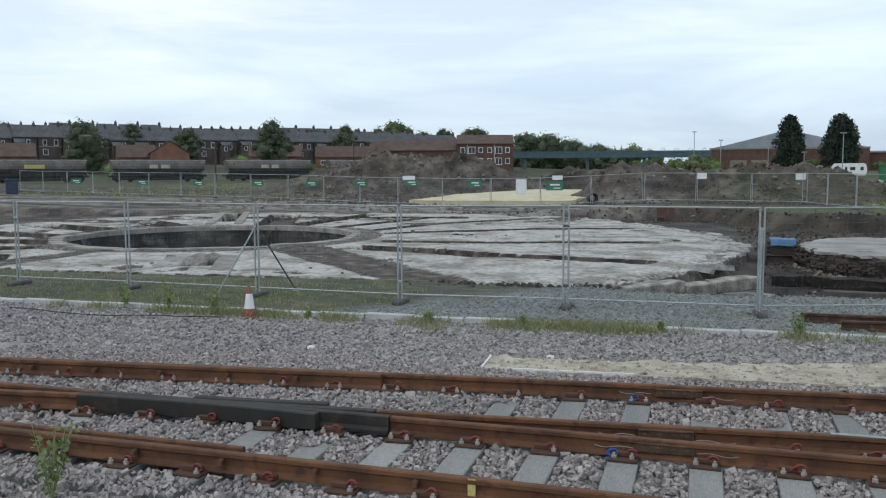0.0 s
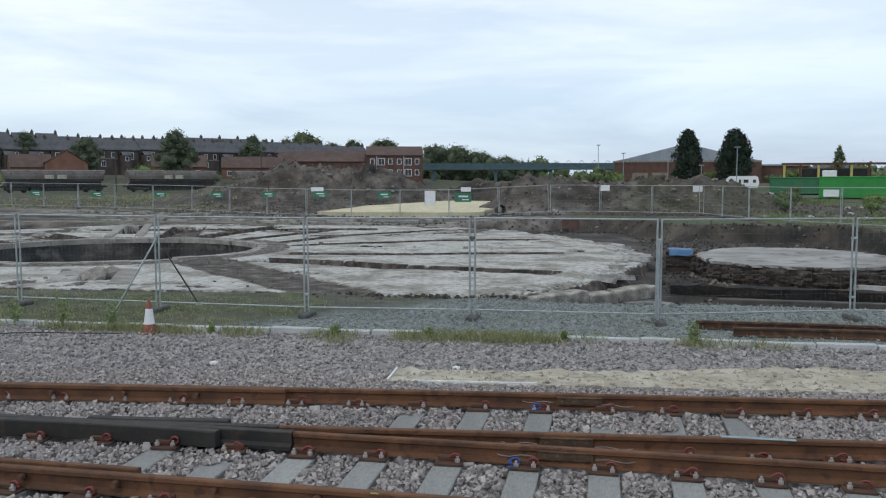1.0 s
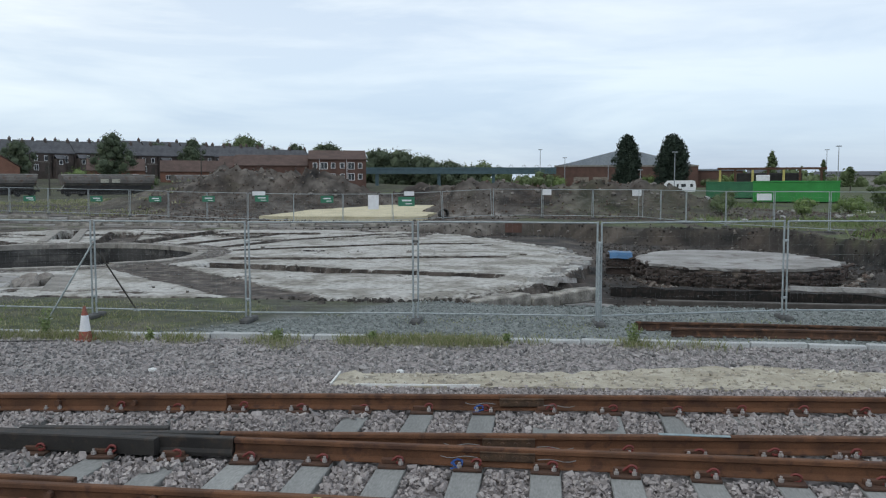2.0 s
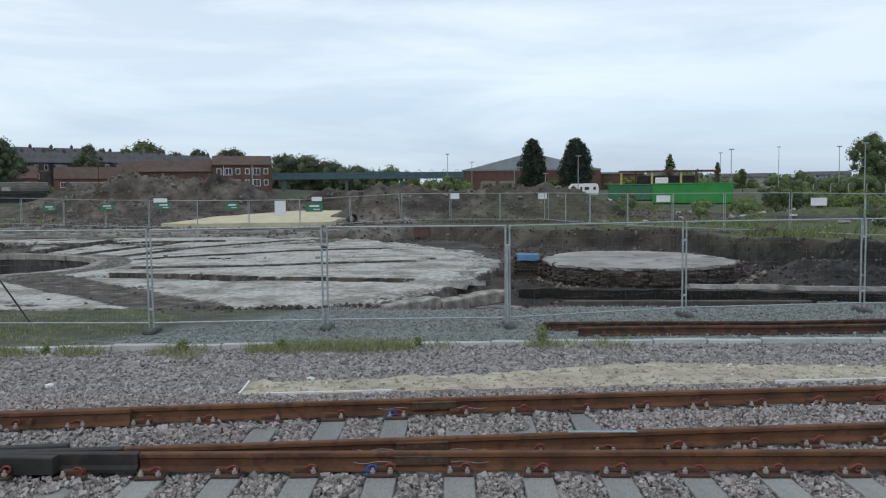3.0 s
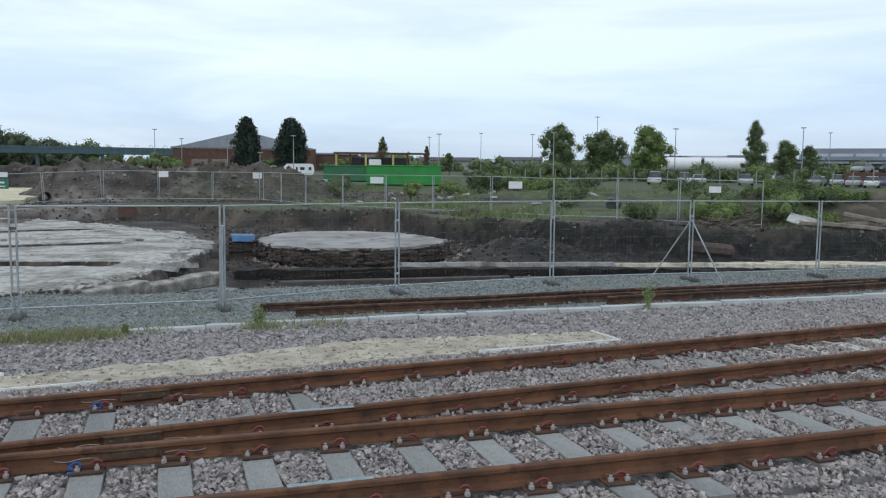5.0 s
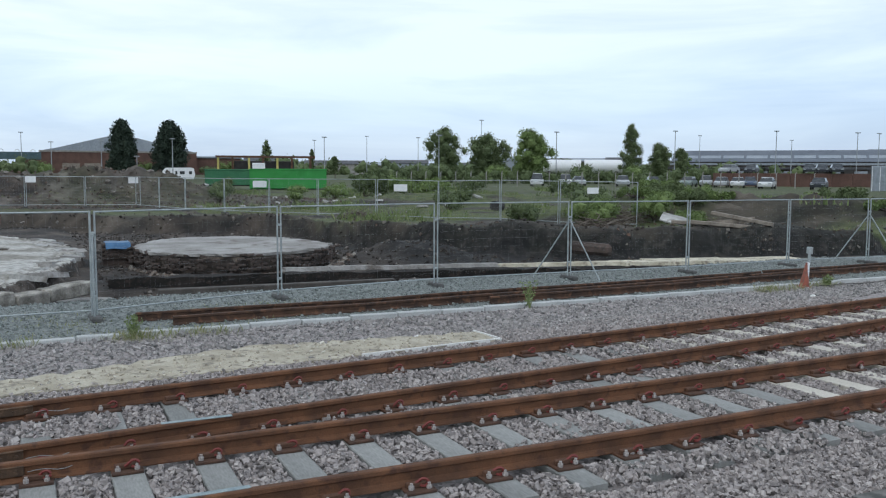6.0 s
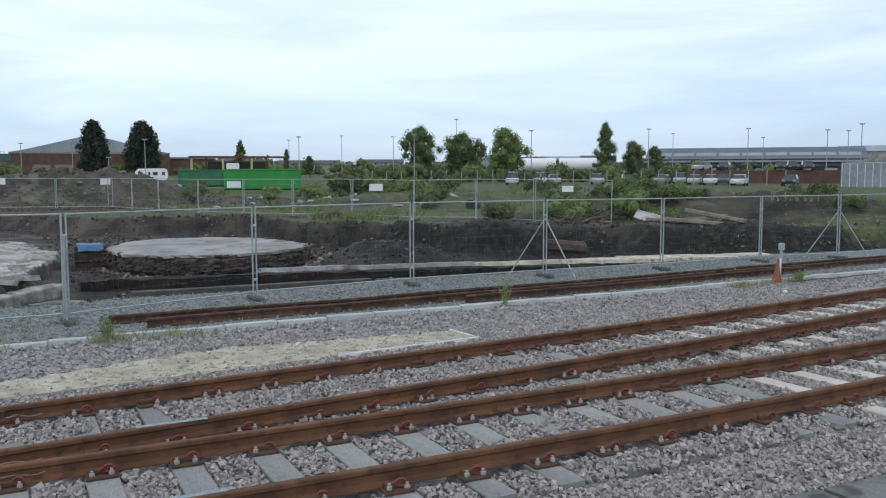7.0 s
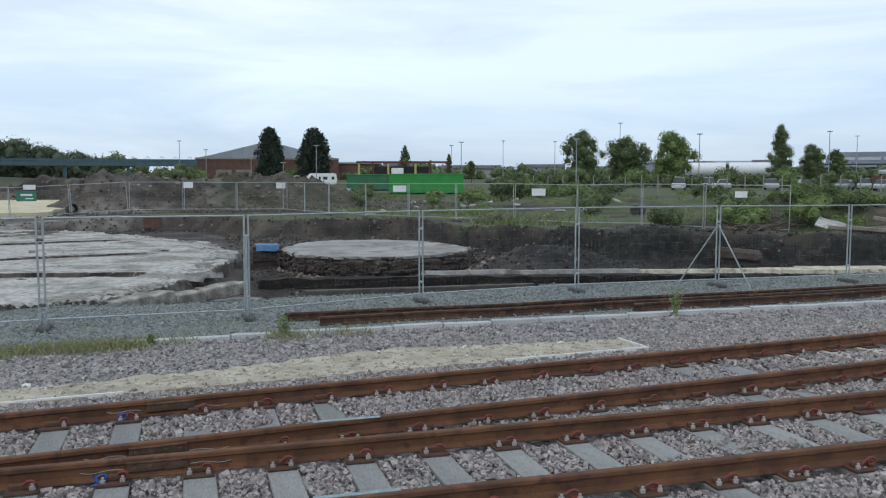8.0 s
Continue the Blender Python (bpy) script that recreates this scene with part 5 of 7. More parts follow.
rs = np.random.RandomState(21)
for k in range(90):
    c = ((-3, 64.5, 4, 1.6), (4, 64.8, 4.5, 1.8), (9, 64, 3, 1.6), (14, 64, 3, 2), (-24, 71, 6, 2), (-28, 71, 5, 2), (1, 21, 2.5, 1), (-18, 71, 4, 2))[k % 8]
    rock(c[0] + c[2] * rs.randn() * 0.7, c[1] + c[3] * rs.randn() * 0.6, 0.06 + 0.20 * rs.rand() ** 2, k)
x, y = rs.uniform(-34, 16, 1500), rs.uniform(19.5, 51, 1500)
ok = (np.hypot(x - PIT[0], y - PIT[1]) > PIT_R + 1) & ((x > 1.5) | (fbm(x, y, 51, 4, 0.45) > 0.25))
x, y = x[ok], y[ok]
cx, cy = rs.uniform(-32, 34, 18000), rs.uniform(19.6, 56, 18000)
ok2 = (np.hypot(cx - PIT[0], cy - PIT[1]) > PIT_R + 1) & (cy < grow(DIG_BACK, cx) + 0.9) & ((cx > 1.9) | (cy > 49.6) | (cx < -36))
cx, cy = cx[ok2], cy[ok2]
stones("soil_clods", np.stack([cx, cy, ground_z(cx, cy) + 0.01], 1), 0.09, island_mat("soil_clods", [(0.018, 0.016, 0.014), (0.036, 0.030, 0.026), (0.060, 0.049, 0.041), (0.03, 0.025, 0.022), (0.075, 0.063, 0.053)], 1.0), "dark clods of soil over the dig and its banks", "soil")
stones("rubble_scatter", np.stack([x, y, np.where(x < 1.5, -0.44, ground_z(x, y) + 0.03)], 1), 0.10, island_mat("dig_rubble", [(0.08, 0.07, 0.06), (0.13, 0.115, 0.10), (0.22, 0.20, 0.18), (0.10, 0.085, 0.075)]), "scattered broken stone over the excavated soil", "rubble")
x, y = rs.uniform(-34, 22, 4200), rs.uniform(58, 76, 4200)
stones("heap_rubble", np.stack([x, y, ground_z(x, y) + 0.03], 1), 0.15, island_mat("heap_rubble", [(0.06, 0.048, 0.04), (0.10, 0.08, 0.066), (0.19, 0.165, 0.14), (0.075, 0.06, 0.05), (0.13, 0.085, 0.065)]), "stones and clods over the spoil heaps", "rubble")


# ---- plants ----
def core_shape():
    bm = bmesh.new()
    bmesh.ops.create_icosphere(bm, subdivisions=1, radius=1.0)
    vs, fs = [tuple(v.co) for v in bm.verts], [[v.index for v in f.verts] for f in bm.faces]
    bm.free()
    return vs, fs


CORE_V, CORE_F = core_shape()


def leaf_cloud(centres, n, size, seed, squash=1.0, core=0.72):
    """Small bent leaves scattered over a set of lobes: x, y, z, radius each."""
    rs = np.random.RandomState(seed)
    c = np.array(centres)
    wts = c[:, 3] ** 2
    pick = rs.choice(len(c), n, p=wts / wts.sum())
    d = rs.randn(n, 3)
    d /= np.linalg.norm(d, axis=1)[:, None]
    r = c[pick, 3] * (0.6 + 0.62 * rs.rand(n))
    p = c[pick, :3] + d * r[:, None] * np.array([1, 1, squash])
    u = rs.randn(n, 3)
    u /= np.linalg.norm(u, axis=1)[:, None]
    w = np.cross(u, rs.randn(n, 3))
    w /= np.linalg.norm(w, axis=1)[:, None]
    s = (size * (0.6 + 0.8 * rs.rand(n)))[:, None]
    v = np.stack([p - u * s, p + w * s * 0.55, p + u * s, p - w * s * 0.55 + 0.2 * s * d], 1)
    f = np.arange(4 * n).reshape(n, 4)
    v, f = v.reshape(-1, 3).tolist(), f.tolist()
    # twig masses inside the lobes, which close the crown
    for lx, ly, lz, lr in centres:
        o = len(v)
        k = core * lr
        for px, py, pz in CORE_V:
            q = k * (0.75 + 0.5 * rs.rand())
            v.append((lx + px * q, ly + py * q, lz + pz * q * squash))
        f += [[a + o for a in t] for t in CORE_F]
    return v, f


def tree(x, y, z0, top, width, seed, label, material=None, lobes=26, n=2600, leaf=None, trunk=0.25, group="trees", narrow=False):
    h = top - z0
    rs = random.Random(seed)
    root = thing("tree", pose(x, y, z0), label, "tree", group)
    bm = bmesh.new()
    tr = max(0.12, h * 0.022)
    add_tube(bm, (0, 0, -0.3), (0.02 * h, 0, h * 0.45), tr, 7, tr * 0.6)
    add_tube(bm, (0.02 * h, 0, h * 0.45), (0, 0.01 * h, h * 0.9), tr * 0.6, 6, tr * 0.15)
    cs = []
    for k in range(lobes):
        t = trunk + (0.88 - trunk) * (k + 0.5) / lobes
        a = k * 2.4 + rs.uniform(-0.5, 0.5)
        prof = math.sin(math.pi * min(1, max(0.1, (t - trunk + 0.12) / (1.08 - trunk)))) ** 0.6
        if narrow:
            prof = (1.04 - t) ** 0.6 * 1.1
        rr = width * 0.5 * prof * rs.uniform(0.35, 0.92)
        lr = width * rs.uniform(0.085, 0.165)
        px, py, pz = rr * math.cos(a), rr * math.sin(a), h * t
        cs.append((px, py, pz, lr))
        cs.append((px * 0.4, py * 0.4, pz + rs.uniform(-0.05, 0.05) * h, lr * 0.9))
        add_tube(bm, (0.01 * h, 0, h * t * 0.72), (px * 0.9, py * 0.9, pz), tr * 0.32, 5, tr * 0.1)
    cs.append((0, 0, h * 0.93 - width * 0.05, width * 0.13))
    part("trunk", bm, M_BARK, root)
    v, f = leaf_cloud(cs, n, leaf or max(0.10, width * 0.017), seed)
    link_mesh("crown", arr_mesh("crown", v, f), material or M_LEAF, root)
    return root


def gz(x, y):
    return float(ground_z(np.array(float(x)), np.array(float(y))))


def cypress(x, y, top, width, seed):
    z0 = gz(x, y)
    h = top - z0
    root = thing("cypress_tree", pose(x, y, z0), "dense dark conical cypress standing before a brick shed", "tree", "cypresses")
    part("trunk", add_tube(bmesh.new(), (0, 0, -0.3), (0, 0, h * 0.8), 0.25, 7, 0.08), M_BARK, root)
    cs = []
    rs = random.Random(seed)
    for k in range(46):
        t = (k + 0.5) / 46
        prof = float(grow([(0, 0.86), (0.2, 0.98), (0.5, 1.0), (0.72, 0.88), (0.86, 0.66), (0.95, 0.42), (1, 0.25)], t))
        for j in range(4):
            a = rs.uniform(0, 6.28)
            r = width * 0.5 * prof * rs.uniform(0.2, 0.84)
            cs.append((r * math.cos(a), r * math.sin(a), h * (0.03 + 0.92 * t), width * 0.13))
    for j in range(14):
        a, q = j * 2.4, width * rs.uniform(0.02, 0.30)
        cs.append((q * math.cos(a), q * math.sin(a), h * (1.02 - 0.55 * q / width + rs.uniform(-0.02, 0.02)), width * 0.045))
    v, f = leaf_cloud(cs, 19000, 0.22, seed, 1.5, 0.5)
    link_mesh("crown", arr_mesh("crown", v, f), M_CYPRESS, root)


cypress(15.9, 168.8, 11.4, 5.7, 1)
cypress(24.4, 167.8, 11.2, 6.8, 2)
# distance haze is mixed into this leaf colour, greyer than M_LEAF
M_LEAF_FAR = island_mat("haze_tinted_tree_leaves", [(0.062, 0.082, 0.052), (0.077, 0.099, 0.058), (0.094, 0.118, 0.066), (0.068, 0.089, 0.054)], 0.95)
for i, (x, y, top, w, mt, nar, lab) in enumerate((
        (71, 144, 11.2, 8.0, M_LEAF, False, "broad dark green tree at the car park"), (85, 152.6, 10.4, 9.4, M_LEAF, False, "rounded dull green tree at the car park"), (81.5, 130.3, 10.3, 8.0, M_LEAF_LIGHT, False, "open light green maple by the parked cars"),
        (113, 142, 13.2, 5.6, M_LEAF, True, "tall narrow poplar beyond the parked cars"), (118, 139, 8.8, 6.0, M_LEAF, False, "low green tree beside a poplar"), (126, 141, 7.5, 3.6, M_LEAF_LIGHT, False, "small round tree near the warehouse"), (123, 138, 8.0, 4, M_LEAF, False, "small green tree by a lamp post"),
        (44.5, 174, 9.3, 3.6, M_LEAF, True, "leaning thin tree behind a steel gantry"), (53.4, 171.5, 7.4, 1.8, M_LEAF, True, "small conical tree near a lamp post"), (62, 182, 6, 2.4, M_LEAF, True, "small conical tree in the distance"))):
    tree(x, y, gz(x, y), top, w, 40 + i, lab, mt, narrow=nar, n=11000 if w > 5 else 4200, trunk=0.2)
for i, (x, y, z0, top, w, mt) in enumerate(((-127, 154, 0.5, 12.9, 12.5, M_LEAF), (-121, 184, 3.5, 12.6, 9.0, M_LEAF), (-89, 167.5, 1.5, 13.4, 9.0, M_LEAF), (-95, 220, 4, 12.6, 8.0, M_LEAF), (-96.5, 226, 5, 15.3, 7.0, M_LEAF), (-102, 282, 5, 19.0, 19.0, M_LEAF_LIGHT), (-69.5, 271, 5, 15.8, 13, M_LEAF), (-74, 275, 5, 15.0, 9, M_LEAF_LIGHT), (-114, 240, 5, 15.0, 8.0, M_LEAF), (-160, 185, 5, 15, 8, M_LEAF), (-142, 190, 5, 14.8, 7, M_LEAF), (-84, 262, 5, 14.2, 8, M_LEAF),
                                              (-50, 255, 0, 13.0, 17, M_LEAF), (-43, 257, 0, 12.2, 16, M_LEAF), (-36, 258, 0, 10.8, 15, M_LEAF), (-29, 262, 0, 9.4, 14, M_LEAF), (-56, 250, 2, 11, 9, M_LEAF_LIGHT), (-22, 265, 2, 8.0, 8, M_LEAF))):
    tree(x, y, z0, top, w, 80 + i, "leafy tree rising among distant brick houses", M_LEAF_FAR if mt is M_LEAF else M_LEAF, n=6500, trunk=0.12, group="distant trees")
for i in range(16):
    t = (i + 0.5) / 16
    x, y = -196 + 118 * t + 5 * math.sin(i * 2.3), 178 + 118 * t + 4 * math.cos(i * 1.7)
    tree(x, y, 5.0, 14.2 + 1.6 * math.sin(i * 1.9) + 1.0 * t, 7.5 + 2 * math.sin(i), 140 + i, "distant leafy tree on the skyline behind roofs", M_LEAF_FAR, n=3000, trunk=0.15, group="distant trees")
for i, (x, y, top, w) in enumerate(((-0.5, 100, 4.6, 3.6), (1.2, 101, 3.6, 3), (-2.6, 101, 3.4, 3), (-82, 142, 5.0, 7), (-73, 150, 4.6, 5), (-104, 135, 4.2, 5), (66, 137, 4.4, 6), (76, 133, 4.0, 5), (91, 128, 4.0, 6), (98, 122, 3.8, 5), (104, 112, 3.6, 5), (20, 172, 4.6, 5), (32, 170, 3.8, 4), (37, 178, 5, 4), (16.5, 80, 1.9, 2.8), (33.5, 78, 1.9, 4.5), (38, 72, 1.8, 5), (30, 74, 2.0, 4), (45, 66, 1.7, 5), (28, 55, 1.2, 3.5), (35, 41, 1.2, 4), (31, 37, 1.1, 3), (27, 33.5, 1.05, 2.6), (39, 46, 1.3, 4), (52, 60, 1.6, 5), (24, 48, 1.0, 2.5), (12.5, 62, 1.6, 2.0), (17.5, 60, 1.5, 1.8), (29.5, 30.5, 0.9, 2.2), (36.5, 33, 1.0, 3.0), (43, 36, 1.2, 3.5), (59, 70, 1.7, 4.5), (48.5, 52, 1.4, 3.2), (22.5, 66, 1.4, 2.6), (22.3, 30.2, 1.25, 2.6), (23.8, 32.4, 1.7, 2.8), (26.0, 30.6, 1.45, 2.2), (28.2, 30.6, 1.6, 2.4), (25.2, 27.4, 0.75, 1.8), (34.6, 27.5, 1.7, 2.6), (33.4, 24.4, 1.05, 2.2), (20.6, 33.4, 0.9, 2.0), (26.5, 69.5, 2.2, 6.0), (31.5, 67.5, 1.9, 6.0))):
    z0 = gz(x, y)
    root = thing("shrub", pose(x, y, z0), "low leafy green shrub growing on the rough ground", "shrub", "shrubs")
    rs = random.Random(i + 300)
    h = max(0.5, top - z0)
    bm = bmesh.new()
    cs = []
    for k in range(9):
        a = k * 2.4
        r = w * 0.36 * rs.random() ** 0.5
        hh = h * rs.uniform(0.35, 0.75)
        cs.append((r * math.cos(a), r * math.sin(a), hh, min(w * 0.2, h * 0.32)))
        add_tube(bm, (0, 0, 0), (r * math.cos(a), r * math.sin(a), hh), 0.03, 5, 0.012)
    part("woody_base", bm, M_BARK, root)
    v, f = leaf_cloud(cs, 1500 if y > 50 else 1900, max(0.05, 0.02 * w), i + 300)
    link_mesh("leaves", arr_mesh("leaves", v, f), (M_LEAF if i % 2 else M_LEAF_LIGHT) if y < 56 else (M_LEAF_LIGHT if i % 2 else M_LEAF), root)


def tufts(name, spots, height, per, spread, seed, material, label, width=0.012, bend=0.9):
    rs = np.random.RandomState(seed)
    n = len(spots) * per
    base = np.repeat(np.asarray(spots), per, 0) + np.stack([spread * rs.randn(n), spread * rs.randn(n), np.zeros(n)], 1)
    a = rs.rand(n) * 6.28
    h = height * (0.25 + 1.05 * rs.rand(n) ** 1.5)
    lean = bend * rs.rand(n) * h
    d = np.stack([np.cos(a), np.sin(a), np.zeros(n)], 1)
    s = np.stack([-np.sin(a), np.cos(a), np.zeros(n)], 1) * width
    up = np.array([0, 0, 1.0])
    mid = base + d * (lean * 0.3)[:, None] + up * (h * 0.55)[:, None]
    tip = base + d * lean[:, None] + up * h[:, None]
    v = np.stack([base - s, base + s, mid + s * 0.7, tip, mid - s * 0.7], 1)
    f = np.arange(5 * n).reshape(n, 5)
    ob = link_mesh(name, arr_mesh(name, v.reshape(-1, 3), f), material)
    return tagged(ob, label, "grass", kind="stuff")


M_GRASS_DRY = island_mat("dry_kerb_grass", [(0.14, 0.18, 0.06), (0.24, 0.26, 0.11), (0.36, 0.34, 0.20), (0.19, 0.23, 0.085), (0.44, 0.40, 0.28)], 0.9)
rs = np.random.RandomState(5)
sp = []
for x0, x1, k in ((-20, -8.5, 200), (-8.5, -4.6, 75), (-4.5, -2.4, 58), (-2.4, -0.7, 64), (-0.6, 0.2, 5), (1.35, 1.75, 7), (2.4, 2.9, 5), (1.3, 3.0, 6), (15.3, 18.4, 36)):
    x = rs.uniform(x0, x1, k)
    off = -0.16 - 0.30 * np.abs(rs.randn(k)) * (1.1 if x0 in (-4.5, -2.3) else 0.55)
    y = grow(KERB, x) + off
    near = fbm(x, y, 71, 3, 1.3) > -0.08
    x, y = x[near], y[near]
    sp += list(zip(x, y, ground_z(x, y)))
tufts("kerb_grass", sp, 0.15, 60, 0.14, 1, M_GRASS_DRY, "uneven green and straw grass growing along the kerb", 0.0016, 0.55)
x = np.concatenate([rs.uniform(-24, -6, 700), rs.uniform(-3, 5, 60)])
y = np.concatenate([rs.uniform(14.5, 18.6, 700), rs.uniform(15, 17.5, 60)])
keep = (y > grow(KERB, x) + 0.15) & ((x < -6.3 + (y - 16) * 0.9) | (x > -3))
x, y = x[keep], y[keep]
tufts("verge_grass", list(zip(x, y, ground_z(x, y))), 0.05, 16, 0.22, 2, M_GRASS_DRY, "short trodden grass between kerb and dig", 0.008)
x, y = rs.uniform(-2, 48, 3000), rs.uniform(20, 64, 3000)
keep = (y > grow(DIG_BACK, x) + 1.1 + 1.3 * fbm(x, y, 11, 4, 0.3)) & (fbm(x, y, 11, 4, 0.3) > -0.12) & (np.hypot((x - 31) / 3.6, (y - 28) / 3.2) > 0.9) & (fbm(x, y, 14, 4, 0.16) < 0.1)
x, y = x[keep], y[keep]
tufts("bank_grass", list(zip(x, y, ground_z(x, y))), 0.13, 22, 0.42, 3, M_GRASS, "rough tussocky grass on the bank above the dig", 0.008)
x, y = rs.uniform(10, 62, 1500), rs.uniform(24, 84, 1500)
keep = (y > grow(DIG_BACK, x) + 5) & (fbm(x, y, 61, 3, 0.22) > 0.12)
x, y = x[keep], y[keep]
tufts("tall_weeds", list(zip(x, y, ground_z(x, y))), 0.45, 26, 0.45, 4, M_WEED, "patches of tall leafy weeds on the rough ground", 0.035)
x, y = rs.uniform(-60, -30, 500), rs.uniform(60, 100, 500)
tufts("field_grass", list(zip(x, y, ground_z(x, y))), 0.2, 12, 0.4, 6, M_GRASS_DRY, "rough grass between the far fence and wagons", 0.04)
# tall weeds beside the kerb and track
for x, y, h, lab in ((-4.75, 5.05, 0.62, "leafy green weed growing out of the ballast"), (-9.9, 14.0, 0.75, "tall thin weed beside the kerb"), (-10.9, 14.0, 0.6, "tall thin weed beside the kerb"), (-8.9, 14.05, 0.55, "tall thin weed beside the kerb"), (-4.6, 14.1, 0.24, "bright green weed at the kerb"), (-2.9, 14.1, 0.22, "bright green weed at the kerb"), (9.11, 14.27, 0.62, "grey-green leafy weed growing at the kerb"), (1.55, 14.4, 0.4, "seeding grass clump at the kerb"), (17.6, 14.2, 0.4, "pale green weed beside a cone"), (-6.9, 14.0, 0.24, "green weed at the kerb"), (-0.6, 14.35, 0.2, "green weed at the kerb"), (-5.2, 4.9, 0.4, "leafy green weed growing out of the ballast")):
    root = thing("weed", pose(x, y, gz(x, y)), lab, "weed", "weeds")
    cs = []
    r2 = random.Random(int(x * 100))
    for k in range(7):
        a = r2.uniform(0, 6.28)
        q = h * r2.uniform(0.08, 0.34)
        hh = h * r2.uniform(0.5, 1.0)
        part("stem", add_tube(bmesh.new(), (0, 0, 0), (q * math.cos(a), q * math.sin(a), hh), 0.006, 4, 0.003), M_WEED, root)
        for t in (0.35, 0.55, 0.75, 0.95):
            cs.append((q * t * math.cos(a), q * t * math.sin(a), hh * t, 0.045))
    v, f = leaf_cloud(cs, 260, 0.024, int(abs(x) * 100), 1.0, 0.1)
    link_mesh("leaves", arr_mesh("leaves", v, f), M_WEED, root)


# ---- far fence with signs ----
FAR = [(-62, 66), (-47, 62.5), (-40, 61.5), (-30, 60.5), (-19, 57.5), (-10, 58.5), (0, 60), (6.2, 59.5), (8.7, 51.5), (14.3, 42.5), (16.9, 39.8), (20, 36), (21.7, 31), (24.3, 28.8)]


def walk_line(pts, step):
    out, carry = [], 0.0
    for p, q in zip(pts, pts[1:]):
        L = math.hypot(q[0] - p[0], q[1] - p[1])
        s = carry
        while s < L:
            out.append((p[0] + (q[0] - p[0]) * s / L, p[1] + (q[1] - p[1]) * s / L))
            s += step
        carry = s - L
    return out


far_joints = walk_line(FAR, 3.5)
panel0 = fence_panel(3.44, spacing=0.15, wire=0.0013, tube=0.022)
panel0.parent = far_fence
for i, (p, q) in enumerate(zip(far_joints, far_joints[1:])):
    za, zb = gz(*p), gz(*q)
    m = pose(p[0], p[1], za + 0.02, 0, -math.degrees(math.atan((zb - za) / 3.5)), math.degrees(math.atan2(q[1] - p[1], q[0] - p[0])))
    if i == 0:
        panel0.matrix_basis = m
    else:
        copy_thing(panel0, m)
    fence_foot(p[0], p[1], za - 0.02, 20, far_fence)


def sign(x, y, z, w, h, mt, turn, label):
    root = thing("sign", pose(x, y, z, 0, 0, turn), label, "sign", "fence signs")
    part("panel", box(-w / 2, w / 2, -0.012, 0, -h / 2, h / 2, 0.003), mt, root)
    if mt is M_GREEN_SIGN:
        part("lettering_bar", box(-w * 0.28, w * 0.3, -0.016, -0.013, h * 0.02, h * 0.2), M_WHITE, root, "white bar of unreadable lettering")
        part("lettering_bar", box(-w * 0.05, w * 0.35, -0.016, -0.013, -h * 0.3, -h * 0.2), M_WHITE, root, "white bar of unreadable lettering")
    return root


for az_x, az_y, z, w, h, mt in ((-53.7, 63.9, 1.3, 0.95, 0.5, 0), (-45.4, 62.0, 1.25, 0.9, 0.42, 0), (-39.4, 61.2, 1.2, 0.9, 0.42, 0), (-33.6, 60.6, 1.2, 0.9, 0.42, 0), (-28.6, 59.9, 1.2, 0.9, 0.42, 0), (-24.0, 58.7, 1.25, 0.9, 0.42, 0), (-19.6, 57.4, 1.3, 0.95, 0.45, 0), (-19.8, 57.4, 1.65, 0.9, 0.3, 1), (-15.0, 57.7, 1.25, 0.9, 0.5, 0), (-11.8, 58.1, 1.05, 0.75, 1.0, 1), (-9.5, 58.3, 1.1, 1.15, 0.64, 0), (-9.3, 58.25, 1.65, 0.7, 0.3, 1), (0.2, 59.8, 1.75, 0.62, 0.4, 1), (6.3, 59.2, 1.7, 0.62, 0.4, 1), (11.6, 46.7, 1.62, 0.75, 0.36, 1), (17.0, 39.5, 1.52, 0.7, 0.36, 1), (22.1, 30.2, 1.55, 0.52, 0.26, 1)):
    sign(az_x, az_y - 0.12, z, w, h, M_WHITE if mt else M_GREEN_SIGN, math.degrees(math.atan2(-az_x, az_y)) * 0.4, "plain white notice board wired to the far fence" if mt else "green company board with unreadable white lettering on the fence")

# cream gravel yard behind the far fence
bm = bmesh.new()
pts = rough_line([(-20.5, 59.2), (-14, 58.9), (-8.4, 59.6), (-8.0, 64), (-8.8, 70.0), (-13, 70.5), (-18, 65)], 0.8, 0.15, 4)
top = [bm.verts.new((x, y, 0.0 + 0.05 * (y - 59))) for x, y in pts]
mid = bm.verts.new((-13, 64, 0.26))
low = [bm.verts.new((v.co.x, v.co.y, v.co.z - 1.2)) for v in top]
for i in range(len(top)):
    j = (i + 1) % len(top)
    bm.faces.new((top[i], top[j], mid))
    bm.faces.new((top[j], top[i], low[i], low[j]))
bmesh.ops.recalc_face_normals(bm, faces=bm.faces)
tagged(part("gravel_yard", bm, mat("cream_crushed_stone", (0.50, 0.45, 0.30), (0.60, 0.54, 0.38), 0.8, 0.95, 0.4, 12)), "pale cream crushed stone spread behind the far fence", "gravel")


bm = box(-0.5, 0.5, -0.4, 0.4, 0, 1.25, 0.05)
add_box(bm, -0.55, 0.55, -0.45, 0.45, 1.25, 1.36, None, 0.03)
ob = tagged(part("wheeled_bin", bm, mat("dark_blue_plastic", (0.02, 0.035, 0.07), (0.03, 0.05, 0.1), 3, 0.6, 0.1)), "dark blue wheeled bin beside the far fence", "bin")
ob.matrix_basis = pose(-58.6, 61.4, gz(-58.6, 61.4), 0, 0, 44)


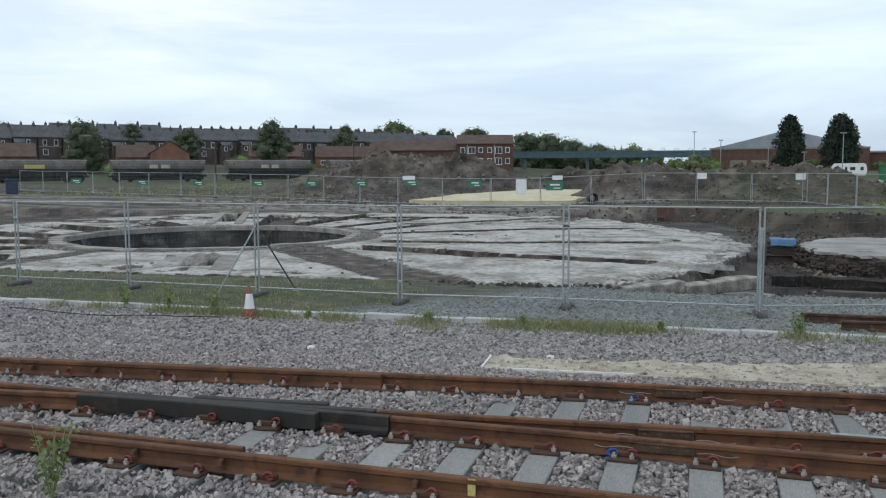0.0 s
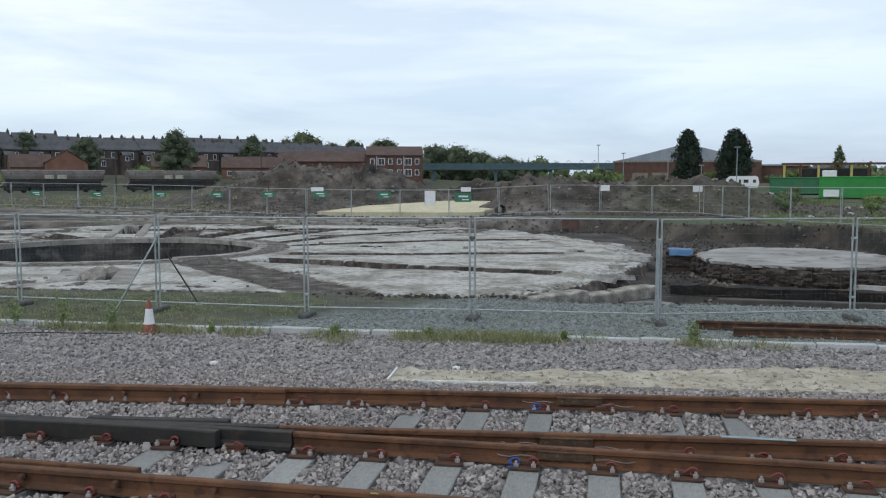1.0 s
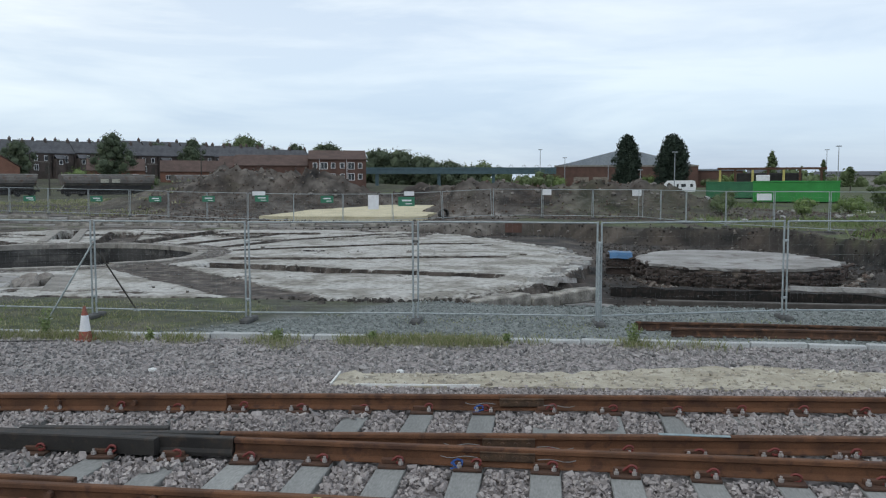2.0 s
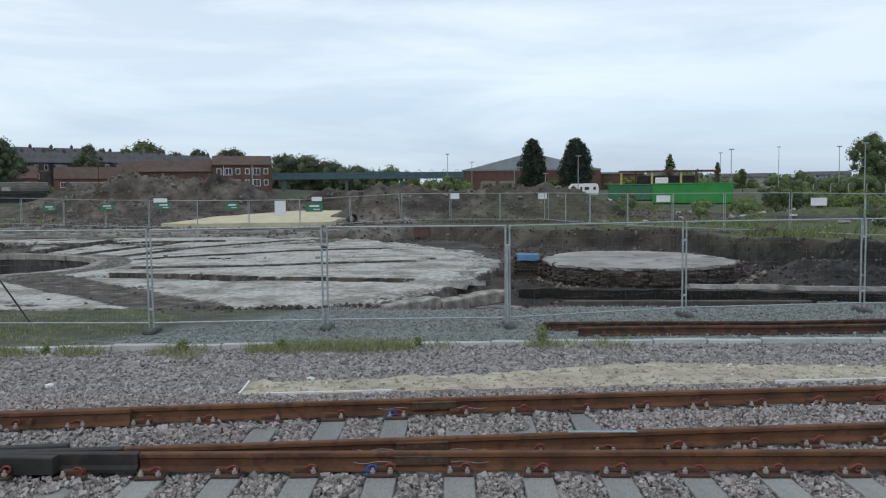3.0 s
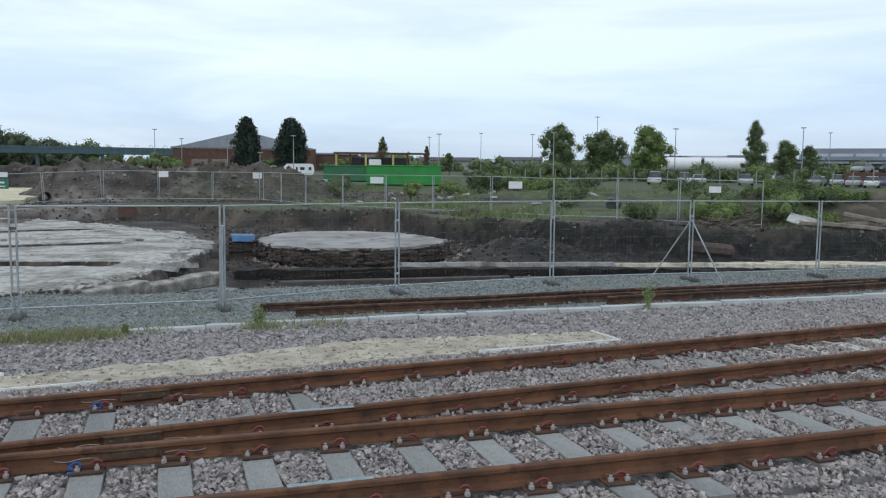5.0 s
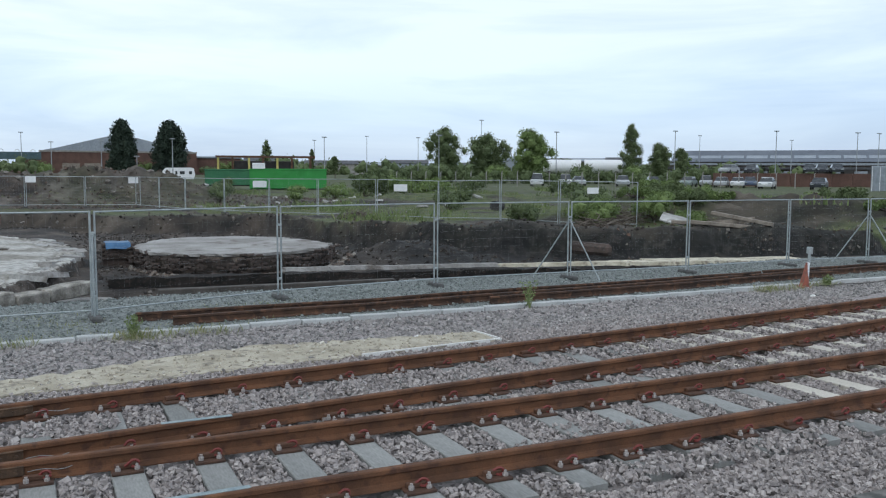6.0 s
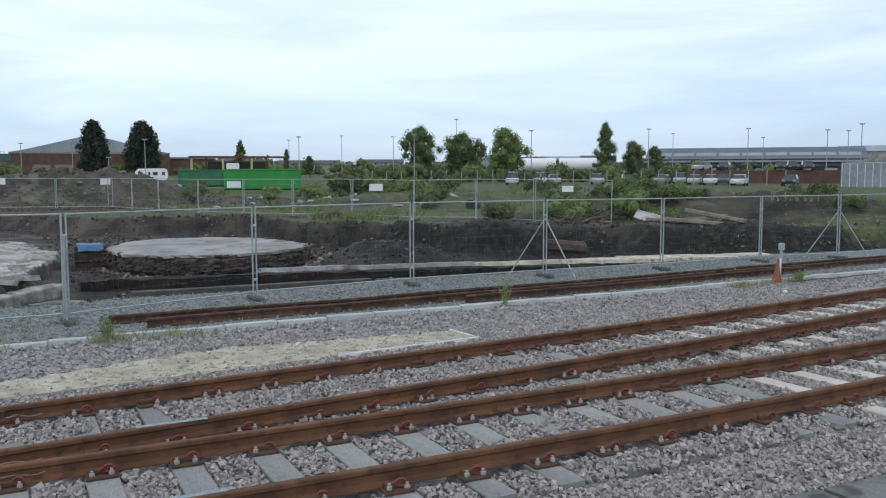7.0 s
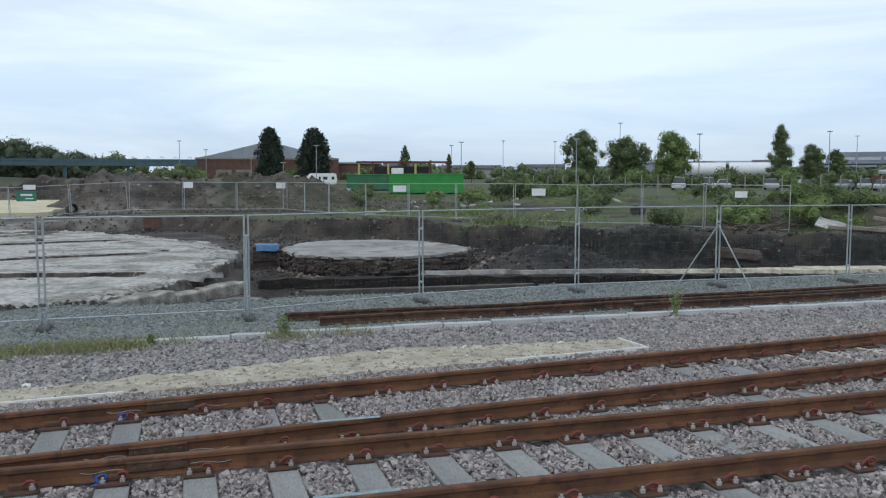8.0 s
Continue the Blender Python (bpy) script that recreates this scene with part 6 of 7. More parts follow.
# ---- buildings ----
def window(parent, x, y, z, w, h, bars=1):
    fr = part("window", box(x - w / 2, x + w / 2, y - 0.06, y + 0.04, z, z + h), M_FRAME, parent)
    for k in range(bars + 1):
        ww = (w - 0.16) / (bars + 1)
        x0 = x - w / 2 + 0.08 + k * (ww + 0.0) + 0.03
        part("pane", box(x0, x0 + ww - 0.06, y - 0.075, y - 0.062, z + 0.1, z + h - 0.1), M_PANE, fr)
    return fr


def gable_roof(w, d, z0, z1, over=0.3, thick=0.15):
    bm = bmesh.new()
    pts = [(-w / 2 - over * 0.3, -d / 2 - over, z0), (-w / 2 - over * 0.3, 0, z1), (-w / 2 - over * 0.3, d / 2 + over, z0), (-w / 2 - over * 0.3, d / 2 + over, z0 - thick), (-w / 2 - over * 0.3, 0, z1 - thick), (-w / 2 - over * 0.3, -d / 2 - over, z0 - thick)]
    a = [bm.verts.new(p) for p in pts]
    b = [bm.verts.new((-p[0], p[1], p[2])) for p in pts]
    for i in range(6):
        j = (i + 1) % 6
        bm.faces.new((a[i], a[j], b[j], b[i]))
    bm.faces.new((a[0], a[1], a[4], a[5]))
    bm.faces.new((a[1], a[2], a[3], a[4]))
    bm.faces.new((b[0], b[1], b[4], b[5]))
    bm.faces.new((b[1], b[2], b[3], b[4]))
    bmesh.ops.recalc_face_normals(bm, faces=bm.faces)
    return bm


def gable_walls(w, d, h, ridge):
    bm = bmesh.new()
    prof = [(-d / 2, -1.5), (d / 2, -1.5), (d / 2, h), (0, ridge), (-d / 2, h)]
    a = [bm.verts.new((-w / 2, y, z)) for y, z in prof]
    b = [bm.verts.new((w / 2, y, z)) for y, z in prof]
    for i in range(5):
        j = (i + 1) % 5
        bm.faces.new((a[i], a[j], b[j], b[i]))
    bm.faces.new(a)
    bm.faces.new(b)
    bmesh.ops.recalc_face_normals(bm, faces=bm.faces)
    return bm


def shifted(bm, dx, dy=0.0):
    bmesh.ops.translate(bm, verts=bm.verts, vec=(dx, dy, 0))
    return bm


def terrace_house(bay=True):
    root = thing("terraced_house", Matrix.Identity(4), "brown brick terraced house with slate roof and chimney", "house", "terraced houses")
    w, d, h = 5.4, 8.5, 5.0
    part("wall", gable_walls(w, d, h, h + 3.0), M_BRICK_BROWN, root)
    roof = part("roof", gable_roof(w, d, h + 0.12, h + 3.25), M_SLATE, root)
    ch = part("chimney", box(w / 2 - 0.6, w / 2 - 0.02, -0.55, 0.55, h + 2.0, h + 3.8, 0.03), M_BRICK_BROWN, roof)
    for k in range(3):
        part("chimney_pot", add_tube(bmesh.new(), (w / 2 - 0.3, -0.35 + 0.35 * k, h + 3.8), (w / 2 - 0.3, -0.35 + 0.35 * k, h + 4.2), 0.12, 7, 0.1), M_TILE, roof)
    if bay:
        window(root, -1.2, -d / 2, 3.1, 0.95, 1.4, 0)
        window(root, -1.1, -d / 2, 0.7, 1.2, 1.5, 1)
        window(root, 1.35, -d / 2, 3.1, 0.95, 1.4, 0)
        part("sill_band", box(-w / 2, w / 2, -d / 2 - 0.05, -d / 2 + 0.02, 2.75, 2.9), M_COPING, root)
    else:
        window(root, 0.7, -d / 2, 2.6, 0.8, 1.9, 0)
        window(root, -1.4, -d / 2 - 2.6, 2.1, 0.9, 1.2, 0)
        part("wing_roof", shifted(gable_roof(2.2, 2.8, 3.65, 4.6), -1.4, -d / 2 - 1.3), M_SLATE, root)
        part("rear_wing", box(-2.4, -0.4, -d / 2 - 2.6, -d / 2 + 0.1, -1.5, 3.6, 0.03), M_BRICK_BROWN, root)
    part("door", box(0.9, 1.8, -d / 2 - 0.05, -d / 2 + 0.02, -0.2, 2.0), M_DARKPOST, root)
    part("drainpipe", add_tube(bmesh.new(), (2.5, -d / 2 - 0.06, 0), (2.5, -d / 2 - 0.06, h), 0.05, 6), M_WAGON_DARK, root)
    return root


th = terrace_house()
th_plain = terrace_house(False)
L0, L1 = Vector((-176, 157)), Vector((-78, 264))
nh = 27
for i in range(nh):
    t = i / (nh - 1)
    p = L0.lerp(L1, t)
    z = 5.0 + 0.1 * t + 0.35 * ((i // 4) % 2) - 0.2 * ((i // 7) % 2)
    m = pose(p.x, p.y, z, 0, 0, 47.5)
    if i == 0:
        th.matrix_basis = m
    elif i == 1:
        th_plain.matrix_basis = m
    else:
        copy_thing(th_plain if i % 5 in (1, 3, 4) else th, m)
for i in range(24):
    t = i / 23
    p = Vector((-188, 172)).lerp(Vector((-96, 276)), t)
    copy_thing(th_plain, pose(p.x, p.y, 6.3 + 0.2 * t + 0.7 * ((i // 5) % 2), 0, 0, 47.5))


def bungalow(w, label):
    root = thing("brick_house", Matrix.Identity(4), label, "house", "low brick houses")
    d, h = 8.0, 2.9
    part("wall", gable_walls(w, d, h, h + 2.6), M_BRICK_ORANGE, root)
    part("roof", gable_roof(w, d, h + 0.12, h + 2.85), M_TILE, root)
    n = int(w / 3.2)
    for k in range(n):
        window(root, -w / 2 + (k + 0.5) * w / n, -d / 2, 1.0, 1.2, 1.2, 1)
    return root


for x, y, w, turn, z, lab in ((-131, 137.5, 9, 44, 2.0, "orange brick house with tiled roof behind wagons"), (-110.4, 160.4, 9, 128, 2.8, "orange brick gable end under a clay tile roof"), (-117, 158, 8, 42, 2.0, "low brick house with brown tiled roof"), (-95.5, 181, 12, 28, 2.3, "low red-tiled brick house behind wagons"), (-86.5, 197, 11, 24, 2.3, "low red-tiled brick house behind wagons"), (-76.5, 200.5, 11, 22, 2.3, "low red-tiled brick house beside spoil heaps")):
    b = bungalow(w, lab)
    b.matrix_basis = pose(x, y, z, 0, 0, turn)

flats = thing("brick_flats", pose(-56.5, 193, 0.3, 0, 0, 15), "long red brick block of flats with white windows", "apartment building")
part("wall", shifted(gable_walls(13, 10, 7.6, 9.6), 8.5), M_BRICK, flats)
part("roof", shifted(gable_roof(13, 10, 7.75, 9.9), 8.5), M_TILE, flats)
part("wing_wall", shifted(gable_walls(16.9, 9, 6.2, 8.6), -6.5), M_BRICK, flats)
part("wing_roof", shifted(gable_roof(16.4, 9, 6.3, 8.8), -6.5), M_TILE, flats)
for k in range(6):
    for s in range(2):
        if k in (1, 4):
            window(flats, 3.4 + k * 2.05, -5, 2.9 + s * 2.5, 1.6, 1.6, 1)
        else:
            window(flats, 3.4 + k * 2.05, -5, 3.1 + s * 2.5, 1.0, 1.3, 0)
for k in (5, 7):
    part("drainpipe", add_tube(bmesh.new(), (4.4 + (k - 5) * 3.1, -5.07, 0), (4.4 + (k - 5) * 3.1, -5.07, 7.6), 0.06, 6), M_FRAME, flats)
extra = thing("brick_house", pose(-70, 190, 1.0, 0, 0, 17), "red brick house wing with tiled roof", "house")
part("wall", gable_walls(9, 9, 5.0, 7.6), M_BRICK, extra)
part("roof", gable_roof(9, 9, 5.1, 7.8), M_TILE, extra)
bm = box(-1.6, 1.6, -0.1, 1.2, 0, 1.7, 0.05)
ob = tagged(part("white_dormer", bm, M_FRAME), "white boxy dormer on a distant roof", "dormer")
ob.matrix_basis = pose(-79.5, 208, 6.9, 0, 0, 20)

# industrial shed with grey gable
shed = thing("industrial_shed", pose(21.5, 236, 0.8, 0, 0, -2), "wide red brick industrial shed with grey sheet gable", "shed")
part("brick_wall", box(-18.5, 18.5, -8, 8, -1, 6.4), M_BRICK, shed)
part("parapet", box(-18.6, 18.6, -8.15, -7.95, 6.1, 6.5), M_COPING, shed)
bm = bmesh.new()
prof = [(-18.5, 6.4), (18.5, 6.4), (14.5, 7.2), (0, 10.9), (-14.5, 7.2)]
a = [bm.verts.new((x, -7.6, z)) for x, z in prof]
b = [bm.verts.new((x, 24, z)) for x, z in prof]
for i in range(5):
    bm.faces.new((a[i], a[(i + 1) % 5], b[(i + 1) % 5], b[i]))
bm.faces.new(a)
bm.faces.new(b)
bmesh.ops.recalc_face_normals(bm, faces=bm.faces)
part("sheet_gable", bm, M_METAL_ROOF, shed, "grey profiled sheet gable and roof")
for k in range(18):
    x = -16 + k * 1.9
    part("sheet_rib", box(x - 0.04, x + 0.04, -7.68, -7.6, 6.5, 6.5 + max(0.2, 4.3 * (1 - abs(x) / 18.5))), M_METAL_ROOF, shed)
for k in range(2):
    part("shutter", box(-13.5 + k * 5, -9.5 + k * 5, -8.08, -7.95, 0.4, 3.4), M_TIMBER, shed, "brown roller shutter")
part("side_bay", box(18.5, 30, -6, 6, -1, 5.0), M_BRICK, shed)
part("side_roof", box(18.3, 30.4, -6.4, 6.4, 5.0, 5.5, 0.1), M_METAL_ROOF, shed)
part("left_bay", box(-24, -18.5, -2, 10, -1, 5.4), M_BRICK, shed)

# footbridge in teal steel
br = thing("steel_bridge", pose(-21, 218, 0, 0, 0, 5), "long dark teal steel footbridge on posts", "bridge")
part("deck_beam", box(-26, 24, -1.2, 1.2, 4.9, 6.1, 0.05), M_TEAL, br)
part("parapet", box(-26, 24, -1.28, -1.2, 6.1, 6.6), M_TEAL, br)
for x in (-22, -6, 8, 20):
    part("post", box(x - 0.4, x + 0.4, -0.5, 0.5, -2, 4.9), M_TEAL, br)
for k in range(9):
    x = -4 + k * 3.3
    pts = [(x - 0.5, 0, 6.5), (x - 0.4, 0, 7.0), (x, 0, 7.25), (x + 0.4, 0, 7.0), (x + 0.5, 0, 6.5)]
    part("hoop", tube_path(pts, 0.06, 5), M_LAMP, br)


# ---- coal hopper wagons ----
def wagon():
    root = thing("hopper_wagon", Matrix.Identity(4), "dusty grey coal hopper wagon on black bogies", "wagon", "hopper wagons")
    L = 15.2
    bm = bmesh.new()
    prof = [(-1.3, 1.75), (1.3, 1.75), (1.48, 2.15), (1.5, 2.6), (1.38, 3.05), (1.08, 3.38), (0.6, 3.55), (-0.6, 3.55), (-1.08, 3.38), (-1.38, 3.05), (-1.5, 2.6), (-1.48, 2.15)]
    a = [bm.verts.new((-L / 2 + 0.25 + 0.35 * (3.55 - z) / 1.8, y, z)) for y, z in prof]
    b = [bm.verts.new((L / 2 - 0.25 - 0.35 * (3.55 - z) / 1.8, y, z)) for y, z in prof]
    for i in range(12):
        bm.faces.new((a[i], a[(i + 1) % 12], b[(i + 1) % 12], b[i]))
    bm.faces.new(a)
    bm.faces.new(b)
    bmesh.ops.recalc_face_normals(bm, faces=bm.faces)
    part("barrel_body", bm, M_WAGON, root, "dusty brown-grey rounded upper body")
    part("lower_body", box(-L / 2 + 0.9, L / 2 - 0.9, -1.25, 1.25, 0.95, 1.78, 0.05), M_WAGON_DARK, root)
    part("body_rib", box(-L / 2 + 0.5, L / 2 - 0.5, -1.54, -1.44, 2.0, 2.12, 0.01), M_WAGON_DARK, root)
    # the pale colour here paints the sunlit top edge of the body
    part("top_rail", box(-L / 2 + 0.2, L / 2 - 0.2, -1.16, -0.95, 3.36, 3.5, 0.04), M_PAD_DULL, root, "pale top rail with the sunlit edge put into its colour")
    part("underframe", box(-L / 2, L / 2, -1.1, 1.1, 0.8, 1.1, 0.02), M_WAGON_DARK, root)
    part("discharge_chute", box(-3.6, 3.6, -1.0, 1.0, 0.25, 0.95, 0.05), M_WAGON_DARK, root)
    for x in (-5.4, 5.4):
        bg = part("bogie", box(x - 1.6, x + 1.6, -1.1, 1.1, 0.35, 0.8, 0.05), M_WAGON_DARK, root)
        for dx in (-0.95, 0.95):
            part("wheel", add_tube(bmesh.new(), (x + dx, -0.85, 0.46), (x + dx, -0.72, 0.46), 0.46, 16), M_WAGON_DARK, bg)
    part("end_strut", add_tube(bmesh.new(), (L / 2, -1.2, 1.1), (L / 2 - 1.2, -1.2, 2.6), 0.08, 6), M_PAD_DULL, root)
    part("end_strut", add_tube(bmesh.new(), (-L / 2, -1.2, 1.1), (-L / 2 + 1.2, -1.2, 2.6), 0.08, 6), M_PAD_DULL, root)
    return root


wg = wagon()
M_FADED = mat("faded_cream_panel", (0.34, 0.33, 0.26), (0.50, 0.49, 0.42), 1.2, 0.8, 0.1, 20, c3=(0.2, 0.19, 0.16))
for i, (x, y, turn) in enumerate(((-97.2, 106.6, 44), (-84.2, 119.3, 44), (-71.2, 132.0, 44), (-58.2, 144.7, 44), (-110.2, 93.9, 44), (-66, 323, 12), (-55.4, 345.2, 10))):
    m = pose(x, y, gz(x, y) + 0.02 if i < 5 else 0.0, 0, 0, turn)
    if i == 0:
        wg.matrix_basis = m
    else:
        copy_thing(wg, m)
for x, y, turn, w, mt in ((-97.2, 106.6, 0, 2.8, M_YELLOW), (-84.2, 119.3, -0.9, 1.3, M_FADED), (-84.2, 119.3, 0.9, 1.4, M_FADED), (-71.2, 132.0, -0.9, 1.3, M_FADED), (-71.2, 132.0, 0.9, 1.3, M_FADED)):
    bm = box(-w / 2, w / 2, -0.02, 0.02, -0.3, 0.3, 0.005)
    ob = tagged(part("wagon_panel", bm, mt), "faded painted panel on the side of a wagon", "panel", "wagon panels")
    ob.matrix_basis = pose(x + turn * 0.719 + 1.55 * 0.695, y + turn * 0.695 - 1.55 * 0.719, gz(x, y) + 2.5, 0, 0, 44)


# ---- lamp posts and poles ----
def lamp_post(x, y, top, label="slim grey lamp post with flat twin head"):
    z0 = gz(x, y)
    root = thing("lamp_post", pose(x, y, z0), label, "lamp post", "lamp posts")
    h = top - z0
    part("column", add_tube(bmesh.new(), (0, 0, -0.2), (0, 0, h), 0.10, 8, 0.06), M_LAMP, root)
    part("lamp_head", box(-0.45, 0.45, -0.25, 0.25, h - 0.05, h + 0.12, 0.04), M_LAMP, root)
    return root


for x, y, top in ((62.3, 198, 9.9), (52.5, 160.4, 9.1), (78.8, 206, 11.5), (80.2, 177, 10.2), (59.3, 122.7, 8.2), (93.3, 171, 14.2), (86.3, 129.7, 9.7), (111.4, 126.9, 10.4), (150, 162, 11.7), (124.3, 114.3, 10.2), (133, 104, 9.7), (126, 92, 10.0), (166, 148, 10.5), (144, 108, 10.0), (4.4, 187, 8.0), (12.4, 169, 7.8), (22.4, 151, 7.8), (-1.0, 200, 10.3), (17.6, 160, 4.9)):
    lamp_post(x, y, top)
for x, y, h in ((-84.5, 137, 7.2), (-62, 160, 6.6), (-71, 170, 8.4)):
    bm = add_tube(bmesh.new(), (0, 0, -1), (0, 0, h), 0.16, 7, 0.1)
    ob = tagged(part("wooden_pole", bm, M_DARKPOST), "plain dark wooden pole near the wagons", "pole", "wooden poles")
    ob.matrix_basis = pose(x, y, 0)


# ---- skips, gantry, caravan, cars ----
def skip(L, h, label, paint):
    root = thing("skip_container", Matrix.Identity(4), label, "container", "green containers")
    part("body", box(-L / 2, L / 2, -1.1, 1.1, 0.12, h, 0.04), paint, root)
    part("top_rim", box(-L / 2 - 0.06, L / 2 + 0.06, -1.18, 1.18, h - 0.08, h + 0.06, 0.03), paint, root)
    n = int(L / 0.6)
    for k in range(n + 1):
        x = -L / 2 + 0.05 + k * (L - 0.1) / n
        part("side_rib", box(x - 0.05, x + 0.05, -1.17, -1.1, 0.12, h - 0.08), paint, root)
    part("skid", box(-L / 2, L / 2, -0.6, 0.6, 0, 0.12), M_WAGON_DARK, root)
    return root


skip(4.8, 1.75, "dull green steel skip behind scrub", mat("dull_green_paint", (0.025, 0.13, 0.06), (0.035, 0.17, 0.075), 1.0, 0.6, 0.1)).matrix_basis = pose(19.6, 92.9, 0.75, 0, 0, -14)
skip(8.2, 2.2, "bright green ribbed steel container on rough ground", M_GREEN_SKIP).matrix_basis = pose(25.7, 91.0, 0.38, 0, 0, -15)
gan = thing("steel_gantry", pose(41.8, 164, 0.4, 0, 0, -12), "low brown and yellow steel gantry frame", "gantry")
part("beam", box(-9.5, 9.5, -0.3, 0.3, 4.6, 5.0), M_RUST_DARK, gan)
for k, x in enumerate((-9, -6.3, -3.2, -0.5, 2.2, 5.0, 8.6)):
    part("post", box(x - 0.2, x + 0.2, -0.2, 0.2, -0.5, 4.6), M_YELLOW if k % 2 == 0 and k < 5 else M_RUST_DARK, gan)
part("cabin", box(-2.6, -0.2, -0.9, 0.9, 1.2, 3.6, 0.1), M_WHITE, gan)
bm = box(-6, 5.5, 1.2, 4, -0.5, 4.0, 0.1)
part("dark_shed", bm, M_WAGON_DARK, gan)

cv = thing("caravan", pose(24.3, 157.2, 0.45, 0, 0, -8), "white touring caravan parked behind spoil heap", "caravan")
bm = bmesh.new()
prof = [(-2.75, 0.5), (2.55, 0.5), (2.8, 1.3), (2.6, 2.35), (2.2, 2.55), (-2.2, 2.5), (-2.75, 1.9), (-2.9, 1.0)]
a = [bm.verts.new((x, -1.1, z)) for x, z in prof]
b = [bm.verts.new((x, 1.1, z)) for x, z in prof]
for i in range(8):
    bm.faces.new((a[i], a[(i + 1) % 8], b[(i + 1) % 8], b[i]))
bm.faces.new(a)
bm.faces.new(b)
bmesh.ops.recalc_face_normals(bm, faces=bm.faces)
part("body", bm, M_WHITE, cv)
for x, w in ((-1.9, 0.7), (-0.4, 0.35), (0.6, 0.8), (2.0, 0.5)):
    part("window", box(x - w / 2, x + w / 2, -1.13, -1.1, 1.35, 1.9), M_PANE, cv)
for x in (-0.5, 0.5):
    part("wheel", add_tube(bmesh.new(), (x, -1.1, 0.3), (x, -0.9, 0.3), 0.3, 14), M_TYRE, cv)

CAR_PAINT = {}


def car(x, y, z, turn, colour, tall=0.0, label="parked car"):
    key = colour
    if key not in CAR_PAINT:
        CAR_PAINT[key] = mat("car_paint", colour, tuple(c * 0.9 for c in colour), 1.5, 0.3, 0.0)
    root = thing("car", pose(x, y, z, 0, 0, turn), label, "car", "parked cars")
    bm = bmesh.new()
    low = [(-2.05, 0.30), (2.05, 0.30), (2.1, 0.62), (1.9, 0.82), (1.0, 0.92 + tall * 0.1), (-1.9, 0.95), (-2.1, 0.7)]
    a = [bm.verts.new((px, -0.86, pz)) for px, pz in low]
    b = [bm.verts.new((px, 0.86, pz)) for px, pz in low]
    k = len(low)
    for i in range(k):
        bm.faces.new((a[i], a[(i + 1) % k], b[(i + 1) % k], b[i]))
    bm.faces.new(a)
    bm.faces.new(b)
    bmesh.ops.recalc_face_normals(bm, faces=bm.faces)
    bmesh.ops.bevel(bm, geom=list(bm.edges), offset=0.05, segments=2, affect="EDGES")
    part("body", bm, CAR_PAINT[key], root)
    bm = bmesh.new()
    top = [(-1.75, 0.93), (1.05, 0.9), (0.45, 1.40 + tall), (-1.3, 1.42 + tall)]
    a = [bm.verts.new((px, -0.80 if pz < 1 else -0.62, pz)) for px, pz in top]
    b = [bm.verts.new((px, 0.80 if pz < 1 else 0.62, pz)) for px, pz in top]
    for i in range(4):
        bm.faces.new((a[i], a[(i + 1) % 4], b[(i + 1) % 4], b[i]))
    bm.faces.new(a)
    bm.faces.new(b)
    bmesh.ops.recalc_face_normals(bm, faces=bm.faces)
    part("glass_cabin", bm, M_PANE, root)
    part("roof", box(-1.32, 0.46, -0.63, 0.63, 1.39 + tall, 1.45 + tall, 0.02), CAR_PAINT[key], root)
    for wx in (-1.3, 1.3):
        for wy in (-0.88, 0.70):
            part("wheel", add_tube(bmesh.new(), (wx, wy, 0.31), (wx, wy + 0.18, 0.31), 0.31, 14), M_TYRE, root)
    for wy in (-0.6, 0.6):
        part("headlight", box(2.02, 2.1, wy - 0.18, wy + 0.18, 0.60, 0.74, 0.01), M_GALV, root)
    return root


SILVER, WHITEC, DARK, BLUEC, GREYG = (0.42, 0.44, 0.46), (0.66, 0.67, 0.68), (0.04, 0.045, 0.055), (0.10, 0.13, 0.20), (0.22, 0.27, 0.25)
for x, y, k, turn, col, tall, lab in (
        (56.2, 88.5, 1.15, 235, WHITEC, 0.35, "white van parked at the edge of scrub"), (61.8, 90.7, 1.15, 240, WHITEC, 0.3, "white van parked in a row of cars"), (63.3, 89.8, 1.15, 240, SILVER, 0, "silver car parked in a row"), (66.5, 85.0, 1.15, 235, SILVER, 0.1, "silver hatchback parked on its own"), (73.8, 88.0, 1.15, 240, DARK, 0, "dark car parked by a hedge"),
        (73.8, 81.4, 1.15, 215, GREYG, 0, "grey-green car parked in a row"), (76.7, 81.4, 1.15, 225, SILVER, 0.2, "silver estate car parked in a row"), (75.3, 77.3, 1.15, 220, SILVER, 0, "silver car parked in a row"), (75.2, 74.6, 1.15, 222, WHITEC, 0, "white car parked in a row"), (78, 75.4, 1.15, 225, BLUEC, 0, "dark blue car parked in a row"), (74.5, 69.5, 1.15, 215, WHITEC, 0, "white saloon car parked in a row"), (76.5, 71.5, 1.18, 220, SILVER, 0, "silver car parked in a row"), (76.5, 64.2, 1.12, 215, DARK, 0, "dark car half hidden by grass")):
    car(x * k, y * k, gz(x * k, y * k) + 0.02, turn, col, tall, lab)
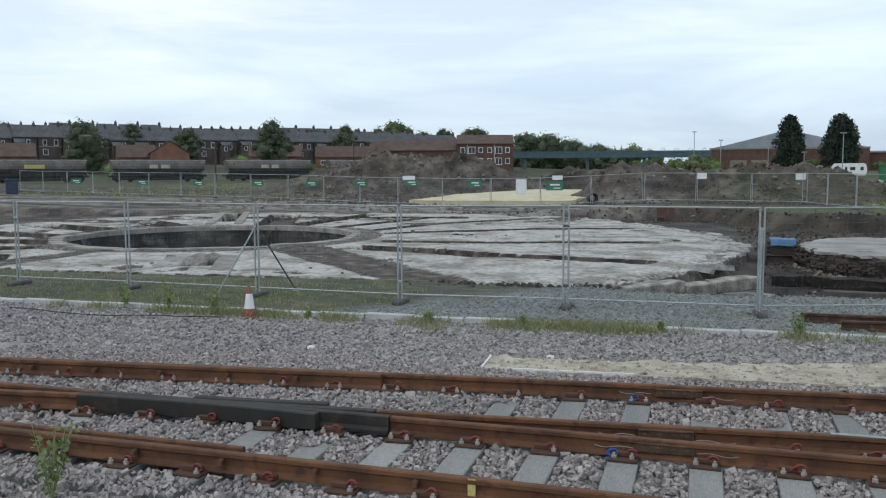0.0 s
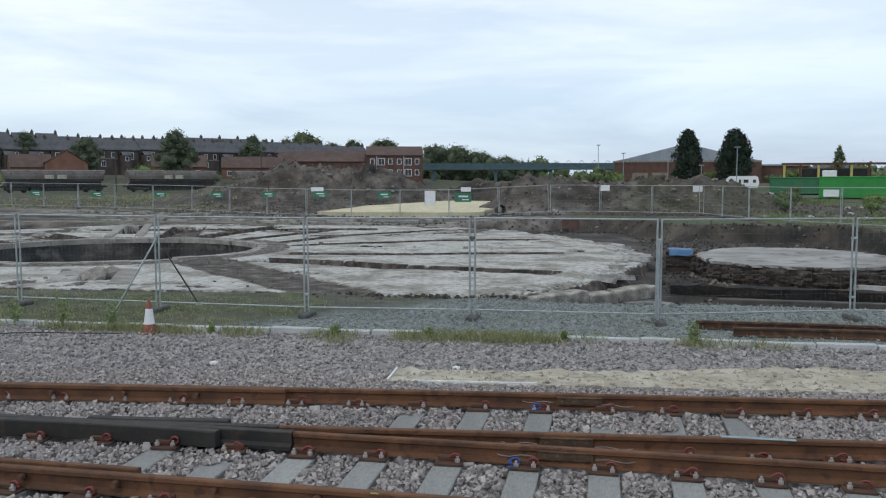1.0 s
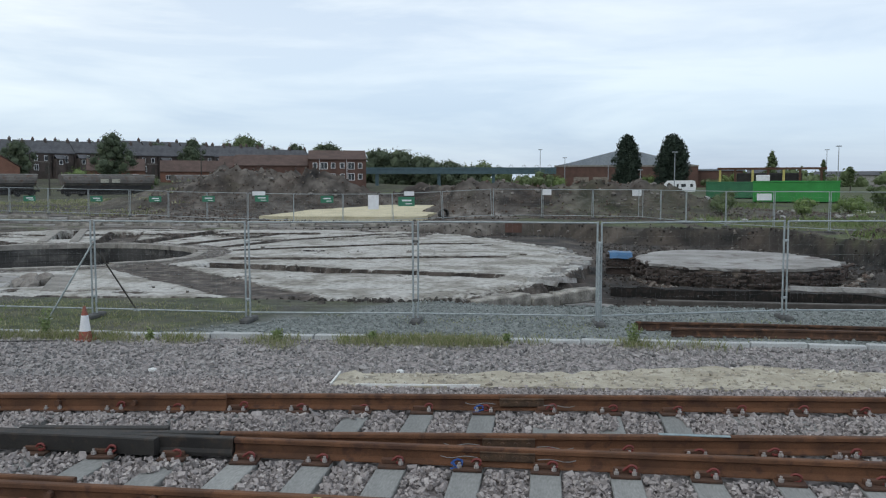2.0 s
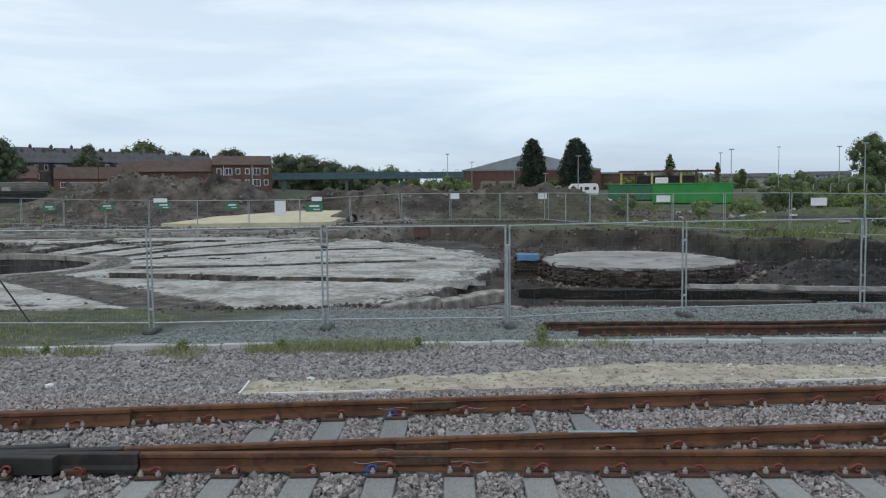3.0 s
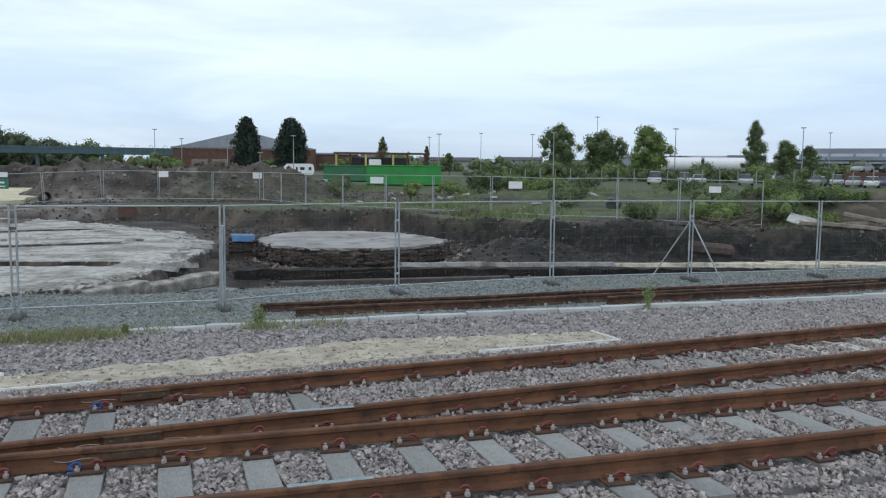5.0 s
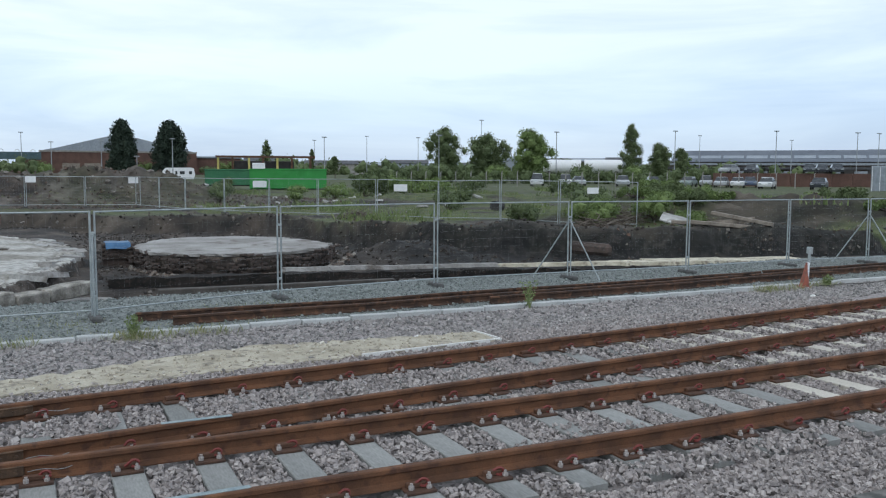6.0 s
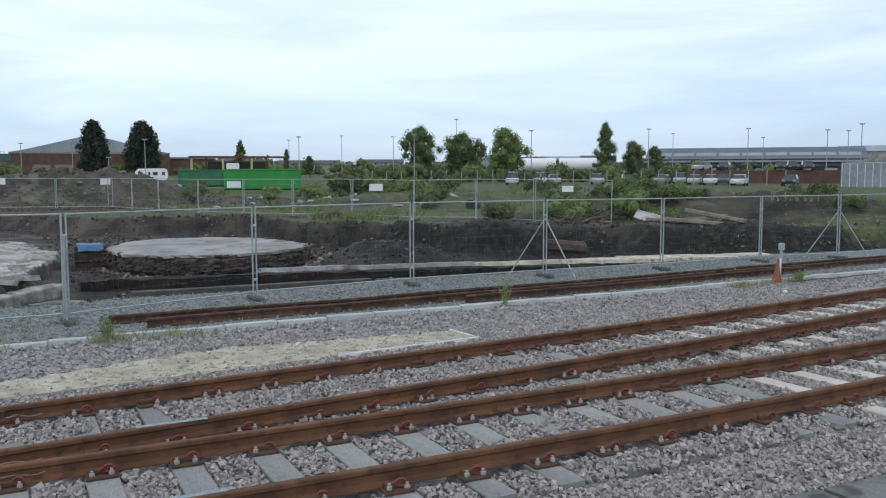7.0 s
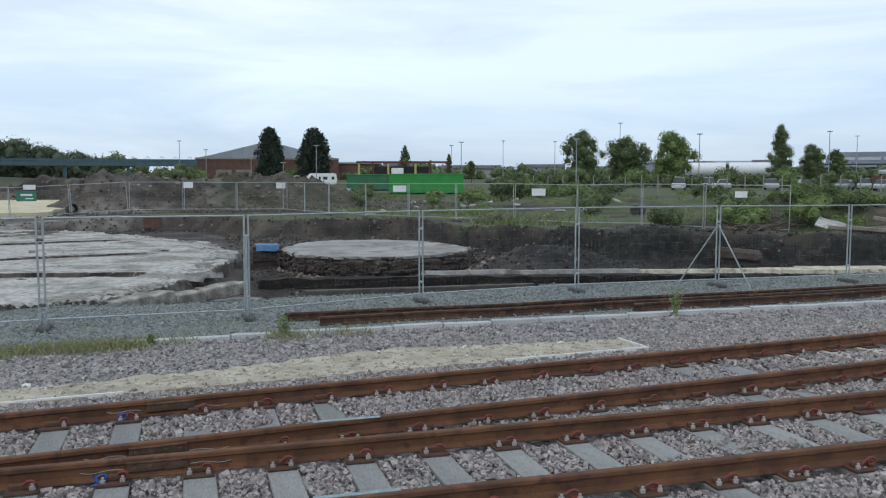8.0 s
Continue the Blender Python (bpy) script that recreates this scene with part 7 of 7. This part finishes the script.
# upper deck behind a brick retaining wall
deck = thing("retaining_wall", Matrix.Identity(4), "low red brick retaining wall under an upper car park", "wall")
A0, A1 = Vector((97, 101.5)), Vector((112, 84.5))
for k in range(8):
    p, q = A0.lerp(A1, k / 8), A0.lerp(A1, (k + 1) / 8)
    L = (q - p).length
    ob = part("wall_panel", box(0, L - 0.03, 0, 0.3, -1.5, 1.75, 0.02), M_BRICK, deck)
    ob.matrix_basis = pose(p.x, p.y, 0.7, 0, 0, math.degrees(math.atan2(q.y - p.y, q.x - p.x)))
ob = part("deck_fill", box(0, 22.7, 0.32, 18, -1.5, 1.72), M_PAD_DULL, deck)
ob.matrix_basis = pose(A0.x, A0.y, 0.7, 0, 0, math.degrees(math.atan2(A1.y - A0.y, A1.x - A0.x)))
for x, y, turn, col in ((83.0 * 1.22, 84.0 * 1.22, 200, SILVER), (85.0 * 1.22, 82.0 * 1.22, 215, DARK), (86.6 * 1.24, 74.3 * 1.24, 220, DARK), (88.9 * 1.24, 74.4 * 1.24, 225, DARK), (90.0 * 1.22, 73.1 * 1.22, 225, DARK)):
    car(x, y, 2.42, turn, col, 0, "dark car parked on the upper car park" if col is DARK else "silver car parked on the upper car park")

# white tanks, long warehouse, site cabin
for k, (x, y) in enumerate(((111.4, 165), (119, 159.6))):
    root = thing("storage_tank", pose(x, y, 1.6, 0, 0, -34), "long white cylindrical storage tank on cradles", "tank", "storage tanks")
    part("shell", add_tube(bmesh.new(), (-4.3, 0, 2.3), (4.3, 0, 2.3), 1.55, 24), M_WHITE, root)
    for dx in (-3, 3):
        part("cradle", box(dx - 0.3, dx + 0.3, -1.2, 1.2, -1.0, 1.2), M_WAGON_DARK, root)
wh = thing("warehouse", pose(192, 175, 1.5, 0, 0, -47.5), "long low warehouse with blue-grey sheet roof", "warehouse")
part("wall", box(-30, 28, -8, 8, -2, 4.2), M_BRICK_BROWN, wh)
part("roof", gable_roof(58, 17, 4.3, 7.6), mat("blue_grey_sheet_roof", (0.085, 0.10, 0.125), (0.12, 0.138, 0.165), 0.2, 0.6, 0.1, 3), wh)
for k in range(9):
    part("roof_light", add_box(bmesh.new(), -27.5 + k * 6.2, -22.0 + k * 6.2, -1.2, 1.2, 0.0, 0.06, Matrix.Translation((0, -5.4, 5.6)) @ Matrix.Rotation(radians(20.6), 4, "X")), M_METAL_ROOF, wh, "pale translucent roof sheet")
for k in range(3):
    part("roof_band", box(-30, 28, -8.9, -8.7, 3.3 - k * 1.1, 3.9 - k * 1.1), M_SLATE if k % 2 else M_METAL_ROOF, wh)
for k in range(9):
    part("loading_door", box(-28 + k * 6.2, -25 + k * 6.2, -8.95, -8.0, -1, 2.2), M_WAGON_DARK, wh)
w2 = thing("white_hall", pose(252, 178, 2, 0, 0, -55), "pale curved-roofed hall beyond the warehouse", "hall")
part("wall", box(-10, 14, -6, 6, -2, 6.6), M_PAD_DULL, w2)
part("roof", gable_roof(24, 12, 6.7, 8.6), M_METAL_ROOF, w2)
cab = thing("site_cabin", pose(90.5, 63.2, 0.35, 0, 0, -57), "pale grey panelled site cabin with two doors", "cabin")
part("body", box(-4.2, 4.2, -1.6, 1.6, 0, 2.95, 0.06), M_METAL_ROOF, cab)
for k in range(11):
    part("panel_rib", box(-4.1 + k * 0.8, -4.04 + k * 0.8, -1.66, -1.6, 0.1, 2.85), M_WHITE, cab)
part("door", box(0.6, 1.5, -1.68, -1.62, 0.1, 2.1), M_PANE, cab)
# far low buildings and hedges closing the horizon
rnd = random.Random(31)
for k in range(16):
    az = math.radians(14 + k * 2.4)
    d = rnd.uniform(300, 380)
    root = thing("distant_building", pose(d * math.sin(az), d * math.cos(az), 3.0, 0, 0, -math.degrees(az)), "low pale industrial building on the horizon", "building", "distant buildings")
    w = rnd.uniform(10, 26)
    h = rnd.uniform(2.0, 4.5)
    part("wall", box(-w / 2, w / 2, -5, 5, -4, h), (M_BRICK_BROWN, M_METAL_ROOF, M_PAD_DULL)[k % 3], root)
    part("roof", gable_roof(w, 10, h, h + 1.3), (M_SLATE, M_METAL_ROOF)[k % 2], root)
cs = []
for k in range(420):
    az = math.radians(rnd.uniform(-4, 52))
    d = rnd.uniform(235, 330)
    s = rnd.uniform(1.2, 2.6)
    cs.append((d * math.sin(az), d * math.cos(az), 1.5 + rnd.uniform(0, 2.2) + (1.5 if rnd.random() < 0.2 else 0), s))
for k in range(200):
    az = math.radians(rnd.uniform(-48, -2))
    d = rnd.uniform(285, 340)
    s = rnd.uniform(2, 3.5)
    cs.append((d * math.sin(az), d * math.cos(az), 4 + rnd.uniform(0, 4), s))
v, f = leaf_cloud(cs, 30000, 0.45, 77, 1.0, 0.85)
tagged(link_mesh("far_woods", arr_mesh("far_woods", v, f), M_LEAF), "dull green belt of distant trees and hedges", "trees", kind="stuff")
cs = []
for k in range(190):
    t = rnd.random()
    p = Vector((44, 118)).lerp(Vector((92, 84)), t)
    cs.append((p.x * 1.24 + rnd.uniform(-2, 2), p.y * 1.24 + rnd.uniform(-2, 2), 0.6 + rnd.uniform(0, 1.6), rnd.uniform(0.6, 1.1)))
v, f = leaf_cloud(cs, 14000, 0.2, 78, 1.0, 0.85)
tagged(link_mesh("car_park_hedge", arr_mesh("car_park_hedge", v, f), M_LEAF), "dark overgrown hedge along the car park", "hedge", kind="stuff")

# ---- loose things on the bank ----
bm = bmesh.new()
bmesh.ops.create_grid(bm, x_segments=10, y_segments=8, size=0.5, matrix=Matrix.Diagonal((1.0, 0.7, 1, 1)))
for v in bm.verts:
    v.co.z = 0.02 * math.sin(v.co.x * 5) + 0.015 * math.cos(v.co.y * 7)
bmesh.ops.solidify(bm, geom=list(bm.faces), thickness=0.05)
ob = tagged(part("plastic_board", bm, M_PAD), "grubby white board leaning on the grassy bank", "board")
ob.matrix_basis = pose(23.6, 26.6, gz(24.0, 26.2) + 0.42, 24, 16, -48)
for k, (x, y, a, tilt) in enumerate(((24.4, 24.9, -42, 4), (24.9, 25.2, -46, -7), (24.2, 25.6, -38, 2), (25.3, 24.6, -55, 10))):
    bm = box(-1.2, 1.2, -0.12, 0.12, -0.07, 0.07, 0.015)
    ob = tagged(part("timber_sleeper", bm, M_TIMBER), "old grey timber sleeper dumped on the bank", "timber", "dumped timbers")
    ob.matrix_basis = pose(x, y, gz(x, y) + 0.10 + 0.13 * (k % 2), 0, tilt, a)
bm = bmesh.new()
add_tube(bm, (-0.5, 0, 0), (0.5, 0, 0), 0.34, 16)
ob = tagged(part("pipe", bm, M_WAGON_DARK), "short black pipe lying on rough grass", "pipe")
ob.matrix_basis = pose(27, 47, gz(27, 47) + 0.3, 0, 0, 40)
bm = box(-0.8, 0.8, -0.25, 0.25, -0.22, 0.22, 0.12)
ob = tagged(part("brick_lump", bm, M_BRICK_OLD), "red brick lump in the dark bank", "brickwork")
ob.matrix_basis = pose(18.3, 25.0, -0.42, 0, 4, -35)
bm = box(-0.5, 0.5, -0.06, 0.06, -0.3, 0.3, 0.01)
ob = tagged(part("brick_remnant", bm, M_BRICK), "red brick remnant in the soil bank", "brickwork")
ob.matrix_basis = pose(-1.8, 50.6, -0.28, 0, 0, 0)
for x, y in ((-7.2, 60.6),):
    bm = bmesh.new()
    bmesh.ops.create_cone(bm, cap_ends=False, segments=20, radius1=0.32, radius2=0.32, depth=1.4)
    bmesh.ops.solidify(bm, geom=list(bm.faces), thickness=0.06)
    ob = tagged(part("drain_pipe", bm, M_WAGON_DARK), "large dark drain pipe by the spoil heap", "pipe", "drain pipes")
    ob.matrix_basis = pose(x, y, gz(x, y) + 0.34, 86, 0, 15)
for x, y, w, a in ((14.9, 12.3, 0.13, 10), (5.6, 12.0, 0.14, 30), (-2.0, 11.6, 0.12, 40), (-5.6, 11.4, 0.14, 0), (9.6, 9.0, 0.13, 20), (5.0, 6.4, 0.1, 0), (2.8, 11.3, 0.13, 15)):
    bm = bmesh.new()
    bmesh.ops.create_icosphere(bm, subdivisions=1, radius=w / 2)
    for v in bm.verts:
        v.co *= 1 + 0.4 * noise.noise(v.co * 14 + Vector((x, y, 0)))
        v.co.z *= 0.6
    ob = tagged(part("pale_stone", bm, M_WHITE_EDGE), "single pale stone lying on the ballast", "stone", "pale stones")
    ob.matrix_basis = pose(x, y, gz(x, y) + w * 0.3, 0, 0, a)
# cables on the ballast
for pts, mt, lab in (([(9.4, 9.05), (9.9, 8.95), (10.5, 8.75), (10.9, 8.7)], M_CREAM, "pale cable end lying on sleepers"), ([(11.4, 9.3), (12.0, 9.05), (12.3, 8.85)], M_TYRE, "black cable on the ballast"), ([(11.4, 6.9), (12.4, 6.7), (13.2, 6.4)], M_TYRE, "dark cable lying between rails"), ([(-13, 13.3), (-11.0, 12.9), (-9.6, 13.2), (-8.3, 13.4)], M_TYRE, "thin black cable trailing over ballast"), ([(17.2, 14.1), (18.6, 13.8), (20.5, 13.9)], M_TYRE, "thin black cable trailing over ballast")):
    xs = np.linspace(pts[0][0], pts[-1][0], 12)
    q = [(float(a), float(grow(pts, a)) + 0.03 * math.sin(a * 5), gz(a, float(grow(pts, a))) + 0.07) for a in xs]
    tagged(part("cable", tube_path(q, 0.009, 6), mt), lab, "cable", "cables")

# tangles of dead brushwood on the bank
M_TWIG = island_mat("dead_twigs", [(0.07, 0.055, 0.042), (0.12, 0.098, 0.078), (0.17, 0.145, 0.12), (0.09, 0.072, 0.058)], 0.95)
for x, y, w, h, seed in ((21.9, 29.4, 1.5, 0.75, 1), (23.2, 30.4, 1.3, 0.6, 2), (24.4, 31.8, 1.6, 0.7, 3), (27.2, 27.6, 0.9, 0.4, 4), (15.3, 41.0, 1.0, 0.4, 5)):
    rs = random.Random(seed)
    bm = bmesh.new()
    for k in range(230):
        a, r, t = rs.uniform(0, 6.28), w * rs.random() ** 0.6, rs.uniform(0, 6.28)
        L, z = rs.uniform(0.3, 0.9), h * rs.random() * (1 - 0.75 * r / w)
        p = Vector((r * math.cos(a), 0.7 * r * math.sin(a), z))
        add_tube(bm, p, p + Vector((L * math.cos(t), L * math.sin(t), rs.uniform(-0.25, 0.45) * L)), rs.uniform(0.014, 0.034), 4, 0.008)
    ob = tagged(part("brushwood", bm, M_TWIG), "tangled heap of dead brown brushwood on the bank", "brushwood", "brush piles", kind="stuff")
    ob.matrix_basis = pose(x, y, gz(x, y), 0, 0, seed * 40)

# dark clods along the broken front of the concrete floor
rs = np.random.RandomState(91)
x = np.concatenate([rs.uniform(-5.6, -4.9, 14), rs.uniform(-4.6, -3.2, 46), rs.uniform(-7, -2, 40)])
y = 19.35 + 0.22 * rs.randn(100) + 0.5 * np.clip(x + 3.2, 0, 2) * (x > -3.2)
stones("edge_clods", np.stack([x, y, np.full(100, -0.47)], 1), 0.10, island_mat("edge_clods", [(0.022, 0.02, 0.018), (0.05, 0.044, 0.038), (0.09, 0.08, 0.07), (0.035, 0.03, 0.027)], 1.0), "dark broken lumps along the edge of the floor", "rubble")
# small white litter and pale lumps on the rough ground
rs = random.Random(17)
for k in range(26):
    x, y = ((26 + rs.uniform(-14, 10), 52 + rs.uniform(-10, 22)) if k < 16 else (18 + rs.uniform(-8, 10), 58 + rs.uniform(-6, 10)))
    w = rs.uniform(0.15, 0.45)
    bm = slab_poly(rough_line([(-w, -w * 0.6), (w, -w * 0.5), (w * 0.8, w * 0.6), (-w * 0.9, w * 0.5)], 0.2, 0.05, k), 0.06, 0.14, 0.02, k)
    ob = tagged(part("concrete_lump", bm, M_WHITE_EDGE if k % 4 == 0 else M_PAD), "pale broken lump of concrete on rough ground", "rubble", "pale lumps")
    ob.matrix_basis = pose(x, y, gz(x, y) + 0.06, rs.uniform(-25, 25), rs.uniform(-25, 25), rs.uniform(0, 180))
# row of boundary posts along the car park, and pipework by the cabin
for k in range(26):
    t = k / 25
    x, y = 50 + 42 * t, 118 - 40 * t
    bm = add_tube(bmesh.new(), (0, 0, -0.2), (0, 0, 1.9), 0.07, 6)
    add_tube(bm, (0, 0, 1.9), (0.12, -0.12, 2.15), 0.06, 6, 0.04)
    ob = tagged(part("fence_post", bm, M_PAD_DULL), "grey concrete fence post along the car park", "post", "car park posts")
    ob.matrix_basis = pose(x, y, gz(x, y))
# pale and brown stones turned up along the bank
rs = np.random.RandomState(37)
x, y = rs.uniform(6, 36, 5200), rs.uniform(19, 50, 5200)
ok = (y > grow(DIG_BACK, x) - 1.2) & (y < grow(DIG_BACK, x) + 1.0 + 8 * (x > 17)) & (fbm(x, y, 38, 3, 0.35) > -0.05)
x, y = x[ok], y[ok]
stones("bank_rubble", np.stack([x, y, ground_z(x, y) + 0.02], 1), 0.085, island_mat("bank_rubble", [(0.05, 0.042, 0.035), (0.11, 0.09, 0.075), (0.24, 0.22, 0.19), (0.08, 0.065, 0.055), (0.15, 0.09, 0.065)], 1.0), "brown and pale stones turned up along the bank", "rubble")
# broken brick and mortar strewn between the gravel and the dig
rs = np.random.RandomState(53)
x = np.concatenate([rs.uniform(0.2, 16, 1500), rs.uniform(3.0, 10.5, 380)])
y = np.concatenate([19.75 + 0.55 * np.abs(rs.randn(1500)), np.zeros(380)])
y[1500:] = grow([(3.0, 29.4), (3.6, 27.7), (4.4, 26.7), (6.0, 26.0), (7.7, 26.1), (9.4, 27.3), (10.5, 29.0)], x[1500:]) - 0.35 * np.abs(rs.randn(380))
stones("trench_rubble", np.stack([x, y, ground_z(x, y) + 0.02], 1), 0.11, island_mat("trench_rubble", [(0.05, 0.042, 0.036), (0.13, 0.105, 0.088), (0.27, 0.25, 0.22), (0.09, 0.072, 0.06), (0.17, 0.12, 0.095)], 1.0), "broken brick and mortar strewn beside the trench", "rubble")
